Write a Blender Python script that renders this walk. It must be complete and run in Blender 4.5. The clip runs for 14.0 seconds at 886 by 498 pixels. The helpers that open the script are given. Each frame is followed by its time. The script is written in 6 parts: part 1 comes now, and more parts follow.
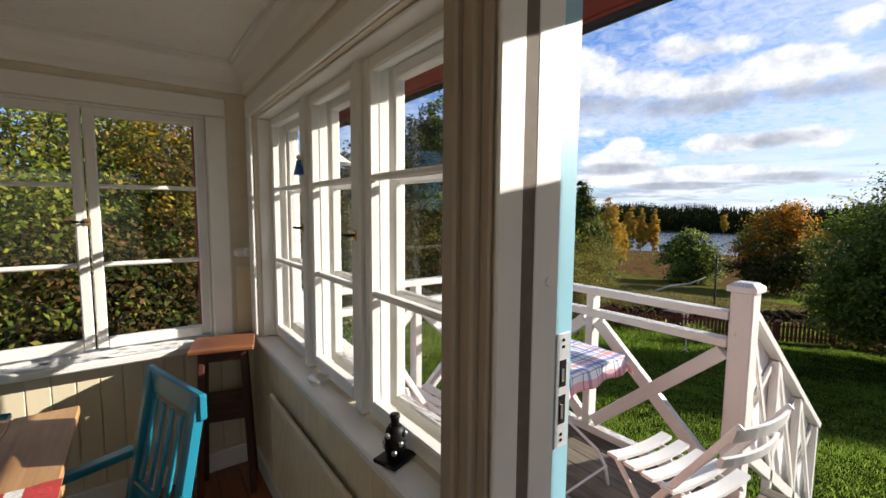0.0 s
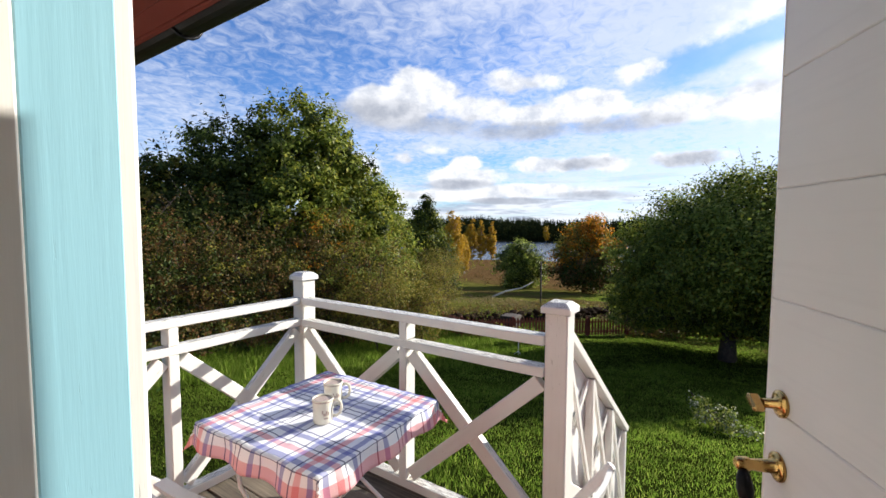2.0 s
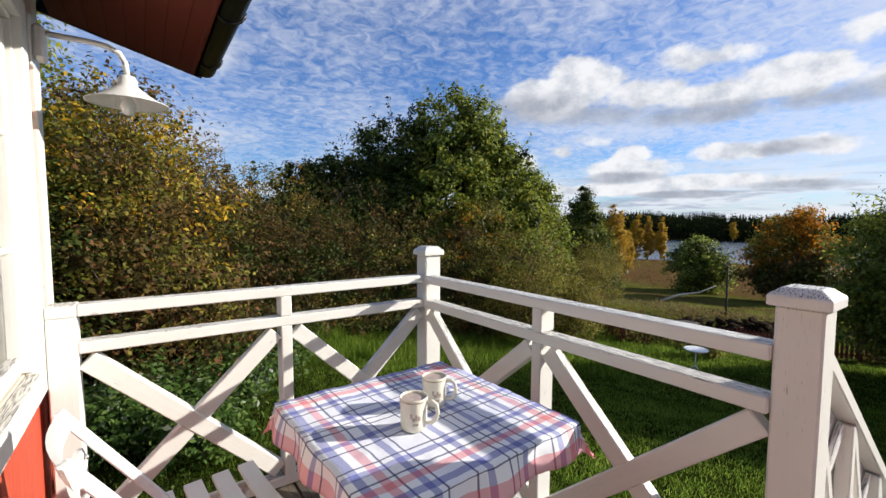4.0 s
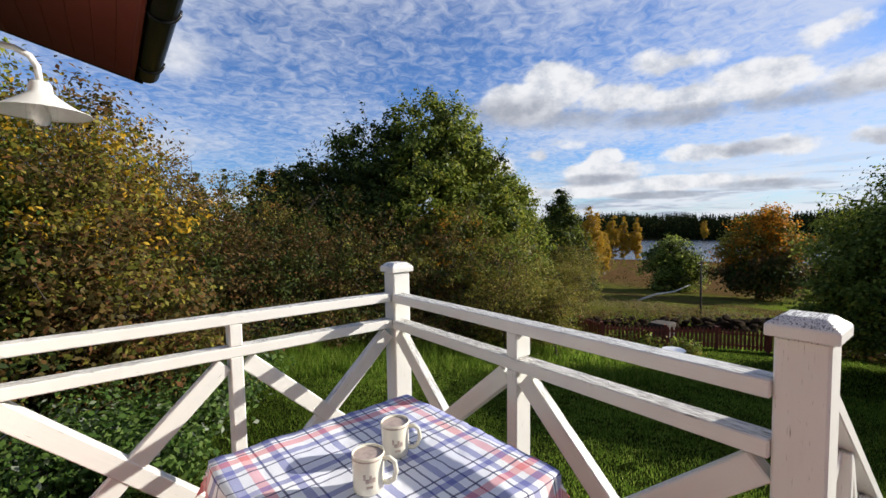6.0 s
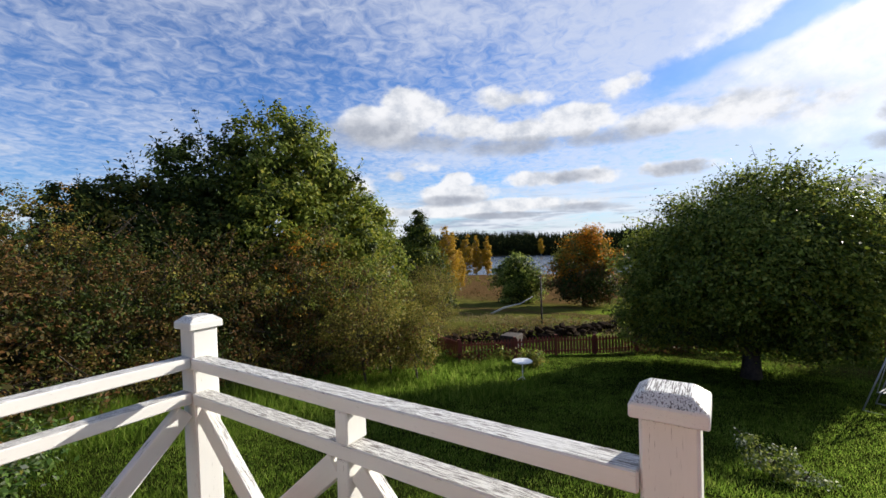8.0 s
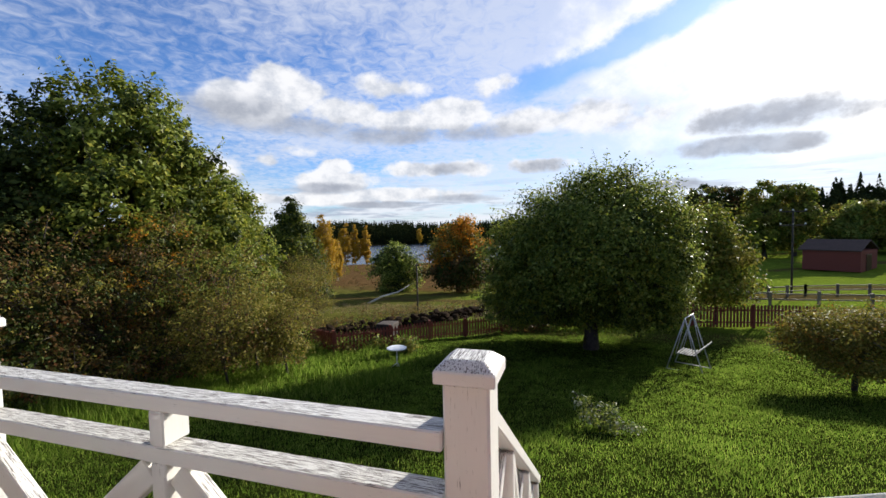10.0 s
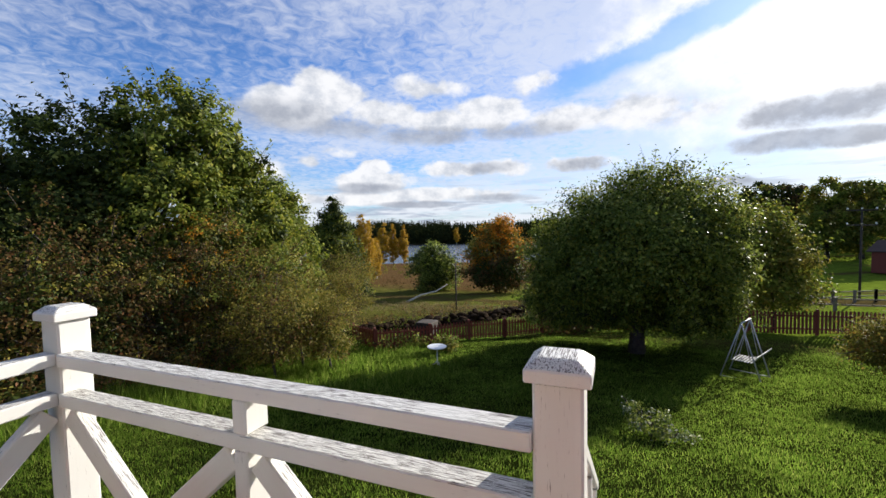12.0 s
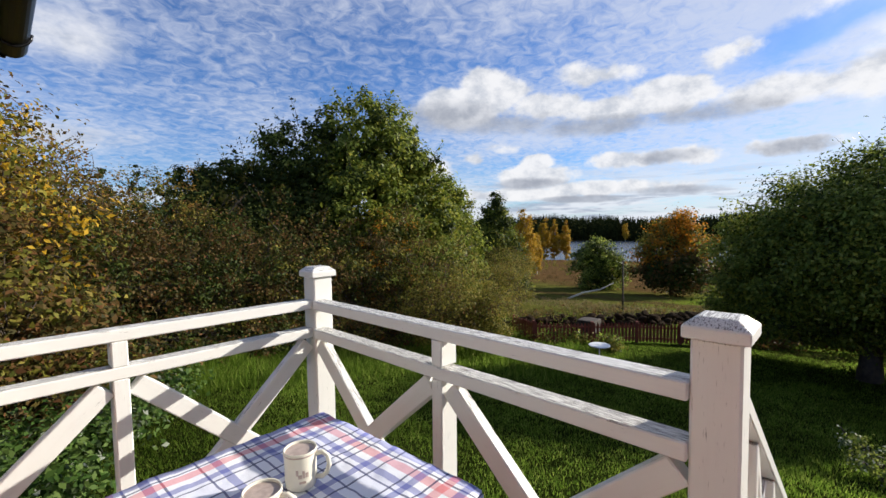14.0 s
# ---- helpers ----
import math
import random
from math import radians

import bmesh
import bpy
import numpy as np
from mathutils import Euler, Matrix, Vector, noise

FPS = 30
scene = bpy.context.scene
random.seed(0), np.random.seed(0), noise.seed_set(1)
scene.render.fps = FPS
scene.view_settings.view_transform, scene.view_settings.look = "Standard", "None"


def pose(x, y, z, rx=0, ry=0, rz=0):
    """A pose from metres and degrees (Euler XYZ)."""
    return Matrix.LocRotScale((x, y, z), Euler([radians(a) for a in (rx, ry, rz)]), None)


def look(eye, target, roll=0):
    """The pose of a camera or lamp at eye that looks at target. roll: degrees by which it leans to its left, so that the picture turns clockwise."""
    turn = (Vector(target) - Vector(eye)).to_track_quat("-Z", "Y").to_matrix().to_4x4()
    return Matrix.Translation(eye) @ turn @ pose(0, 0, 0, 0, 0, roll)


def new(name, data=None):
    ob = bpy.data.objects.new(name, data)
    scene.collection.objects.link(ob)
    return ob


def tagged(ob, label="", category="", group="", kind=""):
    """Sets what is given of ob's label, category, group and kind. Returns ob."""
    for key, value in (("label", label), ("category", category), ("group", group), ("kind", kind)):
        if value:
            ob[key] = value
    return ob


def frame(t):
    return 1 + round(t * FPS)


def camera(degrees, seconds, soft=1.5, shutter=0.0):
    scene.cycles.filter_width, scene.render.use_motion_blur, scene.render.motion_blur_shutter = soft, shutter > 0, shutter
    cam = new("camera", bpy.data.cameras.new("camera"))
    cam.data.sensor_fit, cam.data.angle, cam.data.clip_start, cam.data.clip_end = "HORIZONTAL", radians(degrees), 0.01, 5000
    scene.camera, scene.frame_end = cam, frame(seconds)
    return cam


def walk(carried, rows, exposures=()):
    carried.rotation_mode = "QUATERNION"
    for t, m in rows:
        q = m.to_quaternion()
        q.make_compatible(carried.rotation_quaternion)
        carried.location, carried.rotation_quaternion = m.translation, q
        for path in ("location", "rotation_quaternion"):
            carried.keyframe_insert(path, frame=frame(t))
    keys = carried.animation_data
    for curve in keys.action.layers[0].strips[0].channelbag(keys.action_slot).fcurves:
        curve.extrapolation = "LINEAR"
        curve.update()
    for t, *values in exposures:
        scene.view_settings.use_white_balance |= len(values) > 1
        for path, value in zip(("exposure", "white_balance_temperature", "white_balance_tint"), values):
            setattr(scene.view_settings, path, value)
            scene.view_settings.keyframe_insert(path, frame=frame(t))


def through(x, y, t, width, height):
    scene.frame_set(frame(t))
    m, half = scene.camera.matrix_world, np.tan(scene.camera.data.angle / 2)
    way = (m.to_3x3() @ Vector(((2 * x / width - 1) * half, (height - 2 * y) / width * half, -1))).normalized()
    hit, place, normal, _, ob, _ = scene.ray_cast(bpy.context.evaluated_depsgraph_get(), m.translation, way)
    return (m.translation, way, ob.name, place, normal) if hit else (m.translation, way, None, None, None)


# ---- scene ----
cam = camera(92.4, 14.0)
PATH = [
    (0, (-0.507, -0.87, 1.51), (0.667, 0.739, 1.327), 0.4),
    (0.5, (-0.411, -0.904, 1.507), (1.073, 0.422, 1.31), -1.1),
    (1, (-0.236, -0.854, 1.513), (1.384, 0.302, 1.315), -0.5),
    (1.5, (-0.06, -0.784, 1.504), (1.588, 0.335, 1.33), -1.2),
    (2, (0.138, -0.678, 1.503), (1.791, 0.441, 1.383), 0.2),
    (2.5, (0.285, -0.589, 1.477), (1.908, 0.574, 1.35), -0.5),
    (3, (0.457, -0.497, 1.432), (1.987, 0.79, 1.39), 0.7),
    (3.5, (0.57, -0.421, 1.348), (1.858, 1.106, 1.256), 1.1),
    (3.7, (0.585, -0.41, 1.325), (1.745, 1.21, 1.185), 0.5),
    (5.8, (0.727, -0.338, 1.377), (1.87, 1.3, 1.255), -0.9),
    (6, (0.749, -0.3, 1.378), (1.977, 1.274, 1.26), -1.0),
    (6.5, (0.822, -0.208, 1.423), (2.246, 1.194, 1.332), -1.6),
    (7, (0.929, -0.141, 1.454), (2.477, 1.123, 1.379), -1.8),
    (7.5, (1.036, -0.133, 1.455), (2.598, 1.114, 1.396), -1.8),
    (8, (1.074, -0.144, 1.457), (2.743, 0.957, 1.414), -1.8),
    (8.5, (1.092, -0.168, 1.445), (2.89, 0.7, 1.337), 0.1),
    (9, (1.098, -0.217, 1.444), (2.973, 0.473, 1.344), -0.8),
    (9.2, (1.103, -0.237, 1.443), (2.991, 0.416, 1.334), -1.2),
    (11.3, (1.104, -0.29, 1.44), (3.02, 0.277, 1.34), -1.0),
    (11.5, (1.105, -0.257, 1.44), (2.999, 0.379, 1.343), -1.2),
    (12, (1.088, -0.165, 1.429), (2.936, 0.592, 1.323), -1.2),
    (12.5, (1.068, -0.096, 1.417), (2.891, 0.715, 1.281), -1.7),
    (13, (1.039, -0.091, 1.428), (2.818, 0.819, 1.342), -1.8),
    (13.5, (0.992, -0.179, 1.423), (2.674, 0.902, 1.386), -0.9),
    (14, (0.864, -0.26, 1.373), (2.308, 1.119, 1.259), -0.9),
]
walk(cam, [(t, look(e, g, r)) for t, e, g, r in PATH],
     [(0, 0.88), (1.0, 0.90), (2.0, 0.92), (3.0, 0.80), (3.7, 0.68), (6.0, 0.58), (9.0, 0.70), (11.5, 0.72), (14.0, 0.62)])

# ---- light ----
SUN_AZ, SUN_EL = -26.6, 21.0      # degrees, bearing from +x towards +y
sun_dir = Vector((math.cos(radians(SUN_AZ)) * math.cos(radians(SUN_EL)), math.sin(radians(SUN_AZ)) * math.cos(radians(SUN_EL)), math.sin(radians(SUN_EL))))
sun = new("sun", bpy.data.lights.new("sun", "SUN"))
sun.data.energy, sun.data.angle, sun.data.color = 5.0, radians(0.5), (1.0, 0.94, 0.85)
sun.matrix_world = look((0, 0, 0), -sun_dir)
scene.view_settings.exposure = 0.35


class Nodes:
    """Short calls to build node trees."""

    def __init__(self, tree):
        self.tree = tree
        tree.nodes.clear()

    def add(self, kind):
        return self.tree.nodes.new(kind)

    def link(self, a, b):
        if hasattr(a, "is_output"):
            self.tree.links.new(a, b)
        else:
            b.default_value = a

    def m(self, op, a, b=0.0, c=0.0):
        n = self.add("ShaderNodeMath")
        n.operation = op
        for s, v in zip(n.inputs, (a, b, c)):
            self.link(v, s)
        return n.outputs[0]

    def step(self, x, lo, hi):
        n = self.add("ShaderNodeMapRange")
        n.interpolation_type = "SMOOTHSTEP"
        self.link(x, n.inputs[0])
        n.inputs[1].default_value, n.inputs[2].default_value = lo, hi
        return n.outputs[0]

    def noise(self, vec, scale, detail=4.0, rough=0.5, warp=0.0):
        n = self.add("ShaderNodeTexNoise")
        if vec is not None:
            self.link(vec, n.inputs["Vector"])
        n.inputs["Scale"].default_value, n.inputs["Detail"].default_value = scale, detail
        n.inputs["Roughness"].default_value, n.inputs["Distortion"].default_value = rough, warp
        return n.outputs[0]

    def xyz(self, x, y, z):
        n = self.add("ShaderNodeCombineXYZ")
        for s, v in zip(n.inputs, (x, y, z)):
            self.link(v, s)
        return n.outputs[0]

    def split(self, v):
        n = self.add("ShaderNodeSeparateXYZ")
        self.link(v, n.inputs[0])
        return n.outputs

    def mix(self, f, a, b):
        n = self.add("ShaderNodeMix")
        n.data_type = "RGBA"
        self.link(f, n.inputs[0])
        for v, s in ((a, n.inputs[6]), (b, n.inputs[7])):
            self.link(v if hasattr(v, "is_output") else (*v, 1.0), s)
        return n.outputs[2]

    def ramp(self, f, stops, mode="LINEAR"):
        n = self.add("ShaderNodeValToRGB")
        n.color_ramp.interpolation = mode
        e = n.color_ramp.elements
        while len(e) < len(stops):
            e.new(0.5)
        for el, (p, c) in zip(e, stops):
            el.position, el.color = p, (*c, 1.0)
        self.link(f, n.inputs[0])
        return n.outputs[0]

    def scaled(self, v, x, y, z):
        n = self.add("ShaderNodeMapping")
        self.link(v, n.inputs[0])
        n.inputs[3].default_value = (x, y, z)
        return n.outputs[0]


def build_sky():
    """A clear autumn sky with high mottled cloud, cumulus and low bands."""
    world = bpy.data.worlds.new("world")
    scene.world = world
    world.use_nodes = True
    n = Nodes(world.node_tree)
    sky = n.add("ShaderNodeTexSky")
    sky.sky_type, sky.sun_disc = "NISHITA", False
    sky.sun_elevation, sky.sun_rotation = radians(SUN_EL), radians(90 - SUN_AZ)
    sky.dust_density, sky.ozone_density = 0.4, 2.0
    co = n.add("ShaderNodeTexCoord").outputs["Generated"]
    x, y, z = n.split(co)
    zz = n.m("ADD", n.m("MAXIMUM", z, 0.0), 0.14)
    plane = n.xyz(n.m("DIVIDE", x, zz), n.m("DIVIDE", y, zz), 0.0)
    deg = 180 / math.pi
    az = n.m("MULTIPLY", n.m("ARCTAN2", y, x), deg)
    el = n.m("MULTIPLY", n.m("ARCSINE", z), deg)
    warp = n.m("SUBTRACT", n.noise(n.scaled(co, 1, 1, 1.35), 9.0, 8.0, 0.60), 0.5)
    warp2 = n.m("SUBTRACT", n.noise(n.scaled(co, 1.1, 1.2, 1.7), 15.0, 7.0, 0.62), 0.5)

    def puff(a, e, w, h, hard=1.0, rough=2.9):
        """A cloud body round a bearing and an elevation, with half width and half height in degrees."""
        u = n.m("DIVIDE", n.m("SUBTRACT", az, a), w)
        v = n.m("DIVIDE", n.m("SUBTRACT", el, e), h)
        d = n.m("ADD", n.m("MULTIPLY", u, u), n.m("MULTIPLY", v, v))
        d = n.m("SUBTRACT", 1.0, d)
        d = n.m("ADD", d, n.m("MULTIPLY", warp, rough))
        return n.step(d, 0.0, hard)

    def most(*fs):
        out = fs[0]
        for f in fs[1:]:
            out = n.m("MAXIMUM", out, f)
        return out

    # high mottled cloud
    ripple = n.noise(plane, 15.0, 4.0, 0.6, 0.8)
    sheet = n.noise(plane, 0.9, 4.0, 0.55)
    toward = n.m("MAXIMUM", n.m("MULTIPLY", n.m("SUBTRACT", 50.0, az), 0.009), 0.10)
    cover = n.m("ADD", n.m("ADD", n.m("MULTIPLY", n.m("SUBTRACT", sheet, 0.5), 1.5), n.m("MULTIPLY", n.m("SUBTRACT", ripple, 0.5), 1.15)), toward)
    ahead = n.m("MULTIPLY", n.step(n.m("ABSOLUTE", n.m("SUBTRACT", az, 15.0)), 125.0, 75.0), n.step(el, 58.0, 38.0))
    high = n.m("MULTIPLY", n.m("MULTIPLY", n.step(cover, -0.30, 0.55), 0.70), n.m("ADD", n.m("MULTIPLY", ahead, 0.6), 0.4))
    # bright veil round the sun
    veil_d = n.m("ADD", n.m("MULTIPLY", n.m("DIVIDE", n.m("SUBTRACT", az, -36.0), 42.0), n.m("DIVIDE", n.m("SUBTRACT", az, -36.0), 42.0)),
                 n.m("MULTIPLY", n.m("DIVIDE", n.m("SUBTRACT", el, 19.0), 17.0), n.m("DIVIDE", n.m("SUBTRACT", el, 19.0), 17.0)))
    veil = n.step(n.m("ADD", n.m("SUBTRACT", 1.0, veil_d), n.m("MULTIPLY", warp, 1.5)), 0.0, 0.9)
    # clear lane between the mottled sheet and the veil
    lane = n.m("SUBTRACT", n.m("ADD", el, n.m("MULTIPLY", warp, 5.0)), n.m("ADD", 19.4, n.m("MULTIPLY", n.m("SUBTRACT", -0.5, az), 0.30)))
    lane = n.m("MULTIPLY", n.m("MULTIPLY", n.step(n.m("ABSOLUTE", lane), 2.6, 0.9), n.step(az, 13.0, 5.0)), 0.85)
    high = n.m("MULTIPLY", high, n.m("SUBTRACT", 1.0, lane))
    veil = n.m("MULTIPLY", veil, n.m("SUBTRACT", 1.0, lane))
    # cumulus with lit heads
    heads = most(puff(36.5, 16.6, 6.0, 3.0, 0.45, 2.4), puff(41.5, 15.2, 6.5, 2.6, 0.6, 2.4), puff(31, 14.8, 5.5, 2.2, 0.5, 2.6), puff(25, 17.9, 6.0, 1.5, 1.1, 5.0), puff(9.6, 17.6, 4.0, 1.5, 1.0, 5.0),
                 puff(22, 13.6, 8, 1.6, 0.6, 2.6), puff(15, 14.2, 6.5, 2.2, 0.5, 2.6), puff(6, 13.2, 9, 1.9, 0.8, 2.6), puff(-4, 13, 12, 2.6), puff(47, 7.4, 6, 2.3, 0.6, 2.8), puff(39.2, 8.5, 1.6, 0.9, 0.9, 4.6),
                 puff(35.4, 9.8, 2.4, 0.9, 0.9, 4.8), puff(31.5, 6.2, 6.5, 1.7, 0.5, 3.0), puff(31, 7.7, 2.6, 1.3, 0.5, 2.6), puff(20.5, 7.4, 5.0, 1.1, 0.8, 4.6), puff(14, 7.4, 5.0, 1.2, 0.8, 4.6), puff(4.8, 7.6, 5, 1.1, 0.8, 4.6),
                 puff(22, 4.4, 10, 1.1, 0.6, 3.4), puff(36, 3.8, 11, 1.0, 0.6, 3.4), puff(85, 9.5, 10, 2.0, 2.6, 2.0), puff(84, 18.8, 7, 3.2, 1.6, 1.6))
    bases = most(puff(43.5, 14.0, 8.5, 2.5, 1.3, 1.8), puff(34, 12.9, 8, 1.7, 1.1, 1.8), puff(24, 11.9, 10, 1.5, 1.0, 1.8), puff(12, 12.2, 9, 1.4, 1.1, 1.8), puff(-20.5, 10.8, 9, 2.1, 0.7, 3.0), puff(-17.5, 8.0, 9, 1.4, 0.7, 3.0), puff(-11.6, 4.3, 4, 0.8, 0.8, 3.0),
                 puff(15.8, 7.5, 4.0, 1.0, 1.0, 3.0), puff(4.6, 7.5, 4.2, 1.1, 1.0, 3.0), puff(32.5, 5.2, 6, 0.9, 1.0, 3.2), puff(46, 6.2, 5, 1.0, 1.0, 3.0), puff(16, 3.7, 5.5, 0.7, 1.0, 3.4), puff(25, 3.0, 7, 0.5, 1.0, 3.4), puff(86, 9.6, 9, 1.3, 2.6, 2.0))
    # low bands towards the horizon
    low = n.noise(n.xyz(n.m("MULTIPLY", az, 0.055), n.m("MULTIPLY", el, 0.42), 0.0), 1.6, 5.0, 0.62, 0.4)
    low_in = n.m("MULTIPLY", n.step(el, 7.5, 2.0), n.step(az, 100.0, 62.0))
    lowc = n.m("MULTIPLY", n.step(low, 0.38, 0.56), low_in)
    lowg = n.m("MULTIPLY", n.step(n.noise(n.xyz(n.m("MULTIPLY", az, 0.06), n.m("ADD", n.m("MULTIPLY", el, 0.6), 3.0), 0.0), 1.8, 4.0, 0.6, 0.3), 0.5, 0.62), low_in)
    white, grey = (1.0, 1.0, 1.02), (0.36, 0.39, 0.47)
    blue = n.add("ShaderNodeMix")
    blue.data_type, blue.blend_type = "RGBA", "MULTIPLY"
    blue.inputs[0].default_value = 1.0
    n.link(sky.outputs[0], blue.inputs[6])
    blue.inputs[7].default_value = (0.068, 0.105, 0.165, 1.0)
    col = n.mix(high, blue.outputs[2], (0.80, 0.84, 0.95))
    col = n.mix(n.m("MULTIPLY", veil, 0.95), col, (1.25, 1.22, 1.18))
    col = n.mix(n.m("MULTIPLY", lowc, 0.93), col, (0.86, 0.90, 0.98))
    col = n.mix(n.m("MULTIPLY", lowg, 0.72), col, (0.40, 0.46, 0.60))
    shade = n.mix(n.step(n.m("ADD", warp2, 0.5), 0.3, 0.62), (0.62, 0.66, 0.74), white)
    col = n.mix(n.m("MULTIPLY", heads, 0.95), col, shade)
    col = n.mix(n.m("MULTIPLY", bases, 0.85), col, n.mix(n.step(n.m("ADD", warp2, 0.5), 0.35, 0.7), grey, (0.52, 0.56, 0.65)))
    bg = n.add("ShaderNodeBackground")
    n.link(col, bg.inputs[0])
    bg.inputs[1].default_value = 0.61
    out = n.add("ShaderNodeOutputWorld")
    n.link(bg.outputs[0], out.inputs[0])


build_sky()

# fill lamp added to brighten the veranda room, in an unseen south wall opening
room_fill = new("room_fill_lamp", bpy.data.lights.new("room_fill_lamp", "AREA"))
room_fill.data.shape, room_fill.data.size, room_fill.data.size_y, room_fill.data.energy, room_fill.data.color = "RECTANGLE", 2.2, 1.15, 2.6, (1.0, 0.95, 0.86)
room_fill.matrix_world = look((-1.5, -3.07, 1.36), (-1.5, 0.0, 1.30))

# ---- materials ----
def material(name):
    mat = bpy.data.materials.new(name)
    mat.use_nodes = True
    n = Nodes(mat.node_tree)
    bsdf, out = n.add("ShaderNodeBsdfPrincipled"), n.add("ShaderNodeOutputMaterial")
    n.link(bsdf.outputs[0], out.inputs[0])
    return mat, n, bsdf, out


def bump(n, bsdf, height, strength=0.3, distance=0.004):
    b = n.add("ShaderNodeBump")
    b.inputs["Strength"].default_value, b.inputs["Distance"].default_value = strength, distance
    n.link(height, b.inputs["Height"])
    n.link(b.outputs[0], bsdf.inputs["Normal"])


def obj_co(n):
    return n.add("ShaderNodeTexCoord").outputs["Object"]


def plain(name, color, rough=0.5, metal=0.0, vary=0.12, scale=30.0, relief=0.1):
    mat, n, b, _ = material(name)
    co = obj_co(n)
    f = n.m("ADD", n.m("MULTIPLY", n.noise(co, scale, 4), 0.6), n.m("MULTIPLY", n.noise(co, scale / 7, 3), 0.4))
    dark = tuple(c * (1 - vary * 2) for c in color)
    lite = tuple(min(1, c * (1 + vary)) for c in color)
    n.link(n.ramp(f, [(0.3, dark), (0.7, lite)]), b.inputs["Base Color"])
    b.inputs["Roughness"].default_value, b.inputs["Metallic"].default_value = rough, metal
    bump(n, b, n.noise(co, scale * 2, 3), relief)
    return mat


def painted_wood(name, color, wear=0.35, rough=0.5, under=(0.16, 0.14, 0.12)):
    """Brushed paint over wood whose grain runs along local x, cracked and worn in places."""
    mat, n, b, _ = material(name)
    co = obj_co(n)
    rnd = n.add("ShaderNodeObjectInfo").outputs["Random"]
    shift = n.add("ShaderNodeVectorMath")
    n.link(co, shift.inputs[0])
    n.link(n.xyz(n.m("MULTIPLY", rnd, 13.0), n.m("MULTIPLY", rnd, 5.0), 0.0), shift.inputs[1])
    co = shift.outputs[0]
    grain = n.noise(n.scaled(co, 3.0, 60.0, 60.0), 1.0, 5, 0.6)
    crack = n.noise(n.scaled(co, 17.0, 300.0, 300.0), 1.0, 4, 0.7)
    worn = n.noise(co, 3.5, 4, 0.6)
    up = n.step(n.split(n.add("ShaderNodeNewGeometry").outputs["Normal"])[2], 0.5, 0.9)
    sky = n.m("MULTIPLY", up, wear)
    chips = n.m("MULTIPLY", n.step(n.m("ADD", crack, n.m("MULTIPLY", sky, 0.17)), 0.635, 0.69), n.step(n.m("ADD", worn, n.m("MULTIPLY", sky, 0.24)), 0.46, 0.66))
    chips = n.m("MULTIPLY", chips, min(1.0, wear * 2))
    knot = n.step(n.noise(n.scaled(co, 9, 22, 22), 1.0, 1), 0.79, 0.82)
    chips = n.m("MAXIMUM", chips, n.m("MULTIPLY", knot, 0.35 * wear))
    tone = n.mix(n.noise(co, 6.0, 3), tuple(c * 0.92 for c in color), color)
    tone = n.mix(n.m("MULTIPLY", n.step(grain, 0.5, 0.75), 0.12), tone, tuple(c * 0.7 for c in color))
    n.link(n.mix(chips, tone, under), b.inputs["Base Color"])
    b.inputs["Roughness"].default_value = rough
    h = n.m("SUBTRACT", n.m("MULTIPLY", grain, 0.5), chips)
    bump(n, b, h, 0.35, 0.003)
    return mat


def raw_wood(name, dark, lite, rough=0.75, ring=45.0, relief=0.5):
    """Bare wood with its grain along local x."""
    mat, n, b, _ = material(name)
    co = obj_co(n)
    rnd = n.add("ShaderNodeObjectInfo").outputs["Random"]
    shift = n.add("ShaderNodeVectorMath")
    n.link(co, shift.inputs[0])
    n.link(n.xyz(n.m("MULTIPLY", rnd, 17.0), n.m("MULTIPLY", rnd, 7.0), 0.0), shift.inputs[1])
    co = shift.outputs[0]
    grain = n.noise(n.scaled(co, 1.6, ring, ring), 1.0, 6, 0.65, 0.4)
    blot = n.noise(co, 4.0, 4)
    f = n.m("ADD", n.m("ADD", n.m("MULTIPLY", grain, 0.65), n.m("MULTIPLY", blot, 0.35)), n.m("MULTIPLY", n.m("SUBTRACT", rnd, 0.5), 0.18))
    n.link(n.ramp(f, [(0.32, dark), (0.68, lite)]), b.inputs["Base Color"])
    b.inputs["Roughness"].default_value = rough
    bump(n, b, grain, relief, 0.004)
    return mat


def foliage(name, cols, through=0.42, rough=0.6, patchy=False):
    """Leaves, each of its own tint, that let some light through."""
    mat, n, b, out = material(name)
    rnd = n.add("ShaderNodeNewGeometry").outputs["Random Per Island"]
    stops = [(i / max(1, len(cols) - 1), c) for i, c in enumerate(cols)]
    col = n.ramp(rnd, stops)
    n.link(col, b.inputs["Base Color"])
    b.inputs["Roughness"].default_value = rough
    b.inputs["Specular IOR Level"].default_value = 0.0 if rough >= 0.9 else 0.12
    tr = n.add("ShaderNodeBsdfTranslucent")
    n.link(col, tr.inputs[0])
    mx = n.add("ShaderNodeMixShader")
    mx.inputs[0].default_value = through
    n.link(b.outputs[0], mx.inputs[1])
    n.link(tr.outputs[0], mx.inputs[2])
    n.link(mx.outputs[0], out.inputs[0])
    if patchy:
        at = n.add("ShaderNodeNewGeometry").outputs["Position"]
        spot = n.m("ADD", n.m("MULTIPLY", n.noise(at, 5.5, 4, 0.7), 0.6), n.m("MULTIPLY", n.noise(at, 0.9, 2), 0.4))
        col = n.mix(n.step(spot, 0.40, 0.60), n.mix(0.5, col, (0.03, 0.05, 0.006)), col)
        n.link(col, b.inputs["Base Color"])
        n.link(col, tr.inputs[0])
    return mat


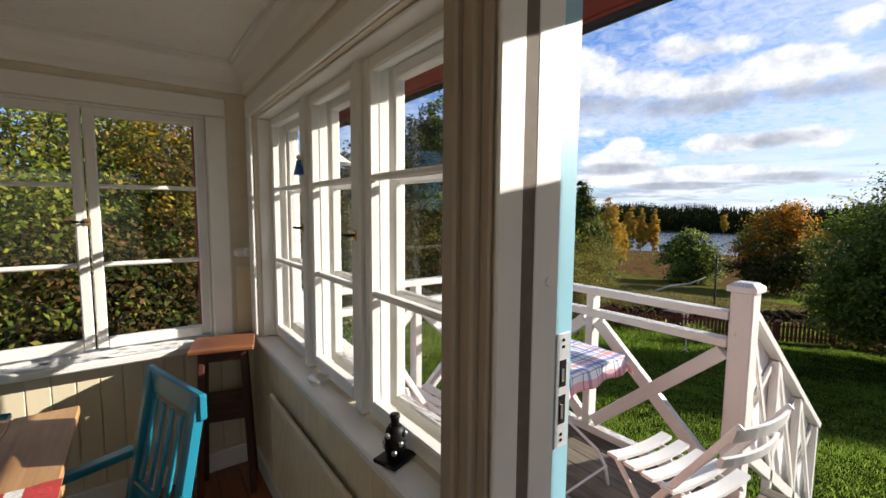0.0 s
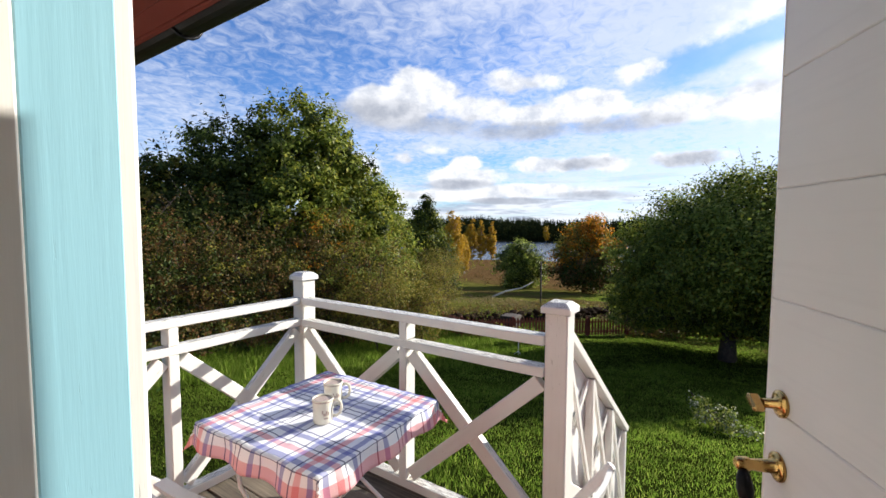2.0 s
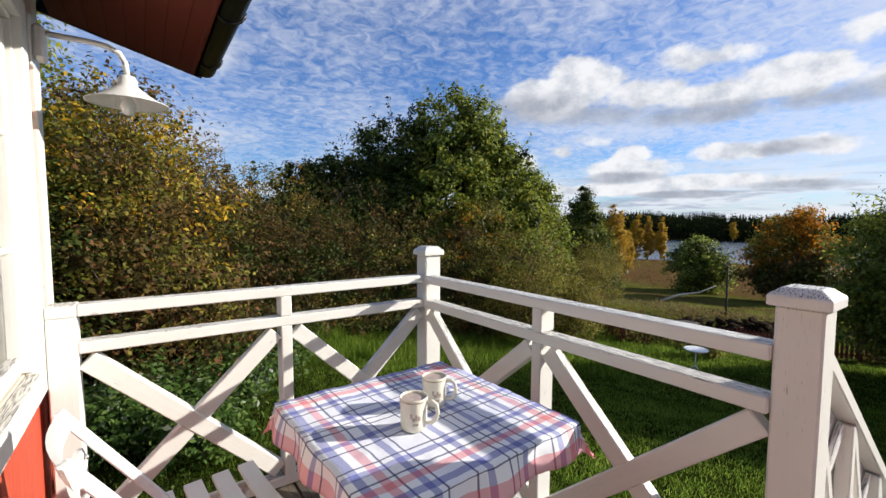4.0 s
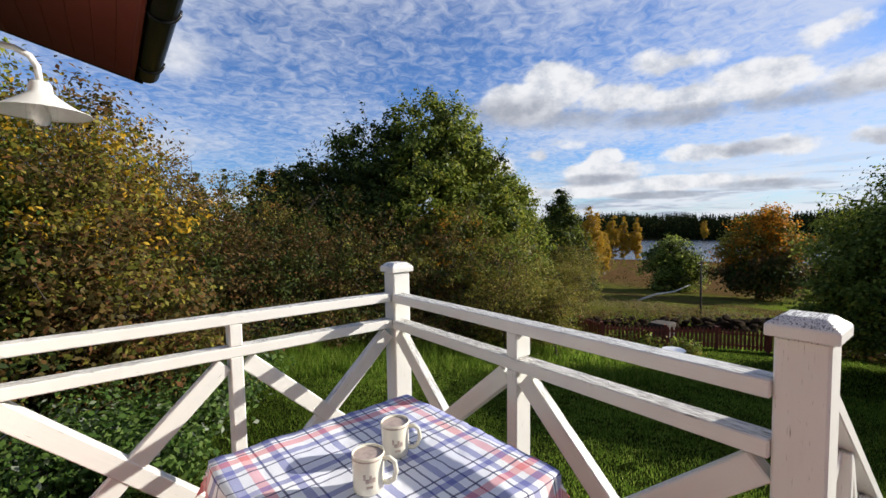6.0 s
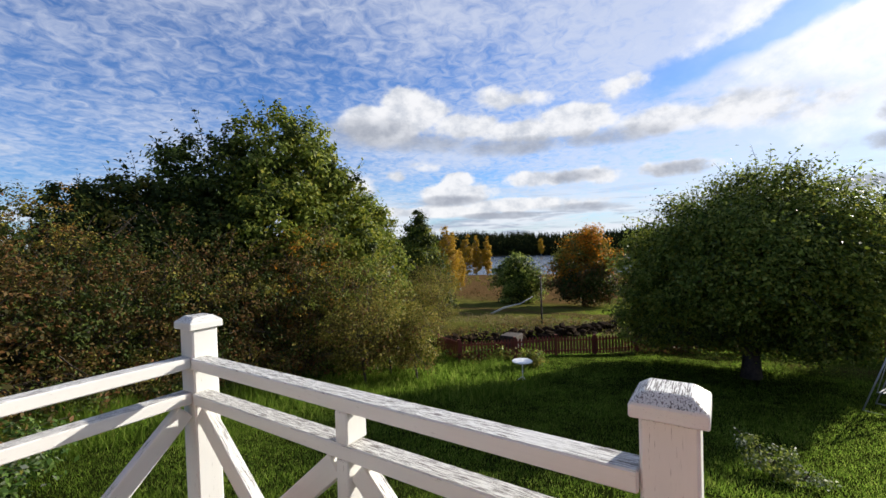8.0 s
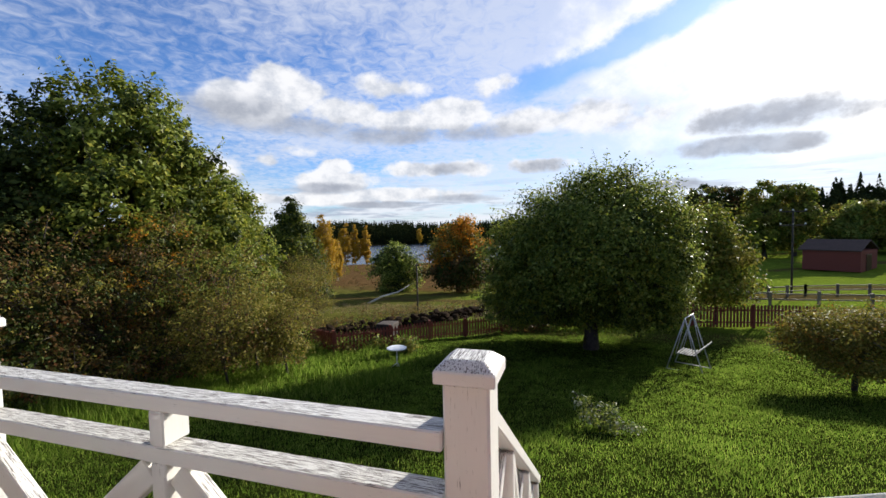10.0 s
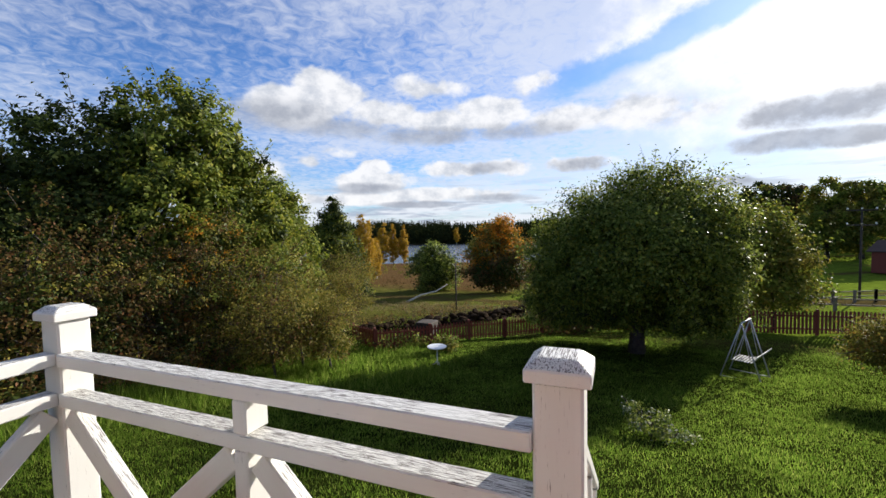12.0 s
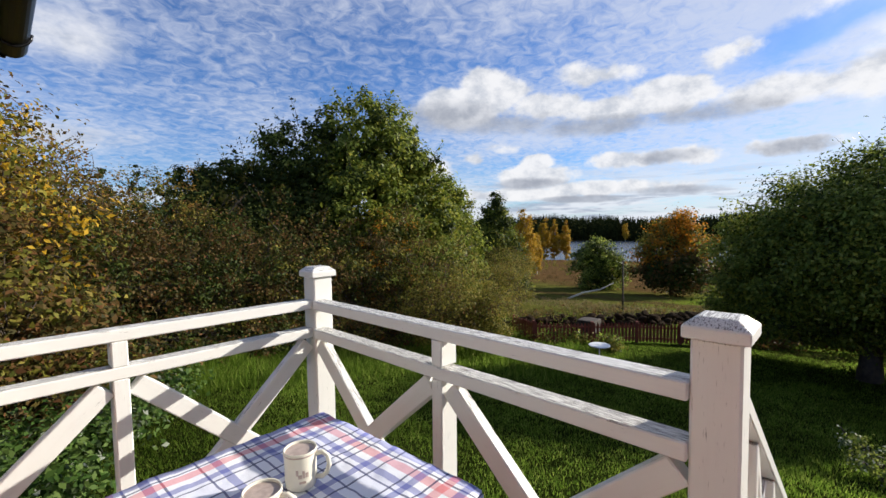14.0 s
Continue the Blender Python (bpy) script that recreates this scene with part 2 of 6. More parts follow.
def glass_pane(name, shine=0.035):
    mat, n, b, out = material(name)
    clear, gloss, mx = n.add("ShaderNodeBsdfTransparent"), n.add("ShaderNodeBsdfGlossy"), n.add("ShaderNodeMixShader")
    gloss.inputs["Roughness"].default_value = 0.01
    face = n.add("ShaderNodeLayerWeight").outputs["Facing"]
    n.link(n.m("ADD", shine, n.m("MULTIPLY", n.m("POWER", face, 5.0), 0.55)), mx.inputs[0])
    n.link(clear.outputs[0], mx.inputs[1])
    n.link(gloss.outputs[0], mx.inputs[2])
    n.link(mx.outputs[0], out.inputs[0])
    return mat


def checked_cloth():
    """Woven checks: white ground, blue bands, thin navy lines and a red border, running both ways."""
    mat, n, b, _ = material("checked_cloth")
    uv = n.add("ShaderNodeUVMap").outputs[0]
    u, v, _z = n.split(uv)

    def band(s, at, half):
        d = n.m("ABSOLUTE", n.m("SUBTRACT", s, at))
        return n.m("LESS_THAN", d, half)

    def total(fs):
        out = fs[0]
        for f in fs[1:]:
            out = n.m("MAXIMUM", out, f)
        return out

    col = (0.85, 0.85, 0.85)
    weave = n.noise(uv, 160.0, 2)
    for s in (u, v):
        dist = n.m("ABSOLUTE", s)
        blues = total([band(s, p, 0.011) for p in (-0.315, -0.19, -0.03, 0.10, 0.235, 0.335)])
        pale = total([band(s, -0.115, 0.07), band(s, 0.17, 0.055)])
        reds = total([band(s, -0.265, 0.013), band(s, 0.285, 0.015), n.m("MULTIPLY", n.m("GREATER_THAN", dist, 0.384), 1.0)])
        lines = total([band(s, p, 0.003) for p in (-0.345, -0.235, -0.16, -0.07, 0.035, 0.065, 0.14, 0.205, 0.31, 0.36)])
        c0 = col if hasattr(col, "is_output") else n.mix(0.0, col, col)
        c1 = n.mix(n.m("MULTIPLY", pale, 0.12), c0, (0.30, 0.36, 0.72))
        c2 = n.mix(n.m("MULTIPLY", blues, 0.60), c1, (0.035, 0.055, 0.34))
        c3 = n.mix(n.m("MULTIPLY", reds, 0.52), c2, (0.66, 0.055, 0.06))
        col = n.mix(n.m("MULTIPLY", lines, 0.8), c3, (0.015, 0.02, 0.09))
    n.link(col, b.inputs["Base Color"])
    b.inputs["Roughness"].default_value = 0.85
    bump(n, b, n.m("ADD", n.m("MULTIPLY", weave, 0.3), n.noise(uv, 22.0, 3)), 0.35, 0.006)
    return mat


def lawn():
    """Short grass near the house, tan meadow and bare patches farther off."""
    mat, n, b, _ = material("lawn")
    co = n.add("ShaderNodeNewGeometry").outputs["Position"]
    x, y, z = n.split(co)
    fine, mid, wide = n.noise(co, 26.0, 5, 0.7), n.noise(co, 1.7, 4, 0.6), n.noise(co, 0.22, 3)
    f = n.m("ADD", n.m("MULTIPLY", fine, 0.5), n.m("MULTIPLY", mid, 0.5))
    green = n.ramp(f, [(0.30, (0.045, 0.062, 0.008)), (0.52, (0.13, 0.185, 0.02)), (0.72, (0.22, 0.27, 0.04))])
    tan = n.ramp(f, [(0.3, (0.035, 0.030, 0.012)), (0.55, (0.095, 0.072, 0.026)), (0.75, (0.17, 0.13, 0.055))])
    heath = n.ramp(f, [(0.3, (0.040, 0.022, 0.012)), (0.55, (0.115, 0.062, 0.030)), (0.75, (0.19, 0.12, 0.06))])
    far = n.m("MULTIPLY", n.step(x, 17.0, 21.0), n.step(n.m("ADD", n.noise(n.scaled(co, 1.0, 0.35, 1.0), 0.20, 3), n.m("MULTIPLY", mid, 0.3)), 0.68, 0.80))
    far = n.m("MAXIMUM", far, n.m("MULTIPLY", n.step(n.m("ADD", x, n.m("MULTIPLY", mid, 6.0)), 21.5, 19.5), 0.85))
    brown = n.m("MULTIPLY", n.step(n.m("ADD", x, n.m("MULTIPLY", wide, 14.0)), 38.0, 46.0), n.step(n.m("ADD", y, n.m("MULTIPLY", wide, 8.0)), -6.0, 4.0))
    under = n.m("MULTIPLY", n.step(n.m("ADD", y, n.m("MULTIPLY", mid, 3.0)), 7.5, 10.0), 0.7)
    # near ground: thatch tone, with shade between the blades put into it
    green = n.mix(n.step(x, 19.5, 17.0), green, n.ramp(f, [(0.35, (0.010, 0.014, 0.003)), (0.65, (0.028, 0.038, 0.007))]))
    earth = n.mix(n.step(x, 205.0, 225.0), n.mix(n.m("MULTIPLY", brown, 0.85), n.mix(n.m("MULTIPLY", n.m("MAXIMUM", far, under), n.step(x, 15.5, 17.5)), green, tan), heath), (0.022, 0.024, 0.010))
    n.link(earth, b.inputs["Base Color"])
    b.inputs["Roughness"].default_value = 1.0
    b.inputs["Specular IOR Level"].default_value = 0.0
    bump(n, b, n.m("ADD", fine, mid), 0.9, 0.05)
    return mat


TAUPE = painted_wood("taupe_paint", (0.42, 0.35, 0.27), 0.0, 0.45)
ZINC = plain("zinc_plate", (0.60, 0.62, 0.63), 0.45, 0.35, 0.06, 80)
# brown that paints in the shade of the door frame's groove
RECESS_SHADE = plain("recess_shade", (0.14, 0.11, 0.085), 0.8)
# white enamel greyed: the swing's colour carries the apple tree's shade
SHADED_ENAMEL = plain("shaded_white_enamel", (0.42, 0.42, 0.41), 0.4)
WHITE = painted_wood("white_paint_outdoors", (0.765, 0.752, 0.705), 0.85, 0.45)
WHITE_IN = painted_wood("white_paint_indoors", (0.82, 0.80, 0.75), 0.0, 0.4)
CHAIR_WHITE = painted_wood("white_chair_paint", (0.78, 0.765, 0.73), 0.12, 0.45)
WHITE_METAL = plain("white_enamel", (0.78, 0.78, 0.77), 0.35, 0.0, 0.05, 60)
AQUA = painted_wood("aqua_paint", (0.29, 0.55, 0.65), 0.1, 0.4)
TURQUOISE = painted_wood("turquoise_paint", (0.014, 0.20, 0.29), 0.1, 0.35)
FENCE_RED = painted_wood("old_red_paint", (0.17, 0.034, 0.018), 0.25, 0.8, (0.06, 0.03, 0.02))
# house red darkened: the shade under the eaves is put into this colour
SHADED_RED = painted_wood("shaded_red_paint", (0.17, 0.024, 0.013), 0.25, 0.75, (0.06, 0.02, 0.015))
RED_WOOD = painted_wood("red_paint", (0.42, 0.055, 0.022), 0.25, 0.75, (0.12, 0.03, 0.02))
DOOR_WHITE = painted_wood("door_paint", (0.86, 0.845, 0.80), 0.0, 0.4)
DECK_WOOD = raw_wood("weathered_plank", (0.035, 0.028, 0.020), (0.215, 0.175, 0.125), 0.8, 60)
PINE = raw_wood("pine_top", (0.30, 0.14, 0.05), (0.55, 0.33, 0.15), 0.45, 30, 0.2)
DARK_WOOD = raw_wood("dark_stained_wood", (0.035, 0.014, 0.010), (0.10, 0.035, 0.02), 0.4, 40, 0.2)
STOOL_TOP = raw_wood("worn_brown_top", (0.10, 0.03, 0.015), (0.42, 0.17, 0.07), 0.4, 18, 0.2)
FLOOR_WOOD = raw_wood("floor_board", (0.16, 0.055, 0.022), (0.34, 0.14, 0.06), 0.4, 30, 0.2)
WALLPAPER = plain("beige_wallpaper", (0.70, 0.63, 0.50), 0.8, 0.0, 0.05, 40)
PANELLING = painted_wood("cream_panel", (0.74, 0.64, 0.45), 0.0, 0.5)
CEILING_PAINT = plain("ceiling_paint", (0.82, 0.80, 0.73), 0.7, 0.0, 0.03, 20)
BLACK_METAL = plain("black_sheet_metal", (0.018, 0.018, 0.02), 0.35, 0.6, 0.2, 30)
DARK_IRON = plain("black_iron", (0.015, 0.014, 0.014), 0.5, 0.7, 0.2, 60)
BRASS = plain("brass", (0.62, 0.40, 0.14), 0.25, 1.0, 0.1, 50)
STEEL = plain("zinc_steel", (0.66, 0.66, 0.66), 0.3, 1.0, 0.08, 60)
CERAMIC = plain("cream_ceramic", (0.74, 0.70, 0.58), 0.2, 0.0, 0.04, 40)
CERAMIC_MARK = plain("mug_print", (0.46, 0.36, 0.30), 0.3, 0.0, 0.2, 60)
LACE = plain("white_lace", (0.80, 0.79, 0.76), 0.9, 0.0, 0.15, 90, 0.6)
RED_CLOTH = plain("red_cloth", (0.50, 0.05, 0.05), 0.9, 0.0, 0.2, 70, 0.4)
FUR = plain("grey_wool", (0.20, 0.18, 0.17), 0.95, 0.0, 0.3, 60, 0.8)
GLASS = glass_pane("window_glass")
GLASSWARE = glass_pane("thick_glass", 0.30)
CLOTH = checked_cloth()
LAWN = lawn()
BARK = plain("bark", (0.06, 0.045, 0.034), 0.9, 0.0, 0.4, 14, 0.8)
BIRCH = plain("pale_bark", (0.55, 0.52, 0.47), 0.8, 0.0, 0.3, 9, 0.5)
STONE = plain("field_stone", (0.034, 0.022, 0.013), 1.0, 0.0, 0.3, 8, 0.8)
for node in STONE.node_tree.nodes:
    if node.type == "BSDF_PRINCIPLED":
        node.inputs["Specular IOR Level"].default_value = 0.03
TILE_ROOF = plain("brown_roof", (0.065, 0.038, 0.028), 0.95, 0.0, 0.2, 8)
LEAF_GREEN = foliage("leaf_green", [(0.060, 0.088, 0.012), (0.125, 0.165, 0.020), (0.215, 0.245, 0.030), (0.34, 0.32, 0.048)])
LEAF_APPLE = foliage("leaf_apple", [(0.055, 0.085, 0.014), (0.135, 0.180, 0.028), (0.24, 0.29, 0.052), (0.38, 0.40, 0.09)], 0.5, 0.42)
LEAF_GOLD = foliage("leaf_gold", [(0.13, 0.080, 0.016), (0.24, 0.135, 0.022), (0.35, 0.205, 0.035), (0.10, 0.095, 0.02), (0.29, 0.135, 0.02)])
LEAF_NETTLE = foliage("leaf_nettle", [(0.025, 0.055, 0.010), (0.05, 0.10, 0.016), (0.09, 0.15, 0.03), (0.14, 0.20, 0.05)], 0.35)
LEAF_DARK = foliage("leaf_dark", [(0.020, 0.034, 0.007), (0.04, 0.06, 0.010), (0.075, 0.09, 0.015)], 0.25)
LEAF_YELLOW = foliage("leaf_yellow", [(0.40, 0.23, 0.015), (0.55, 0.33, 0.02), (0.30, 0.20, 0.03), (0.62, 0.40, 0.04)])
LEAF_ORANGE = foliage("leaf_orange", [(0.09, 0.10, 0.018), (0.34, 0.19, 0.02), (0.56, 0.19, 0.018), (0.62, 0.32, 0.03)], 0.5)
LEAF_BROWN = foliage("leaf_brown", [(0.034, 0.036, 0.010), (0.075, 0.062, 0.018), (0.135, 0.094, 0.032), (0.180, 0.080, 0.030), (0.100, 0.100, 0.022)])
LEAF_OLIVE = foliage("leaf_olive", [(0.075, 0.085, 0.016), (0.15, 0.15, 0.022), (0.25, 0.22, 0.036), (0.33, 0.26, 0.06)])
LEAF_PALE = foliage("leaf_pale", [(0.05, 0.09, 0.03), (0.12, 0.16, 0.07), (0.40, 0.42, 0.34)])
LEAF_FAR = foliage("needle_far", [(0.018, 0.026, 0.010), (0.030, 0.038, 0.012), (0.050, 0.052, 0.016)], 0.0, 0.9)
GRASS = foliage("grass_blade", [(0.055, 0.110, 0.012), (0.120, 0.205, 0.022), (0.190, 0.285, 0.036), (0.30, 0.36, 0.075)], 0.72, 1.0, True)
STRAW = foliage("dry_grass", [(0.20, 0.15, 0.06), (0.30, 0.23, 0.11), (0.12, 0.12, 0.04)], 0.3)


def water_material():
    mat, n, b, _ = material("lake_water")
    co = n.add("ShaderNodeNewGeometry").outputs["Position"]
    b.inputs["Base Color"].default_value = (0.06, 0.08, 0.10, 1)
    b.inputs["Roughness"].default_value = 0.25
    bump(n, b, n.noise(co, 0.35, 4), 0.8, 1.0)
    return mat


WATER = water_material()

# ---- building helpers ----
WORLD = {}


def thing(name, m, label, category, group="", kind=""):
    ob = new(name)
    ob.empty_display_size = 0.1
    ob.matrix_basis = m
    WORLD[ob] = m.copy()
    return tagged(ob, label, category, group, kind)


def place(name, mesh, mat, parent=None, m=None, label=""):
    """A mesh object at the world pose m, under a thing, a part or nothing."""
    ob = new(name, mesh)
    if mat is not None and not mesh.materials:
        mesh.materials.append(mat)
    m = m or Matrix()
    WORLD[ob] = m.copy()
    if parent is not None:
        ob.parent = parent
        ob.matrix_basis = WORLD[parent].inverted() @ m
    else:
        ob.matrix_basis = m
    return tagged(ob, label) if label else ob


def part(name, bm, mat, parent, label="", m=None):
    mesh = bpy.data.meshes.new(name)
    bm.to_mesh(mesh)
    bm.free()
    return place(name, mesh, mat, parent, m, label)


def smooth(ob):
    for p in ob.data.polygons:
        p.use_smooth = True
    return ob


def box_bm(sx, sy, sz, bevel=0.004, centre=(0, 0, 0)):
    bm = bmesh.new()
    bmesh.ops.create_cube(bm, size=1.0, matrix=Matrix.Translation(centre) @ Matrix.Diagonal((sx, sy, sz, 1)))
    if bevel > 0:
        bmesh.ops.bevel(bm, geom=bm.edges[:], offset=min(bevel, 0.3 * min(sx, sy, sz)), segments=1, affect="EDGES")
    return bm


def block(name, lo, hi, mat, parent, label="", bevel=0.004):
    """An upright box between two corners; its local x is its longest side."""
    lo, hi = Vector(lo), Vector(hi)
    s, c = hi - lo, (lo + hi) / 2
    if s.x >= s.y and s.x >= s.z:
        m, d = Matrix.Translation(c), (s.x, s.y, s.z)
    elif s.y >= s.z:
        m, d = Matrix.Translation(c) @ pose(0, 0, 0, 0, 0, 90), (s.y, s.x, s.z)
    else:
        m, d = Matrix.Translation(c) @ pose(0, 0, 0, 0, 90, 0), (s.z, s.y, s.x)
    return part(name, box_bm(*d, bevel), mat, parent, label, m)


def bar(name, p, q, w, h, mat, parent, up=(0, 0, 1), label="", bevel=0.004):
    """A squared timber from p to q: w across, h along up."""
    p, q = Vector(p), Vector(q)
    x = (q - p).normalized()
    y = Vector(up).cross(x).normalized()
    z = x.cross(y)
    m = Matrix((x, y, z)).transposed().to_4x4()
    m.translation = (p + q) / 2
    return part(name, box_bm((q - p).length, w, h, bevel), mat, parent, label, m)


def tube_bm(points, radii, sides=8, bm=None, cap=True):
    bm = bm or bmesh.new()
    pts = [Vector(p) for p in points]
    if not isinstance(radii, (list, tuple)):
        radii = [radii] * len(pts)
    rings = []
    side = None
    for i, p in enumerate(pts):
        d = (pts[min(i + 1, len(pts) - 1)] - pts[max(i - 1, 0)]).normalized()
        if side is None:
            side = d.orthogonal().normalized()
        side = (side - d * side.dot(d)).normalized()
        other = d.cross(side)
        rings.append([bm.verts.new(p + (side * math.cos(a) + other * math.sin(a)) * radii[i]) for a in (2 * math.pi * k / sides for k in range(sides))])
    for a, b in zip(rings, rings[1:]):
        for k in range(sides):
            f = bm.faces.new((a[k], a[(k + 1) % sides], b[(k + 1) % sides], b[k]))
            f.smooth = True
    if cap:
        bm.faces.new(rings[0][::-1])
        bm.faces.new(rings[-1])
    return bm


def tube(name, points, radius, mat, parent, label="", sides=8):
    return part(name, tube_bm(points, radius, sides), mat, parent, label)


def lathe_bm(profile, sides=28, m=None):
    """Turns (radius, height) pairs round z."""
    bm = bmesh.new()
    rings = []
    for r, z in profile:
        rings.append([bm.verts.new((r * math.cos(a), r * math.sin(a), z)) for a in (2 * math.pi * k / sides for k in range(sides))])
    for a, b in zip(rings, rings[1:]):
        for k in range(sides):
            f = bm.faces.new((a[k], a[(k + 1) % sides], b[(k + 1) % sides], b[k]))
            f.smooth = True
    bm.faces.new(rings[0][::-1])
    bm.faces.new(rings[-1])
    if m is not None:
        bm.transform(m)
    return bm


def np_mesh(name, verts, size):
    """Loose faces of the given corner count from an (n * size, 3) array."""
    n = len(verts) // size
    mesh = bpy.data.meshes.new(name)
    mesh.vertices.add(n * size)
    mesh.vertices.foreach_set("co", np.asarray(verts, dtype=np.float32).ravel())
    mesh.loops.add(n * size)
    mesh.loops.foreach_set("vertex_index", np.arange(n * size, dtype=np.int32))
    mesh.polygons.add(n)
    mesh.polygons.foreach_set("loop_start", np.arange(0, n * size, size, dtype=np.int32))
    mesh.polygons.foreach_set("loop_total", np.full(n, size, dtype=np.int32))
    mesh.update(calc_edges=True)
    return mesh


def unit(v):
    return v / np.maximum(np.linalg.norm(v, axis=1, keepdims=True), 1e-9)


def ground_z(x, y):
    """Height of the ground: level by the house, down the lawn, over the meadow to the lake and up the far shore."""
    s = np.maximum(0.93 * x + 0.22 * y, 0.0)
    d = np.hypot(x, y)
    az = np.degrees(np.arctan2(y, x))
    z = np.interp(s, [0, 3.5, 5, 8, 11.5, 15, 20, 30, 60, 100, 120, 300], [-0.95, -0.99, -1.20, -1.80, -2.28, -2.52, -2.80, -3.65, -5.50, -7.70, -8.40, -8.40])
    lake = np.clip((az - 3) / 5, 0, 1) * np.clip((46 - az) / 4, 0, 1) * np.clip((d - 110) / 8, 0, 1) * np.clip((236 - d) / 8, 0, 1)
    z = z - 2.5 * lake
    hill = np.clip((d - 240) / 70, 0, 1) * (2.2 + 1.6 * np.sin(az * 0.22 + 1.0) + 0.8 * np.sin(az * 0.9))
    side = np.clip((-6 - az) / 8, 0, 1) * np.clip((d - 62) / 60, 0, 1) * 5 + np.clip((-20 - az) / 10, 0, 1) * np.clip((d - 90) / 60, 0, 1) * 5
    z = z + hill + side
    z = z + 0.03 * np.sin(x * 1.3 + y * 0.7) * np.clip(d / 8 - 0.6, 0, 1) + 0.025 * np.sin(y * 1.9 - x * 0.5) * np.clip(d / 8 - 0.6, 0, 1)
    return z


def gz(x, y):
    return float(ground_z(np.float64(x), np.float64(y)))


def bearing(az, d, el=None):
    """A place at a bearing and distance from the deck; on the ground unless an elevation is given."""
    drop = float(np.interp(az, [-25, -10, 5, 45, 65, 80, 95], [1.5, 1.8, 2.0, 1.9, 1.6, 1.2, 0.7]))
    az = 0.9 + 0.982 * az
    x, y = 1.1 + d * math.cos(radians(az)), -0.2 + d * math.sin(radians(az))
    return Vector((x, y, gz(x, y) if el is None else 1.44 + d * math.tan(radians(0.965 * el - drop))))

# ---- ground, water, far shore ----
def build_ground():
    radii = np.concatenate([np.linspace(0.0, 30, 76), 30 * (3200 / 30) ** (np.linspace(0, 1, 70)[1:])])
    angs = np.radians(np.linspace(-180, 180, 241))
    R, A = np.meshgrid(radii, angs, indexing="ij")
    X, Y = R * np.cos(A), R * np.sin(A)
    Z = ground_z(X, Y)
    v = np.stack([X, Y, Z], -1).reshape(-1, 3)
    na = len(angs)
    i, j = np.meshgrid(np.arange(len(radii) - 1), np.arange(na - 1), indexing="ij")
    a = (i * na + j).ravel()
    faces = np.stack([a, a + na, a + na + 1, a + 1], -1)
    mesh = bpy.data.meshes.new("ground")
    mesh.from_pydata(v.tolist(), [], faces.tolist())
    for p in mesh.polygons:
        p.use_smooth = True
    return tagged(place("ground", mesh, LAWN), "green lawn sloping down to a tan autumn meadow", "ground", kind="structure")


build_ground()
bm = bmesh.new()
bm.faces.new([bm.verts.new((d * math.cos(radians(a)), d * math.sin(radians(a)), -8.7)) for d, a in ((100, 62), (100, -6), (290, -6), (290, 62))][::-1])
bmesh.ops.recalc_face_normals(bm, faces=bm.faces)
tagged(part("lake_water", bm, WATER, None), "calm pale lake reflecting the bright sky", "lake", kind="structure")

# ---- house: veranda room ----
WX0, WX1, END0, END1 = 0.045, 0.27, 1.80, 1.92       # long wall inner and outer face, end wall inner and outer face
CEIL, DOOR_L, DOOR_R, DOOR_TOP = 2.30, -0.288, -1.115, 2.02
WIN_Y0, WIN_Y1, WIN_Z0, WIN_Z1 = -0.12, 1.65, 0.78, 2.01
EW_X0, EW_X1 = -1.72, -0.165


def wall(name, boxes, mat, label):
    bm = bmesh.new()
    for lo, hi in boxes:
        lo, hi = Vector(lo), Vector(hi)
        bmesh.ops.create_cube(bm, size=1.0, matrix=Matrix.Translation((lo + hi) / 2) @ Matrix.Diagonal((*(hi - lo), 1)))
    return tagged(part(name, bm, mat, None), label, "wall", kind="structure")


HZ = 2.46
wall("wall_east", [((WX0, -3.0, -0.9), (WX1 - 0.03, DOOR_R, HZ)), ((WX0, DOOR_R, DOOR_TOP), (WX1 - 0.03, DOOR_L, HZ)), ((WX0, DOOR_R, -0.9), (WX1 - 0.03, DOOR_L, -0.02)),
                   ((WX0, DOOR_L, -0.9), (WX1 - 0.03, WIN_Y0, HZ)), ((WX0, WIN_Y0, -0.9), (WX1 - 0.03, WIN_Y1, WIN_Z0)), ((WX0, WIN_Y0, WIN_Z1), (WX1 - 0.03, WIN_Y1, HZ)),
                   ((WX0, WIN_Y1, -0.9), (WX1 - 0.03, END1, HZ))], WALLPAPER, "beige papered veranda wall with window and door openings")
wall("wall_north", [((-3.2, END0, -0.9), (EW_X0, END1, HZ)), ((EW_X0, END0, -0.9), (EW_X1, END1, WIN_Z0)), ((EW_X0, END0, WIN_Z1), (EW_X1, END1, HZ)), ((EW_X1, END0, -0.9), (WX0, END1, HZ))],
     WALLPAPER, "beige papered end wall with a wide window")
wall("wall_west", [((-3.35, -3.0, -0.9), (-3.2, END1, HZ))], WALLPAPER, "plain beige papered wall")
# the opening in this unseen wall is made up to hold the fill lamp
wall("wall_south", [((-3.35, -3.15, -0.9), (-2.6, -3.0, HZ)), ((-2.6, -3.15, -0.9), (-0.4, -3.0, WIN_Z0)), ((-2.6, -3.15, WIN_Z1), (-0.4, -3.0, HZ)), ((-0.4, -3.15, -0.9), (WX1 - 0.03, -3.0, HZ))], WALLPAPER, "beige papered wall with an added, unseen opening for the fill lamp")
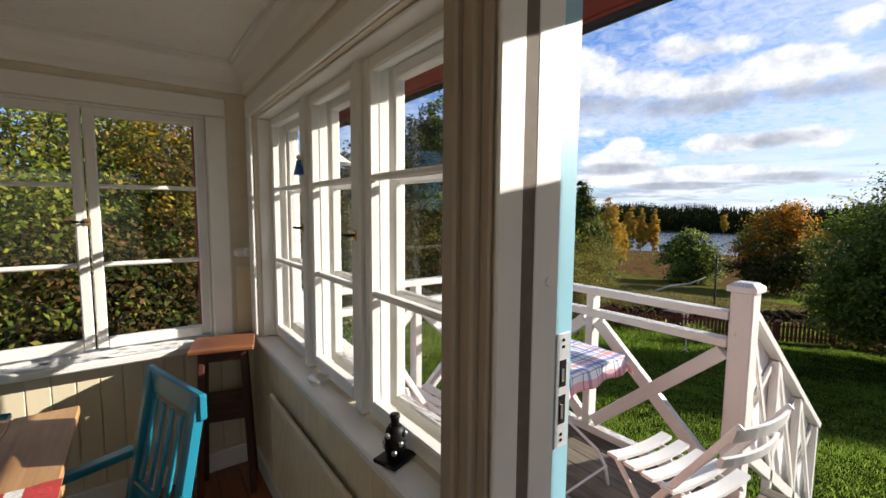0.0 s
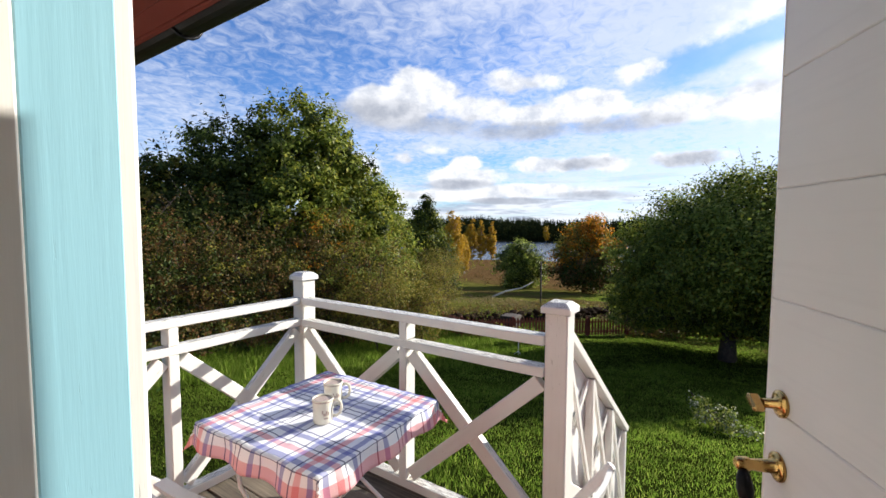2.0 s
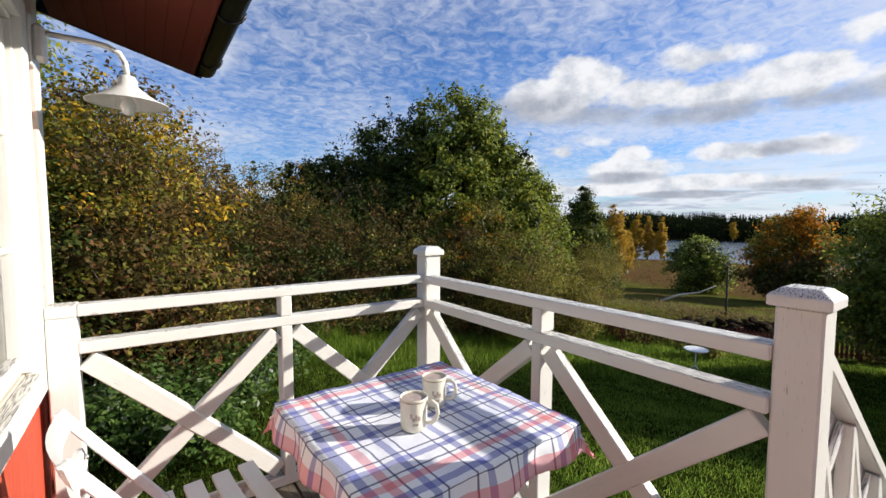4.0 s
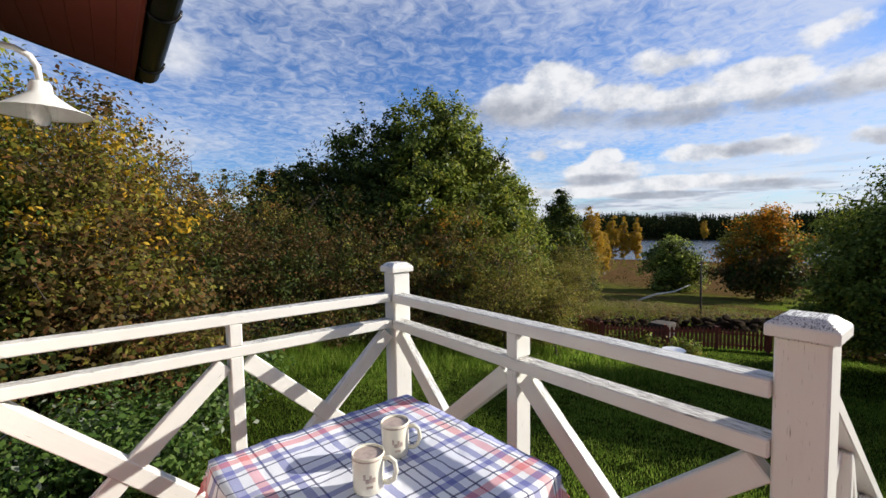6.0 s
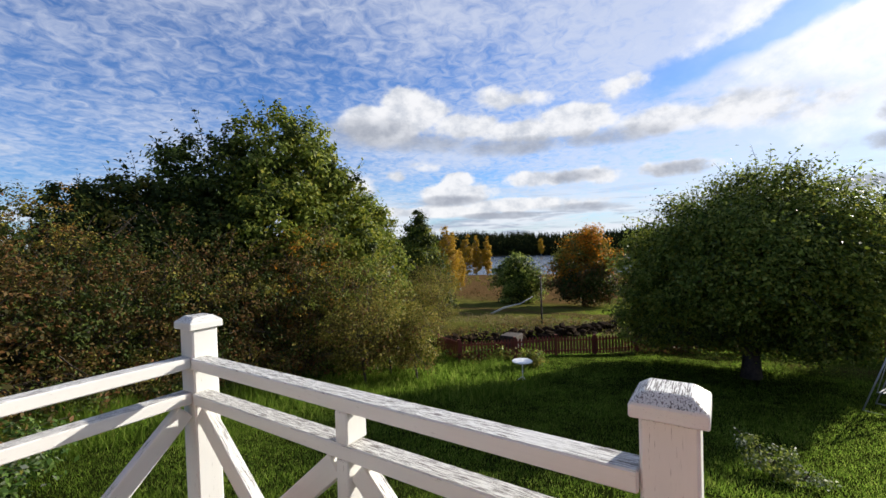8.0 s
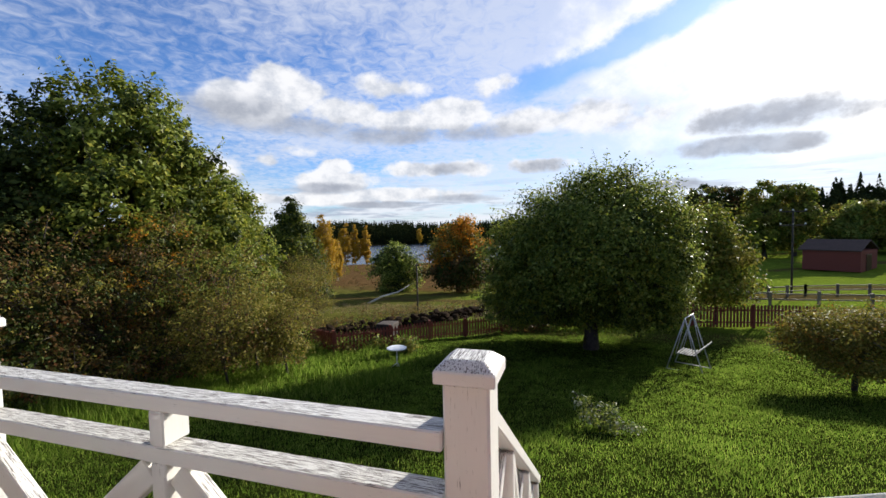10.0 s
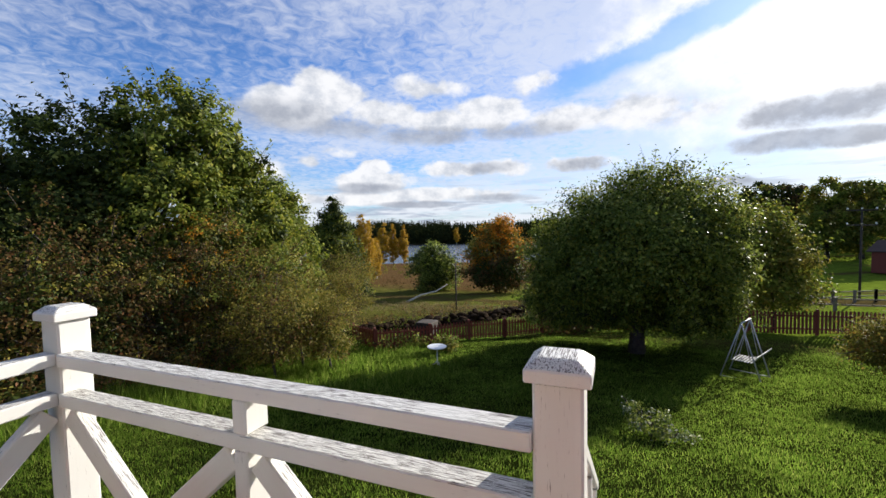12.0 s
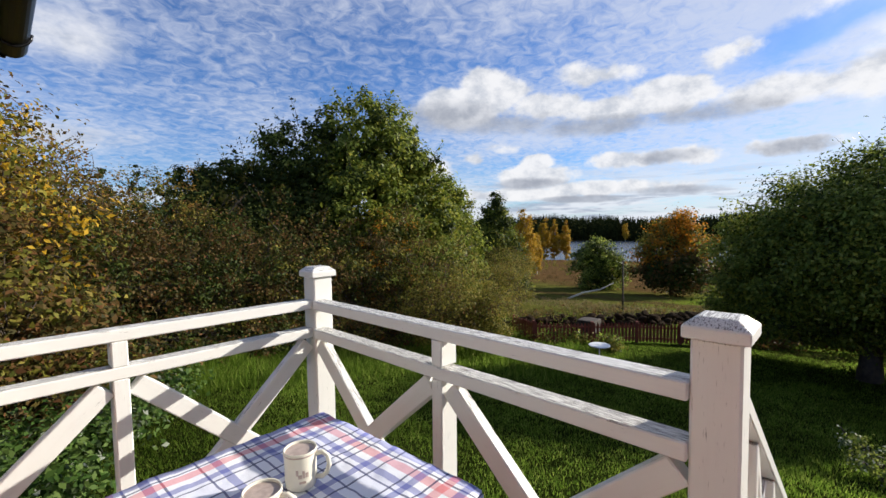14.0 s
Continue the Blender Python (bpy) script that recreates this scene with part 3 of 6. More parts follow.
tagged(block("ceiling", (-3.2, -3.0, CEIL), (WX0, END0, CEIL + 0.1), CEILING_PAINT, None, bevel=0), "smooth off-white painted ceiling", "ceiling", kind="structure")

# floor boards
floor = tagged(block("floor", (-3.2, -3.0, -0.08), (WX0, END0, -0.024), DARK_WOOD, None, bevel=0), "reddish brown varnished wooden floor", "floor", kind="structure")
plank_mesh = bpy.data.meshes.new("floorboard")
b0 = box_bm(4.92, 0.113, 0.022, 0.002)
b0.to_mesh(plank_mesh)
b0.free()
for i in range(29):
    place("floorboard", plank_mesh, FLOOR_WOOD, floor, pose(-3.14 + 0.1155 * i, -0.535, -0.012, 0, 0, 90))

# panelling below the chair rail
wains = tagged(block("baseboard", (-3.1, END0 - 0.03, 0), (WX0, END0 - 0.001, 0.11), WHITE_IN, None), "white painted skirting board", "baseboard", kind="structure")
panel_low = bpy.data.meshes.new("panel_board")
b0 = box_bm(0.65, 0.012, 0.087, 0.003)
b0.to_mesh(panel_low)
b0.free()
panel_high = bpy.data.meshes.new("panel_board_high")
b0 = box_bm(1.07, 0.012, 0.087, 0.003)
b0.to_mesh(panel_high)
b0.free()
for i in range(18):
    x = -0.003 - 0.09 * i
    tall = x > EW_X1 + 0.12
    place("panel_board", panel_high if tall else panel_low, PANELLING, wains, pose(x, END0 - 0.0075, 0.11 + (0.535 if tall else 0.325), 0, 90, 0) @ pose(0, 0, 0, 0, 0, 0))
wains2 = tagged(block("baseboard", (WX0 - 0.03, DOOR_L + 0.12, 0), (WX0 - 0.001, END0 - 0.031, 0.11), WHITE_IN, None), "white painted skirting board", "baseboard", kind="structure")
for i in range(21):
    y = -0.085 + 0.09 * i
    place("panel_board", panel_low, PANELLING, wains2, pose(WX0 - 0.0075, y, 0.425, 0, 90, 90))
tagged(block("trim", (EW_X1 + 0.115, END0 - 0.045, 1.235), (WX0, END0 - 0.001, 1.285), WHITE_IN, None, bevel=0.012), "white moulded chair rail", "trim", kind="structure")
tagged(block("trim", (WX0 - 0.045, 1.737, 1.235), (WX0 - 0.001, END0 - 0.046, 1.285), WHITE_IN, None, bevel=0.012), "white moulded chair rail", "trim", kind="structure")


def cornice(name, p, q, inward, label):
    """A coved moulding along a ceiling edge."""
    p, q, n = Vector(p), Vector(q), Vector(inward)
    prof = [(0, -0.15), (0.012, -0.15), (0.02, -0.13), (0.02, -0.10), (0.035, -0.075), (0.06, -0.045), (0.085, -0.03), (0.085, -0.01), (0.10, -0.01), (0.10, 0), (0, 0)]
    bm = bmesh.new()
    a = [bm.verts.new(p + n * u + Vector((0, 0, w))) for u, w in prof]
    b = [bm.verts.new(q + n * u + Vector((0, 0, w))) for u, w in prof]
    for k in range(len(prof)):
        j = (k + 1) % len(prof)
        bm.faces.new((a[k], a[j], b[j], b[k]))
    bmesh.ops.recalc_face_normals(bm, faces=bm.faces)
    return tagged(part(name, bm, WHITE_IN, None), label, "trim", kind="structure")


cornice("trim", (WX0 - 0.001, -3.0, CEIL - 0.001), (WX0 - 0.001, END0 - 0.002, CEIL - 0.001), (-1, 0, 0), "white coved ceiling moulding")
cornice("trim", (-3.2, END0 - 0.001, CEIL - 0.001), (WX0 - 0.002, END0 - 0.001, CEIL - 0.001), (0, -1, 0), "white coved ceiling moulding")


def casement(win, o, ux, out, w, h, mat, depth=0.042, bars=(0.354, 0.68), latch=True, side=1):
    """A glazed sash: o is its lower corner, ux along the wall, out through it. Two glazing bars."""
    o, ux, out = Vector(o), Vector(ux), Vector(out)
    up = Vector((0, 0, 1))
    st = 0.045

    def stick(name, a, b, ww, d, par, lab=""):
        return bar(name, o + a[0] * ux + a[1] * up, o + b[0] * ux + b[1] * up, ww, d, mat, par, up=out, label=lab, bevel=0.006)

    fr = stick("sash_frame", (st / 2, 0), (st / 2, h), st, depth, win)
    stick("stile", (w - st / 2, 0), (w - st / 2, h), st, depth, fr)
    stick("top_rail", (st, h - st / 2), (w - st, h - st / 2), st, depth, fr)
    stick("bottom_rail", (st, st / 2), (w - st, st / 2), st + 0.01, depth, fr)
    zs = [0.04] + [b * h for b in bars] + [h - 0.04]
    for b in bars:
        stick("glazing_bar", (st, b * h), (w - st, b * h), 0.022, depth * 0.8, fr)
    for z0, z1 in zip(zs, zs[1:]):
        bm = bmesh.new()
        vs = [o + u * ux + z * up for u, z in ((st - 0.004, z0), (w - st + 0.004, z0), (w - st + 0.004, z1), (st - 0.004, z1))]
        bm.faces.new([bm.verts.new(v) for v in vs])
        g = part("pane", bm, GLASS, win, "clear window pane")
        g.visible_shadow = False


def latch(win, at, along, inward):
    at, along, inward = Vector(at), Vector(along), Vector(inward)
    plate = bar("latch", at - along * 0.012, at + along * 0.012, 0.035, 0.006, BRASS, win, up=inward, label="aged brass window latch", bevel=0.002)
    tube("latch_lever", [at + inward * 0.004, at + inward * 0.022, at + inward * 0.024 + along * 0.03, at + inward * 0.02 + along * 0.055], 0.0055, DARK_IRON, plate)


# long window: three pairs of inner and outer sashes
win1 = thing("window_1", pose(0.165, 0.9, WIN_Z0), "white wooden double casement window with three lights", "window", kind="structure")
for y0, y1 in ((WIN_Y0, 0.463), (0.517, 1.023), (1.077, WIN_Y1)):
    casement(win1, (0.15, y0 + 0.004, WIN_Z0 + 0.02), (0, 1, 0), (1, 0, 0), y1 - y0 - 0.008, WIN_Z1 - WIN_Z0 - 0.03, WHITE_IN)
    casement(win1, (0.23, y0 + 0.03, WIN_Z0 + 0.03), (0, 1, 0), (1, 0, 0), y1 - y0 - 0.06, WIN_Z1 - WIN_Z0 - 0.06, WHITE)
for ym in (0.49, 1.05):
    block("mullion", (0.115, ym - 0.026, WIN_Z0 + 0.004), (0.26, ym + 0.026, WIN_Z1 - 0.004), WHITE_IN, win1)
block("frame_head", (0.065, WIN_Y0 + 0.001, WIN_Z1 - 0.012), (0.265, WIN_Y1 - 0.001, WIN_Z1 - 0.001), WHITE_IN, win1)
block("frame_jamb", (0.065, WIN_Y1 - 0.012, WIN_Z0 + 0.004), (0.265, WIN_Y1 - 0.001, WIN_Z1 - 0.014), WHITE_IN, win1)
block("frame_jamb", (0.065, WIN_Y0 + 0.001, WIN_Z0 + 0.004), (0.265, WIN_Y0 + 0.012, WIN_Z1 - 0.014), WHITE_IN, win1)
block("window_sill", (WX0 - 0.022, -0.133, WIN_Z0 - 0.032), (0.128, 1.72, WIN_Z0 + 0.002), WHITE_IN, win1, bevel=0.008)
for y, z in ((1.06, 1.425), (0.50, 1.42)):
    latch(win1, (0.112, y, z), (0, 1, 0), (-1, 0, 0))
# inner casing round it
block("casing", (WX0 - 0.022, WIN_Y0 - 0.001, WIN_Z1), (WX0 - 0.001, WIN_Y1 + 0.09, WIN_Z1 + 0.10), WHITE_IN, win1, bevel=0.008)
block("casing", (WX0 - 0.022, WIN_Y1, WIN_Z0 + 0.004), (WX0 - 0.001, WIN_Y1 + 0.085, WIN_Z1 - 0.002), WHITE_IN, win1, bevel=0.008)
# outer casing
for lo, hi in (((WX1 - 0.029, WIN_Y0 - 0.068, WIN_Z0 - 0.09), (WX1 + 0.02, WIN_Y0, WIN_Z1 + 0.08)), ((WX1 - 0.029, WIN_Y1, WIN_Z0 - 0.09), (WX1 + 0.02, WIN_Y1 + 0.085, WIN_Z1 + 0.08)),
               ((WX1 - 0.029, WIN_Y0 + 0.001, WIN_Z0 - 0.09), (WX1 + 0.02, WIN_Y1 - 0.001, WIN_Z0 - 0.005)), ((WX1 - 0.029, WIN_Y0 + 0.001, WIN_Z1), (WX1 + 0.02, WIN_Y1 - 0.001, WIN_Z1 + 0.08))):
    block("outer_casing", lo, hi, WHITE, win1)

# end window
win2 = thing("window_2", pose(-0.9, END0 + 0.06, WIN_Z0), "white wooden casement window with small panes", "window", kind="structure")
for x0, x1 in ((EW_X1 - 0.52, EW_X1), (EW_X1 - 1.04, EW_X1 - 0.52), (EW_X0, EW_X1 - 1.04)):
    casement(win2, (x0 + 0.004, END0 + 0.055, WIN_Z0 + 0.02), (1, 0, 0), (0, 1, 0), x1 - x0 - 0.008, WIN_Z1 - WIN_Z0 - 0.03, WHITE_IN)
block("frame_head", (EW_X0, END0 + 0.01, WIN_Z1 - 0.012), (EW_X1, END1 + 0.005, WIN_Z1 - 0.001), WHITE_IN, win2)
block("frame_jamb", (EW_X1 - 0.012, END0 + 0.01, WIN_Z0), (EW_X1 - 0.001, END1 + 0.005, WIN_Z1 - 0.014), WHITE_IN, win2)
block("window_sill", (EW_X0 - 0.08, END0 - 0.11, WIN_Z0 - 0.04), (EW_X1 + 0.03, END0 + 0.05, WIN_Z0), WHITE_IN, win2, bevel=0.008)
block("casing", (EW_X0 - 0.1, END0 - 0.022, WIN_Z1), (EW_X1 + 0.10, END0 - 0.001, WIN_Z1 + 0.10), WHITE_IN, win2, bevel=0.008)
block("casing", (EW_X1, END0 - 0.022, WIN_Z0 + 0.002), (EW_X1 + 0.10, END0 - 0.001, WIN_Z1 - 0.002), WHITE_IN, win2, bevel=0.008)
latch(win2, (EW_X1 - 0.52, END0 + 0.03, 1.44), (-1, 0, 0), (0, -1, 0))

# door frame: moulded casing, jamb with a stop, aqua rebate with a strike plate
frame1 = thing("door_frame", pose(0.165, DOOR_L, 0), "off-white door frame with an aqua rebate and steel strike plate", "door frame", kind="structure")
for k, (y0, y1, t) in enumerate(((-0.279, -0.249, 0.014), (-0.249, -0.229, 0.03), (-0.229, -0.194, 0.018), (-0.194, -0.172, 0.032), (-0.172, -0.134, 0.022))):
    block("casing", (WX0 - t, y0 + 0.0005, 0), (WX0 - 0.0005, y1 - 0.0005, DOOR_TOP + 0.07), TAUPE, frame1, "taupe moulded casing", bevel=0.006)
block("jamb", (WX0 - 0.012, DOOR_L - 0.012, 0), (0.10, DOOR_L - 0.0005, DOOR_TOP - 0.012), WHITE_IN, frame1)
block("recess_strip", (0.1005, DOOR_L - 0.006, 0), (0.1395, DOOR_L - 0.0005, DOOR_TOP - 0.012), RECESS_SHADE, frame1, "brown recessed strip, the groove's shade in its colour")
block("jamb", (0.14, DOOR_L - 0.006, 0), (0.215, DOOR_L - 0.0005, DOOR_TOP - 0.012), WHITE_IN, frame1)
block("rebate", (0.2155, DOOR_L - 0.004, 0), (0.271, DOOR_L - 0.0005, DOOR_TOP - 0.012), AQUA, frame1, "aqua painted rebate")
block("outer_casing", (0.2715, DOOR_L + 0.012, 0), (WX1 + 0.02, DOOR_L + 0.10, DOOR_TOP + 0.08), WHITE, frame1)
block("jamb", (WX0 - 0.012, DOOR_R + 0.0005, 0), (0.227, DOOR_R + 0.022, DOOR_TOP - 0.012), WHITE_IN, frame1)
block("outer_casing", (WX1 - 0.029, DOOR_R - 0.1, 0), (WX1 + 0.02, DOOR_R - 0.0005, DOOR_TOP + 0.08), WHITE, frame1)
block("head", (WX0 - 0.012, DOOR_R + 0.001, DOOR_TOP - 0.011), (WX1 - 0.035, DOOR_L - 0.001, DOOR_TOP - 0.0005), WHITE_IN, frame1)
block("outer_casing", (WX1 - 0.029, DOOR_R, DOOR_TOP), (WX1 + 0.02, DOOR_L - 0.007, DOOR_TOP + 0.08), WHITE, frame1)
block("threshold", (WX0, DOOR_R + 0.023, -0.019), (WX1 + 0.01, DOOR_L - 0.023, 0.02), DECK_WOOD, frame1, "worn wooden threshold")
plate = block("strike_plate", (0.218, DOOR_L - 0.0075, 0.985), (0.262, DOOR_L - 0.0045, 1.245), ZINC, frame1, "zinc steel strike plate", bevel=0.001)
for z0, z1 in ((1.125, 1.185), (1.04, 1.105)):
    block("latch_slot", (0.230, DOOR_L - 0.009, z0), (0.250, DOOR_L - 0.0076, z1), DARK_IRON, plate, bevel=0)
    block("latch_lip", (0.234, DOOR_L - 0.011, z0 + 0.012), (0.241, DOOR_L - 0.0091, z1 - 0.02), STEEL, plate, bevel=0)
for z in (1.002, 1.23, 1.015, 1.215):
    part("screw", lathe_bm([(0.004, 0), (0.004, 0.0015), (0.002, 0.002)], 8, pose(0.240, DOOR_L - 0.0076, z, 90, 0, 0)), DARK_IRON, plate)
part("plug", lathe_bm([(0.011, 0), (0.011, 0.002), (0.008, 0.003)], 16, pose(0.185, DOOR_L - 0.0062, 1.363, 90, 0, 0)), WHITE_IN, frame1, "painted screw plug")

# the open door leaf: planks on the room side, aqua edge
HINGE, LEAF_W, LEAF_A = Vector((0.31, -1.09, 0)), 0.878, 23.1
leaf_m = Matrix.Translation(HINGE) @ pose(0, 0, 0, 0, 0, LEAF_A)
door = thing("door_1", leaf_m, "white outward-opening plank door standing open, brass handle", "door", kind="structure")


def on_leaf(name, lo, hi, mat, par, label="", bevel=0.003):
    lo, hi = Vector(lo), Vector(hi)
    c, s = (lo + hi) / 2, hi - lo
    return part(name, box_bm(*s, bevel), mat, par, label, leaf_m @ Matrix.Translation(c))


on_leaf("core", (0, -0.045, 0.035), (LEAF_W, -0.0125, 1.963), AQUA, door, "aqua painted outer side")
zs = [0.036] + [0.178 + 0.1985 * k for k in range(0, 9)] + [1.963]
for z0, z1 in zip(zs, zs[1:]):
    if z1 - z0 > 0.02:
        on_leaf("plank", (0, -0.012, z0 + 0.0004), (LEAF_W, 0.0, z1 - 0.0004), DOOR_WHITE, door, bevel=0.0022)
on_leaf("edge_strip", (LEAF_W + 0.0005, -0.046, 0.036), (LEAF_W + 0.005, 0.0, 1.962), DOOR_WHITE, door)


def leaf_turned(name, prof, at, mat, par, label=""):
    return part(name, lathe_bm(prof, 24, leaf_m @ Matrix.Translation(at) @ pose(0, 0, 0, -90, 0, 0)), mat, par, label)


rose = leaf_turned("handle", [(0.0255, 0.0), (0.0255, 0.004), (0.018, 0.008), (0.012, 0.010), (0.010, 0.045), (0.013, 0.05), (0.011, 0.066), (0.006, 0.07)], (LEAF_W - 0.045, 0.0005, 1.074), BRASS, door, "brass lever handle with a black grip")
p0 = leaf_m @ Vector((LEAF_W - 0.045, 0.057, 1.074))
dirn = (leaf_m.to_3x3() @ Vector((-0.55, 0.12, -0.82))).normalized()
part("handle_grip", tube_bm([p0 + dirn * 0.010, p0 + dirn * 0.022, p0 + dirn * 0.042, p0 + dirn * 0.058], [0.008, 0.0115, 0.0135, 0.0105], 12), DARK_IRON, rose, "black turned grip")
part("handle_tip", tube_bm([p0 + dirn * 0.0585, p0 + dirn * 0.064, p0 + dirn * 0.070], [0.011, 0.012, 0.005], 12), BRASS, rose, "brass tip")
lockr = leaf_turned("lock_turn", [(0.024, 0.0), (0.024, 0.004), (0.016, 0.008), (0.009, 0.010), (0.008, 0.03)], (LEAF_W - 0.045, 0.0005, 1.188), BRASS, door, "brass thumb turn")
part("thumb_piece", box_bm(0.012, 0.02, 0.035, 0.004), BRASS, lockr, "", leaf_m @ pose(LEAF_W - 0.045, 0.041, 1.188, 0, 60, 0))

# outside cladding, corner board, eaves and gutter
clad = thing("cladding", pose(WX1, 0, -0.9), "red painted vertical board cladding of the house", "cladding", kind="structure")
clad_mesh = {}


def clad_board(x, y, z0, z1, w=0.105, rz=0.0, t=0.022):
    key = (round(z1 - z0, 3), w, t)
    if key not in clad_mesh:
        clad_mesh[key] = bpy.data.meshes.new("cladding_board")
        b = box_bm(z1 - z0, w, t, 0.003)
        b.to_mesh(clad_mesh[key])
        b.free()
    place("cladding_board", clad_mesh[key], RED_WOOD, clad, Matrix.Translation((x, y, (z0 + z1) / 2)) @ pose(0, 0, 0, 0, 0, rz) @ pose(0, 0, 0, 0, 90, 0))


for k in range(46):
    y = -2.95 + 0.11 * k
    if y > 1.98:
        break
    if WIN_Y0 - 0.14 < y < WIN_Y1 + 0.135:
        if abs(y - (WIN_Y0 + DOOR_L) / 2) < 0.05:
            continue
        clad_board(WX1 - 0.0185, y, -0.9, WIN_Z0 - 0.095)
        clad_board(WX1 - 0.0185, y, WIN_Z1 + 0.085, HZ)
    elif DOOR_R - 0.15 < y < DOOR_L + 0.15:
        clad_board(WX1 - 0.0185, y, DOOR_TOP + 0.085, HZ)
    else:
        clad_board(WX1 - 0.0185, y, -0.9, HZ)
for k in range(30):
    clad_board(0.165 - 0.11 * k, END1 + 0.012, -0.9, WIN_Z0 - 0.05 if EW_X0 < 0.165 - 0.11 * k < EW_X1 else HZ, rz=90)
corner = thing("corner_board", pose(WX1, END1, -0.9), "white painted corner board of the house", "trim", kind="structure")
block("board", (WX1 - 0.006, END1 - 0.055, -0.9), (WX1 + 0.018, END1 + 0.045, HZ), WHITE, corner)
block("board", (WX1 - 0.11, END1 + 0.024, -0.9), (WX1 - 0.007, END1 + 0.045, HZ), WHITE, corner)

eaves = thing("roof", pose(0.5, 0, 2.4), "roof overhang with red boarded soffit, shade put into its colour", "roof", kind="structure")
Y0, Y1 = -3.4, 2.66
for k in range(8):
    x0 = 0.245 + 0.081 * k
    z0 = 2.385 - 0.022 * k
    bar("soffit_board", (x0 + 0.042, Y0, z0), (x0 + 0.042, Y1, z0), 0.086, 0.02, SHADED_RED, eaves, up=(0.3, 0, 1))
bar("fascia", (0.885, Y0, 2.265), (0.885, Y1, 2.265), 0.022, 0.12, SHADED_RED, eaves)
bar("bargeboard", (0.20, Y1 + 0.012, 2.46), (0.95, Y1 + 0.012, 2.255), 0.022, 0.12, BLACK_METAL, eaves)
bm = bmesh.new()
vs = [bm.verts.new(v) for v in ((-3.6, Y0, 3.8), (0.93, Y0, 2.33), (0.93, Y1 + 0.03, 2.33), (-3.6, Y1 + 0.03, 3.8), (-3.6, Y0, 3.83), (0.93, Y0, 2.355), (0.93, Y1 + 0.03, 2.355), (-3.6, Y1 + 0.03, 3.83))]
for f in ((0, 1, 2, 3), (7, 6, 5, 4), (0, 4, 5, 1), (1, 5, 6, 2), (2, 6, 7, 3), (3, 7, 4, 0)):
    bm.faces.new([vs[i] for i in f])
part("roof_sheet", bm, BLACK_METAL, eaves, "black sheet metal roofing")
wall("gable", [((-3.35, -3.12, HZ), (0.2, -3.0, 2.49)), ((-3.35, END1 - 0.1, HZ), (0.2, END1, 2.49))], RED_WOOD, "red boarded gable strip")

gutter = thing("gutter", pose(0.955, 0, 2.25), "black half-round metal rain gutter under the eaves", "gutter")
bm = bmesh.new()
seg = 12
prof = [(0.06 * math.cos(a), 0.06 * math.sin(a)) for a in (math.pi + math.pi * k / seg for k in range(seg + 1))]
prof += [(0.056 * math.cos(a), 0.056 * math.sin(a)) for a in (2 * math.pi - math.pi * k / seg for k in range(seg + 1))]
ra = [bm.verts.new((0.955 + u, Y0, 2.262 + w)) for u, w in prof]
rb = [bm.verts.new((0.955 + u, Y1, 2.262 + w)) for u, w in prof]
for k in range(len(prof)):
    j = (k + 1) % len(prof)
    bm.faces.new((ra[k], ra[j], rb[j], rb[k]))
bm.faces.new(rb[:seg + 1])
bmesh.ops.recalc_face_normals(bm, faces=bm.faces)
part("trough", bm, BLACK_METAL, gutter)
for k in range(9):
    y = Y0 + 0.25 + 0.70 * k
    pts = [(0.955 + 0.064 * math.cos(a), y, 2.262 + 0.064 * math.sin(a)) for a in (math.pi + math.pi * i / 8 for i in range(9))]
    part("bracket", tube_bm(pts, 0.007, 6), BLACK_METAL, gutter)

# ---- deck, railings, stairs ----
deck = thing("deck", pose(1.2, 0.3, -0.9), "weathered grey-brown wooden plank deck", "deck", kind="structure")
for y in (-1.25, -0.3, 0.8, 1.72):
    block("joist", (0.295, y - 0.03, -0.19), (2.08, y + 0.03, -0.032), DECK_WOOD, deck)
block("edge_beam", (2.03, -1.3, -0.2), (2.08, 1.82, -0.033), WHITE, deck)
for x, y in ((2.0, -1.2), (2.0, 0.4), (2.0, 1.72), (0.5, 1.72)):
    block("pillar", (x - 0.05, y - 0.05, -1.1), (x + 0.05, y + 0.05, -0.2), DECK_WOOD, deck)


def capped_post(name, lo, hi, cap_h, label):
    """A square post with a chamfered cap board."""
    post = thing(name, pose((lo[0] + hi[0]) / 2, (lo[1] + hi[1]) / 2, lo[2]), label, "post", "railing posts")
    block("shaft", lo, hi, WHITE, post, bevel=0.006)
    cx, cy, w = (lo[0] + hi[0]) / 2, (lo[1] + hi[1]) / 2, (hi[0] - lo[0]) / 2 + 0.016
    bm = bmesh.new()
    rings = []
    for r, z in ((w, 0.0), (w, cap_h * 0.56), (w - 0.027, cap_h), ):
        rings.append([bm.verts.new((cx + sx * r, cy + sy * r, hi[2] + z + 0.0005)) for sx, sy in ((-1, -1), (1, -1), (1, 1), (-1, 1))])
    for a, b in zip(rings, rings[1:]):
        for k in range(4):
            bm.faces.new((a[k], a[(k + 1) % 4], b[(k + 1) % 4], b[k]))
    bm.faces.new(rings[0][::-1])
    bm.faces.new(rings[-1])
    bmesh.ops.bevel(bm, geom=bm.edges[:], offset=0.003, segments=1, affect="EDGES")
    bm.transform(Matrix.Translation((-cx, -cy, -hi[2])))
    part("cap", bm, WHITE, post, "chamfered cap with cracked paint", Matrix.Translation((cx, cy, hi[2])))
    return post


RX = 1.948
capped_post("railing_post", (1.955, -0.105, 0.001), (2.058, -0.002, 1.105), 0.05, "white painted newel post with chamfered cap, paint cracking")
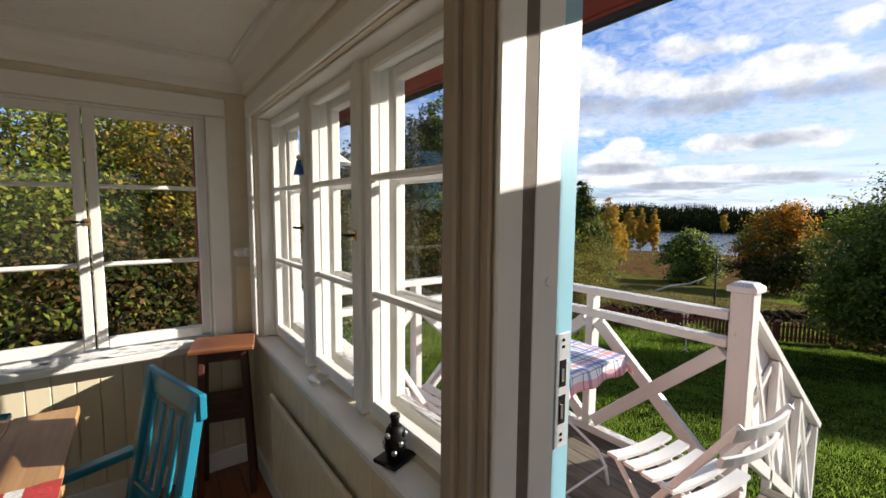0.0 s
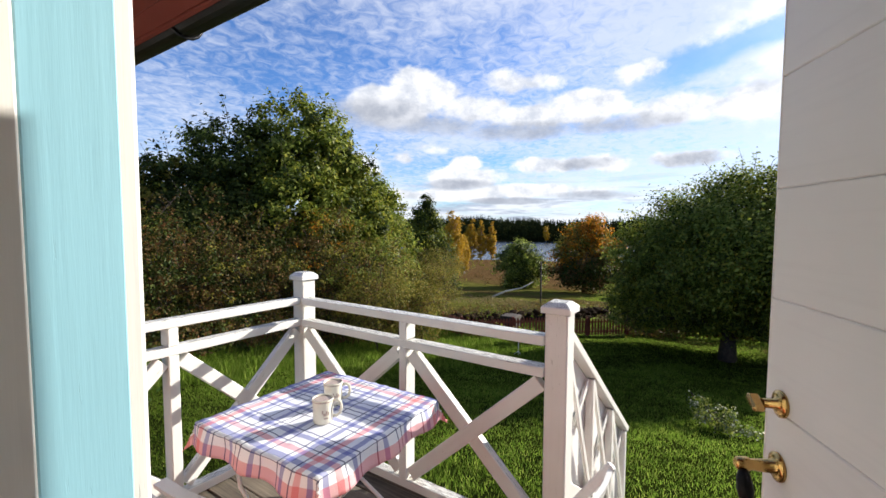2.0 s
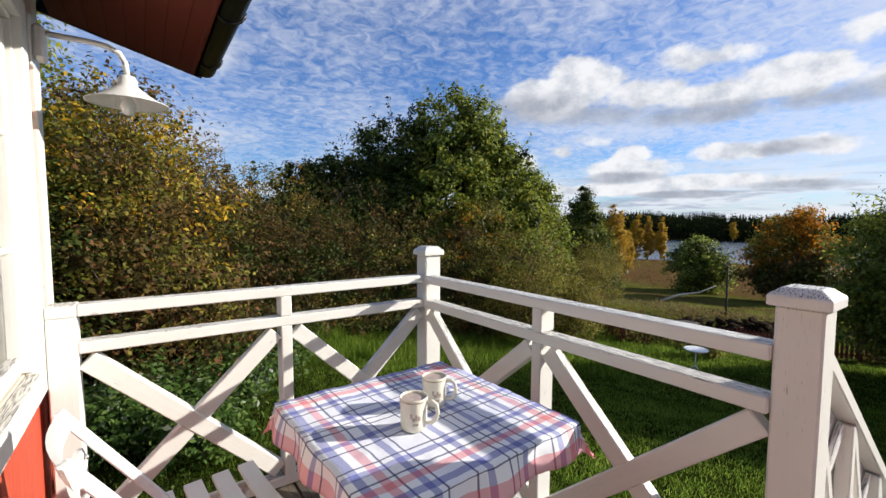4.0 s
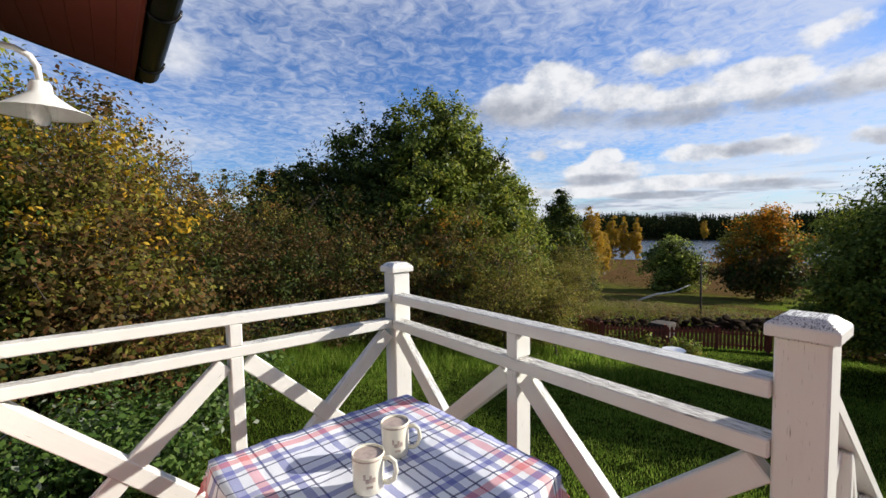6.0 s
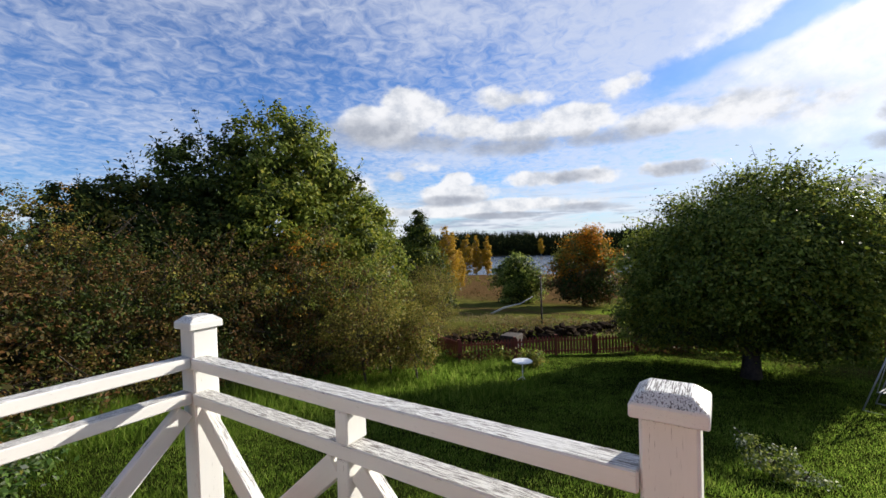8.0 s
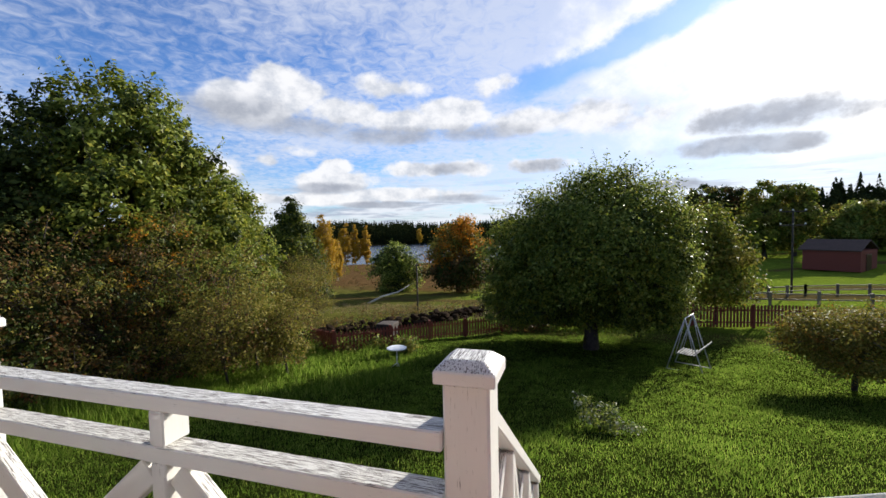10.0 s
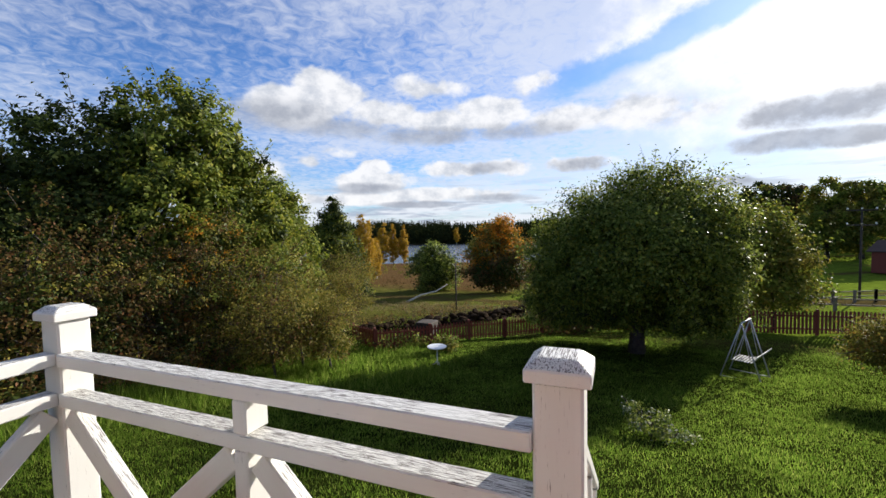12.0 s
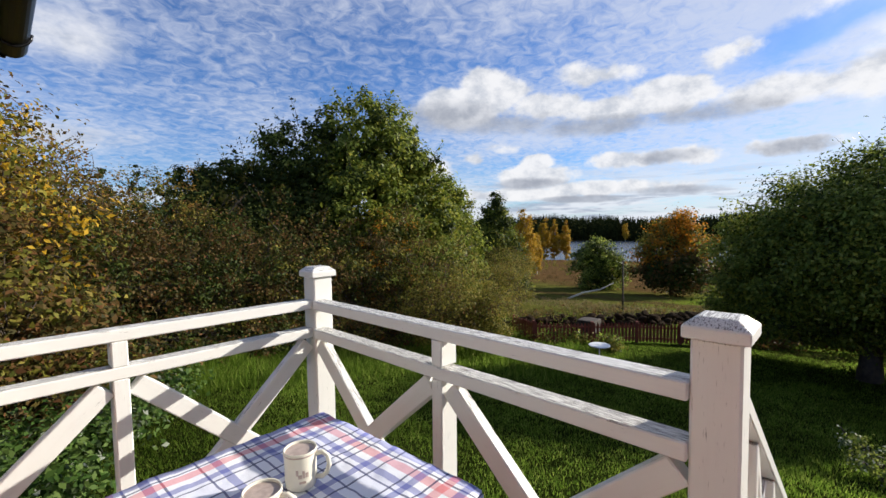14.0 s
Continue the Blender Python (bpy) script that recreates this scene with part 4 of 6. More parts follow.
capped_post("railing_post", (1.957, 1.692, 0.001), (2.062, 1.797, 1.115), 0.052, "white painted corner post with chamfered cap")


def railing(name, a, b, inner, mid, label):
    """Two flat rails, a kerb, a middle post with its block and crossed braces in both bays; a and b on the inner face."""
    a, b, n = Vector(a), Vector(b), Vector(inner)     # n points away from the deck
    u = (b - a).normalized()
    length = (b - a).length
    rail = thing(name, Matrix.Translation((a + b) / 2), label, "railing")
    dp = 0.066
    c = n * dp / 2
    up = Vector((0, 0, 1))
    bar("top_rail", a + c + up * 0.977, b + c + up * 0.977, dp + 0.006, 0.046, WHITE, rail)
    bar("middle_rail", a + c + up * 0.8315, b + c + up * 0.8315, dp + 0.006, 0.047, WHITE, rail)
    bar("kerb", a + c + up * 0.026, b + c + up * 0.026, dp, 0.05, WHITE, rail)
    m = a + u * mid
    bar("spacer_block", m + c * 1.2 + up * 0.8555, m + c * 1.2 + up * 0.9535, 0.084, 0.052, WHITE, rail, up=u)
    bar("middle_post", m + c + up * 0.0515, m + c * 1.2 + up * 0.8075, 0.084, 0.052, WHITE, rail, up=u)
    for s0, s1 in ((0.0, mid - 0.026), (mid + 0.026, length)):
        z0, z1, e = 0.085, 0.778, 0.02
        bar("brace", a + u * (s0 + e) + c * 1.02 + up * z1, a + u * (s1 - e) + c * 1.02 + up * z0, dp - 0.012, 0.076, WHITE, rail)
        p, q = a + u * (s0 + e) + c * 0.99 + up * z0, a + u * (s1 - e) + c * 0.99 + up * z1
        bar("brace", p, q, dp - 0.022, 0.076, WHITE, rail)
    return rail


railing("deck_railing", (RX, -0.001, 0), (RX, 1.691, 0), (1, 0, 0), 0.818, "white painted deck railing with crossed braces, paint worn on top")
railing("deck_railing", (0.383, 1.712, 0), (1.956, 1.712, 0), (0, 1, 0), 0.776, "white painted deck railing with crossed braces beside the house")
half = thing("railing_post", pose(0.337, 1.75, 0), "white painted half post against the house wall", "post", "railing posts")
block("shaft", (0.292, 1.70, 0.001), (0.382, 1.80, 0.953), WHITE, half)
block("top_block", (0.292, 1.702, 0.9535), (0.382, 1.806, 1.0), WHITE, half)

# stairs with sloping rails on both sides
stair = thing("stairs", pose(2.9, -0.6, -1.0), "wooden garden stairs down from the deck", "stairs", kind="structure")
for k in range(5):
    x0, z = 2.10 + 0.262 * k, -0.02 - 0.185 * k
    for j in range(2):
        block("tread", (x0 + 0.097 * j if k == 0 else x0 + 0.128 * j, -1.06, z - 0.03), (x0 + 0.097 * j + 0.092 if k == 0 else x0 + 0.128 * j + 0.123, -0.125, z), DECK_WOOD, stair)
for y in (-0.16, -1.03):
    bar("string", (2.12, y, -0.18), (3.40, y, -1.10), 0.04, 0.16, WHITE, stair)


def stair_rail(y, out, start, label):
    r = thing("stair_railing", pose(3.0, y, -0.9), label, "stair railing")
    top0, top1 = Vector((2.065, y, start)), Vector((3.66, y, -0.11))
    low0, low1 = Vector((2.065, y, 0.26)), Vector((3.62, y, -0.80))
    bar("hand_rail", top0, top1, 0.062, 0.045, WHITE, r)
    bar("lower_rail", low0, low1, 0.045, 0.07, WHITE, r)
    xs = (2.11, 2.62, 3.13, 3.61)

    def at(p, q, x):
        return p + (q - p) * ((x - p.x) / (q.x - p.x))

    for x in xs:
        t, b = at(top0, top1, x), at(low0, low1, x)
        bar("stair_post", (x, y + out * 0.0, b.z - (0.12 if x < 3.5 else 0.2)), (x, y, t.z - 0.03), 0.045, 0.045, WHITE, r, up=(1, 0, 0))
    for x0, x1 in zip(xs, xs[1:]):
        t0, t1, b0, b1 = at(top0, top1, x0 + .02), at(top0, top1, x1 - .02), at(low0, low1, x0 + .02), at(low0, low1, x1 - .02)
        up, o = Vector((0, 0, 1)), Vector((0, out * 0.012, 0))
        bar("brace", t0 - up * 0.05 - o, b1 + up * 0.05 - o, 0.018, 0.038, WHITE, r)
        bar("brace", b0 + up * 0.05 + o, t1 - up * 0.05 + o, 0.02, 0.038, WHITE, r)
    bm = bmesh.new()
    q = Vector((0, out * 0.028, 0))
    pts = [top0 - Vector((0, 0, 0.03)), top1 - Vector((0, 0, 0.03)), low1, low0]
    fa = [bm.verts.new(p + q) for p in pts]
    fb = [bm.verts.new(p + q * 1.4) for p in pts]
    bm.faces.new(fa)
    bm.faces.new(fb[::-1])
    for k in range(4):
        bm.faces.new((fa[k], fb[k], fb[(k + 1) % 4], fa[(k + 1) % 4]))
    bmesh.ops.recalc_face_normals(bm, faces=bm.faces)
    part("backing_panel", bm, WHITE_METAL, r, "thin white backing panel")


stair_rail(-0.036, 1, 1.04, "white painted stair railing with crossed braces and white backing")
stair_rail(-1.12, -1, 0.98, "white painted stair railing with crossed braces")
capped_post("railing_post", (1.955, -1.178, 0.001), (2.058, -1.075, 1.105), 0.05, "white painted newel post with chamfered cap")

# wall lamp on the corner board
lamp = thing("wall_lamp", pose(0.345, 1.85, 1.95), "white enamel swan-neck outdoor wall lamp with bell shade", "wall lamp")
LY = 1.85
block("mount", (WX1 + 0.019, LY - 0.03, 1.93), (WX1 + 0.055, LY + 0.045, 2.06), WHITE_METAL, lamp, bevel=0.01)
block("mount_plate", (WX1 - 0.006, LY - 0.045, 1.90), (WX1 + 0.0185, LY + 0.06, 2.09), WHITE_METAL, lamp)
arm = [(0.325, LY, 2.035), (0.46, LY, 2.035), (0.51, LY, 2.03), (0.55, LY, 2.01), (0.568, LY, 1.975), (0.572, LY, 1.925)]
tube("arm", arm, 0.011, WHITE_METAL, lamp, sides=12)
prof = [(0.013, 0.02), (0.028, 0.015), (0.035, 0.0), (0.036, -0.022), (0.055, -0.040), (0.085, -0.062), (0.115, -0.082), (0.145, -0.094), (0.147, -0.097), (0.14, -0.095), (0.11, -0.086), (0.08, -0.066), (0.05, -0.045), (0.03, -0.03)]
part("shade", lathe_bm(prof, 36, pose(0.572, LY, 1.905)), WHITE_METAL, lamp, "white bell shade")
g = part("bulb_glass", lathe_bm([(0.03, -0.04), (0.042, -0.06), (0.045, -0.10), (0.04, -0.15), (0.025, -0.172), (0.006, -0.178)], 24, pose(0.572, LY, 1.905)), GLASS, lamp, "clear glass jar")
part("bulb", lathe_bm([(0.012, -0.04), (0.014, -0.07), (0.026, -0.095), (0.028, -0.115), (0.018, -0.138), (0.004, -0.143)], 20, pose(0.572, LY, 1.905)), WHITE_METAL, lamp, "white opal bulb")

# ---- vegetation ----
def leaf_quads(rng, centres, size, facing=None):
    n = len(centres)
    u = unit(rng.normal(size=(n, 3)))
    w = unit(np.cross(u, rng.normal(size=(n, 3))))
    if facing is not None:
        up = unit(facing + np.array([0, 0, 0.55]) + rng.normal(size=(n, 3)) * 0.55)
        u = unit(np.cross(up, rng.normal(size=(n, 3))))
        w = np.cross(up, u)
    s = (size * rng.uniform(0.6, 1.35, (n, 1)))
    c = centres
    fold = np.cross(u, w) * s * 0.25
    return np.stack([c - u * s, c + w * s * 0.55 + fold, c + u * s, c - w * s * 0.55 + fold], 1).reshape(-1, 3)


def grow(name, base, lobes, leaves, size, mats, label, category="tree", trunk_r=0.14, bark=None, seed=1, per_clump=70, spread=0.24, twigs=0, group="", trunk_to=None):
    """A tree or shrub: a tapered, forked trunk with limbs to every clump of leaves. lobes: (centre, radii), in metres."""
    rng = np.random.default_rng(seed)
    base = Vector(base)
    tree = thing(name, Matrix.Translation(base), label, category, group)
    vol = np.array([one[1][0] * one[1][1] * one[1][2] for one in lobes]) ** 0.8
    share = vol / vol.sum()
    wood, limbs = bmesh.new(), bmesh.new()
    top = Vector(trunk_to) if trunk_to else base + (sum((Vector(one[0]) for one in lobes), Vector()) / len(lobes) - base) * 0.75
    trunk_pts = []
    for k in range(6):
        f = k / 5
        p = base.lerp(top, f) + Vector(rng.normal(size=3) * 0.05 * min(f, 1) * (top - base).length * 0.3)
        trunk_pts.append(p)
    trunk_pts[0] = base - Vector((0, 0, 0.15))
    tube_bm(trunk_pts, [trunk_r * (1.35, 1.0, 0.85, 0.72, 0.58, 0.42)[k] for k in range(6)], 8, wood)
    sets = {id(m): (m, [], []) for one in lobes for _, m in (one[2] if len(one) > 2 else mats)}
    for one, sh in zip(lobes, share):
        c, r = np.array(one[0]), np.array(one[1])
        own = one[2] if len(one) > 2 else mats
        odds = np.array([w for w, _ in own], dtype=float)
        odds /= odds.sum()
        total = int(leaves * sh)
        clumps = max(3, total // per_clump)
        d = unit(rng.normal(size=(clumps, 3)))
        rad = (0.35 + 0.65 * rng.uniform(size=(clumps, 1)) ** 0.45) * rng.uniform(0.85, 1.12, (clumps, 1))
        cen = c + d * rad * r
        floor = ground_z(cen[:, 0], cen[:, 1]) + 0.12
        cen[:, 2] = np.maximum(cen[:, 2], floor)
        fork = trunk_pts[2 + int(rng.integers(0, 4))]
        knee = fork.lerp(Vector(c), 0.6) + Vector(rng.normal(size=3) * 0.08 * r.mean())
        tube_bm([fork, fork.lerp(knee, 0.5) + Vector(rng.normal(size=3) * 0.05), knee], [trunk_r * 0.42, trunk_r * 0.33, trunk_r * 0.24], 6, limbs, False)
        for k in range(0, clumps, max(1, clumps // 26)):
            e = Vector(cen[k])
            mid = knee.lerp(e, 0.5) + Vector(rng.normal(size=3) * 0.10 * r.mean())
            tube_bm([knee, mid, e], [trunk_r * 0.17, trunk_r * 0.10, trunk_r * 0.03], 4, limbs, False)
        for k in range(clumps):
            n = max(6, int(per_clump * rng.uniform(0.5, 1.5)))
            g = rng.normal(size=(n, 3)) * (r.mean() * spread * rng.uniform(0.5, 1.1)) * np.array([1, 1, 0.72])
            mat = own[int(rng.choice(len(own), p=odds))][1]
            sets[id(mat)][1].append(cen[k] + g)
            sets[id(mat)][2].append(unit(unit((cen[k] - c) / r + g / r) + 1.2 * unit(g)))
        for k in range(int(twigs)):
            a = unit(rng.normal(size=(1, 3)) + np.array([[0, 0, 0.5]]))[0]
            s0 = Vector(c + a * r * 0.85)
            e = Vector(c + a * r * rng.uniform(1.15, 1.5))
            tube_bm([s0, s0.lerp(e, 0.5) + Vector(rng.normal(size=3) * 0.04), e], [0.012, 0.008, 0.003], 4, limbs, False)
            f = rng.uniform(0, 1, (16, 1))
            sets[id(own[0][1])][1].append(np.array(s0) * (1 - f) + np.array(e) * f + rng.normal(size=(16, 3)) * 0.06)
            sets[id(own[0][1])][2].append(unit(rng.normal(size=(16, 3))))
    part("trunk", wood, bark or BARK, tree, "rough grey-brown trunk")
    tagged(part("limb", limbs, bark or BARK, tree), kind="stuff")
    for m, chunks, ways in sets.values():
        if chunks:
            pts, way = np.concatenate(chunks), np.concatenate(ways)
            clear = pts[:, 2] > ground_z(pts[:, 0], pts[:, 1]) + 0.03
            place("crown", np_mesh("crown", leaf_quads(rng, pts[clear], size, way[clear]), 4), m, tree)
    return tree


def lobe(az, el, d, w, h, own=None):
    body = (tuple(bearing(az, d, el)), (w, w, h))
    return body + (own,) if own else body


# left lobes take dark leaves, painting in the crown's shaded side
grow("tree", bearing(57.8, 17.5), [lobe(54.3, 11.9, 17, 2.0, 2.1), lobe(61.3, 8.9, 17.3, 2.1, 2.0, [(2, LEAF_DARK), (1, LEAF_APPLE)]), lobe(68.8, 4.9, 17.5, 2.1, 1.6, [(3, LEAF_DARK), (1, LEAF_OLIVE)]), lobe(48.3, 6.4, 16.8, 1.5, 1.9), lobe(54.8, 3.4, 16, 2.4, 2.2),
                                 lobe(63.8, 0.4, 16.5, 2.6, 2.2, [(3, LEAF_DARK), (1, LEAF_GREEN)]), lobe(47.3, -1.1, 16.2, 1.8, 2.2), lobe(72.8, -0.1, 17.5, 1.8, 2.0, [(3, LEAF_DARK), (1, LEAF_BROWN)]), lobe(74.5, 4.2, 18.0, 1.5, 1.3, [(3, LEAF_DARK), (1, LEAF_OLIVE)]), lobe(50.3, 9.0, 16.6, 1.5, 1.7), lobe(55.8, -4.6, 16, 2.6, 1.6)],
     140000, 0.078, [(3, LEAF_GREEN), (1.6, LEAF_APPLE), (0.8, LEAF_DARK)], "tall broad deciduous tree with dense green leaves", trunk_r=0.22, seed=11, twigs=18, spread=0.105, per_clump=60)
grow("tree", bearing(44.9, 19.5), [lobe(44.2, 3.6, 19, 1.35, 1.5), lobe(45.9, -0.6, 18.6, 1.7, 1.9), lobe(42.6, -2.3, 18.6, 1.4, 1.8), lobe(45.4, -5.6, 18, 1.8, 1.4)],
     48000, 0.078, [(3, LEAF_GREEN), (2, LEAF_APPLE)], "rounded green tree at the edge of the grove", trunk_r=0.14, seed=12, twigs=4, spread=0.13, per_clump=120)
grow("spruce_tree", bearing(36.6, 30), [lobe(36.7, 5.1, 30, 0.35, 0.7), lobe(36.7, 3.8, 30, 0.75, 0.9), lobe(36.6, 1.9, 30, 1.15, 1.2), lobe(36.5, -0.6, 29.8, 1.5, 1.4), lobe(36.2, -3.0, 29.6, 1.7, 1.4), lobe(36.0, -5.4, 29.4, 1.9, 1.3)],
     36000, 0.085, [(3, LEAF_DARK), (2, LEAF_GREEN)], "slender dark green tree with a pointed top", trunk_r=0.13, seed=13, spread=0.24, per_clump=60)
for az, d, top, w, sd in ((32.5, 47, 3.7, 1.25, 21), (31.0, 52, 0.4, 0.7, 22), (28.6, 108, 2.3, 1.5, 23), (30.0, 106, 2.7, 1.4, 24), (27.2, 109, 2.1, 1.3, 25), (19.9, 237, 1.9, 1.7, 27)):
    hgt = bearing(az, d, top).z
    b = bearing(az, d)
    grow("birch_tree", b, [((b.x, b.y, b.z + (hgt - b.z) * f), (w * r, w * r, (hgt - b.z) * 0.2)) for f, r in ((0.86, 0.5), (0.70, 0.8), (0.52, 1.0), (0.36, 1.0), (0.22, 0.8))],
         16000 if d < 100 else 7000, 0.075 if d < 100 else 0.16, [(1, LEAF_YELLOW)], "slim birch with bright yellow autumn leaves", trunk_r=0.11, bark=BIRCH, seed=sd, group="yellow birches", spread=0.18)
grow("tree", bearing(23.0, 36), [lobe(23.0, -1.9, 36, 1.4, 1.2), lobe(24.3, -4.0, 35.5, 1.4, 1.4), lobe(21.7, -4.1, 36, 1.5, 1.4), lobe(23.0, -6.0, 35.6, 1.6, 0.9)],
     15000, 0.10, [(2, LEAF_APPLE), (1, LEAF_DARK)], "small round green tree in the meadow", trunk_r=0.12, seed=31)
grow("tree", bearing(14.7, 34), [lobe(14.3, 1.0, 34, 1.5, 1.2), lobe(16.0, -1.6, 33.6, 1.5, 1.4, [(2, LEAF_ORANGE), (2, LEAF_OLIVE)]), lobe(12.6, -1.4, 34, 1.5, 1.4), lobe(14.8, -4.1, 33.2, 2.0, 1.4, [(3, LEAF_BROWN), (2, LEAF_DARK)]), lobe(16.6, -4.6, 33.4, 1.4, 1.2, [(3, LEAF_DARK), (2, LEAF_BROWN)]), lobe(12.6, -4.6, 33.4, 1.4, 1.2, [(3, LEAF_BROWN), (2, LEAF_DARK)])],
     22000, 0.10, [(3, LEAF_ORANGE), (1, LEAF_OLIVE)], "broad tree turning orange above and green below", trunk_r=0.14, seed=32)
RT = Vector((14.8, -0.72, gz(14.8, -0.72)))
grow("apple_tree", RT, [lobe(-4.6, 4.6, 13.8, 1.35, 1.1), lobe(1.6, 1.4, 13.6, 1.4, 1.2), lobe(-9.4, 1.8, 13.8, 1.3, 1.2), lobe(6.8, -1.8, 13.8, 1.0, 1.0), lobe(-10.6, -2.2, 14.0, 0.95, 1.2),
                       lobe(-2.7, -1.2, 13.0, 1.9, 1.4), lobe(3.8, -4.2, 13.2, 1.25, 1.0), lobe(-9.0, -4.6, 13.4, 1.3, 1.0), lobe(8.1, -6.3, 13.6, 0.75, 0.65), lobe(-11.3, -6.8, 13.8, 0.8, 0.7), lobe(-1.7, -5.6, 14.6, 2.0, 0.7), lobe(3.5, -8.3, 13.4, 1.0, 0.6), lobe(-7.5, -8.6, 13.6, 1.0, 0.6), lobe(7.6, -8.8, 13.6, 0.8, 0.5), lobe(-11.2, -8.6, 13.9, 0.6, 0.5), lobe(-2, -8.2, 15.2, 1.8, 0.5), lobe(0.5, -9.4, 14.4, 1.5, 0.45), lobe(-5.5, -9.6, 14.6, 1.5, 0.45), lobe(5.5, -10.0, 14.4, 1.2, 0.4), lobe(-10.5, -9.8, 14.2, 1.1, 0.4)],
     190000, 0.046, [(3, LEAF_APPLE), (1.8, LEAF_GREEN), (0.5, LEAF_DARK)], "spreading old apple tree with fine green leaves", trunk_r=0.2, seed=41, twigs=16, spread=0.23, per_clump=120, trunk_to=(14.8, -0.7, 0.0))
grow("tree", bearing(-16.9, 20), [lobe(-15.9, 0.2, 20, 1.2, 1.1), lobe(-16.9, -2.8, 20, 1.3, 1.1), lobe(-17.0, -5.6, 20, 1.4, 1.0)],
     16000, 0.07, [(2, LEAF_OLIVE), (2, LEAF_GREEN)], "small yellow-green tree by the fence", trunk_r=0.09, seed=42)
grow("birch_tree", bearing(93.8, 12), [lobe(94.8, 8.4, 12, 1.1, 1.2), lobe(90.3, 5.4, 12, 1.1, 1.1), lobe(98.8, 7.4, 12.5, 1.2, 1.4), lobe(86.3, 2.9, 12, 1.1, 0.9), lobe(93.8, 2.4, 12, 1.7, 1.4), lobe(101.8, 1.9, 12, 1.5, 1.6)],
     40000, 0.038, [(4, LEAF_GOLD), (2, LEAF_BROWN), (1, LEAF_OLIVE)], "thin branching tree with golden autumn leaves", trunk_r=0.1, seed=51, per_clump=26, twigs=14, spread=0.24)
for az, d, top, sd in ((83.3, 22, 7.5, 61), (80.3, 24, 7.7, 62), (77.3, 23, 7.3, 63), (74.3, 25, 7.1, 64), (87, 24, 6.0, 65)):
    b = bearing(az, d)
    h = bearing(az, d, top).z - b.z
    grow("spruce_tree", b, [((b.x, b.y, b.z + h * f), (1.9 * (1.02 - f), 1.9 * (1.02 - f), h * 0.11)) for f in (0.93, 0.8, 0.66, 0.5, 0.34, 0.2)],
         9000, 0.075, [(3, LEAF_DARK)], "dark green spruce behind the shrubs", trunk_r=0.14, seed=sd, group="spruces behind the garden", spread=0.18)
grow("bush", bearing(103, 9), [lobe(103, 1.5, 9, 0.9, 0.9), lobe(106, -3.0, 9, 1.1, 1.0), lobe(102, -6.0, 8.8, 0.9, 0.8)], 16000, 0.036, [(3, LEAF_NETTLE), (1, LEAF_APPLE)],
     "dense bush with fresh green leaves beside the house", "bush", 0.05, seed=52, per_clump=40, twigs=8, spread=0.2)
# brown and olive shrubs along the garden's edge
# dark leaves mixed into the left shrubs put their shade into the colour
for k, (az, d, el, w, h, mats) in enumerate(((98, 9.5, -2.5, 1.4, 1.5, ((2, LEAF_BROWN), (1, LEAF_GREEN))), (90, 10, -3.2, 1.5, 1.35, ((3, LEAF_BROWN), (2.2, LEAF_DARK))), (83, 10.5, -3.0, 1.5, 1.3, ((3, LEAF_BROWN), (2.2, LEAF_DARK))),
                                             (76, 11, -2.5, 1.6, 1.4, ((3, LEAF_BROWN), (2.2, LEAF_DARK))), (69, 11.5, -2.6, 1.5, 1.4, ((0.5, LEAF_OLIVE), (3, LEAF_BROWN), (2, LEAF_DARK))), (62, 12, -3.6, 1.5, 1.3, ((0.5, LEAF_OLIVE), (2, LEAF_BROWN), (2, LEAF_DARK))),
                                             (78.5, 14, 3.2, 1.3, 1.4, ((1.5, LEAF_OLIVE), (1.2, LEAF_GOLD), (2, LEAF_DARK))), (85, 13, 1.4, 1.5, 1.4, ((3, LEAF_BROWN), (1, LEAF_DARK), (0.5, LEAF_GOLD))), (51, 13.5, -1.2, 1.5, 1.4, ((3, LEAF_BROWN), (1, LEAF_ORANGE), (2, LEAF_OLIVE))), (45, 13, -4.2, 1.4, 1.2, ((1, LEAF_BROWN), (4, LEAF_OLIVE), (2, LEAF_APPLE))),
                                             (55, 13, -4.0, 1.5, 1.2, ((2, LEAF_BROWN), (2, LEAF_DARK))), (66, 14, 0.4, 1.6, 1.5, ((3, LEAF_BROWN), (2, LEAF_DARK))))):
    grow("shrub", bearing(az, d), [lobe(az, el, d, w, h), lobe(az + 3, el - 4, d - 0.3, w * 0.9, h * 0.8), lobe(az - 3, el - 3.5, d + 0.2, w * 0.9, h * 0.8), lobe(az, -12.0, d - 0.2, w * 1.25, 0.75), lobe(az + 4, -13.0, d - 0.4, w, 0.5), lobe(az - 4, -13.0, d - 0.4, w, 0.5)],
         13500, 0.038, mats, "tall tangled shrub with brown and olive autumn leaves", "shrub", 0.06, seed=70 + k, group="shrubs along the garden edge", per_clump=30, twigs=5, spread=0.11)
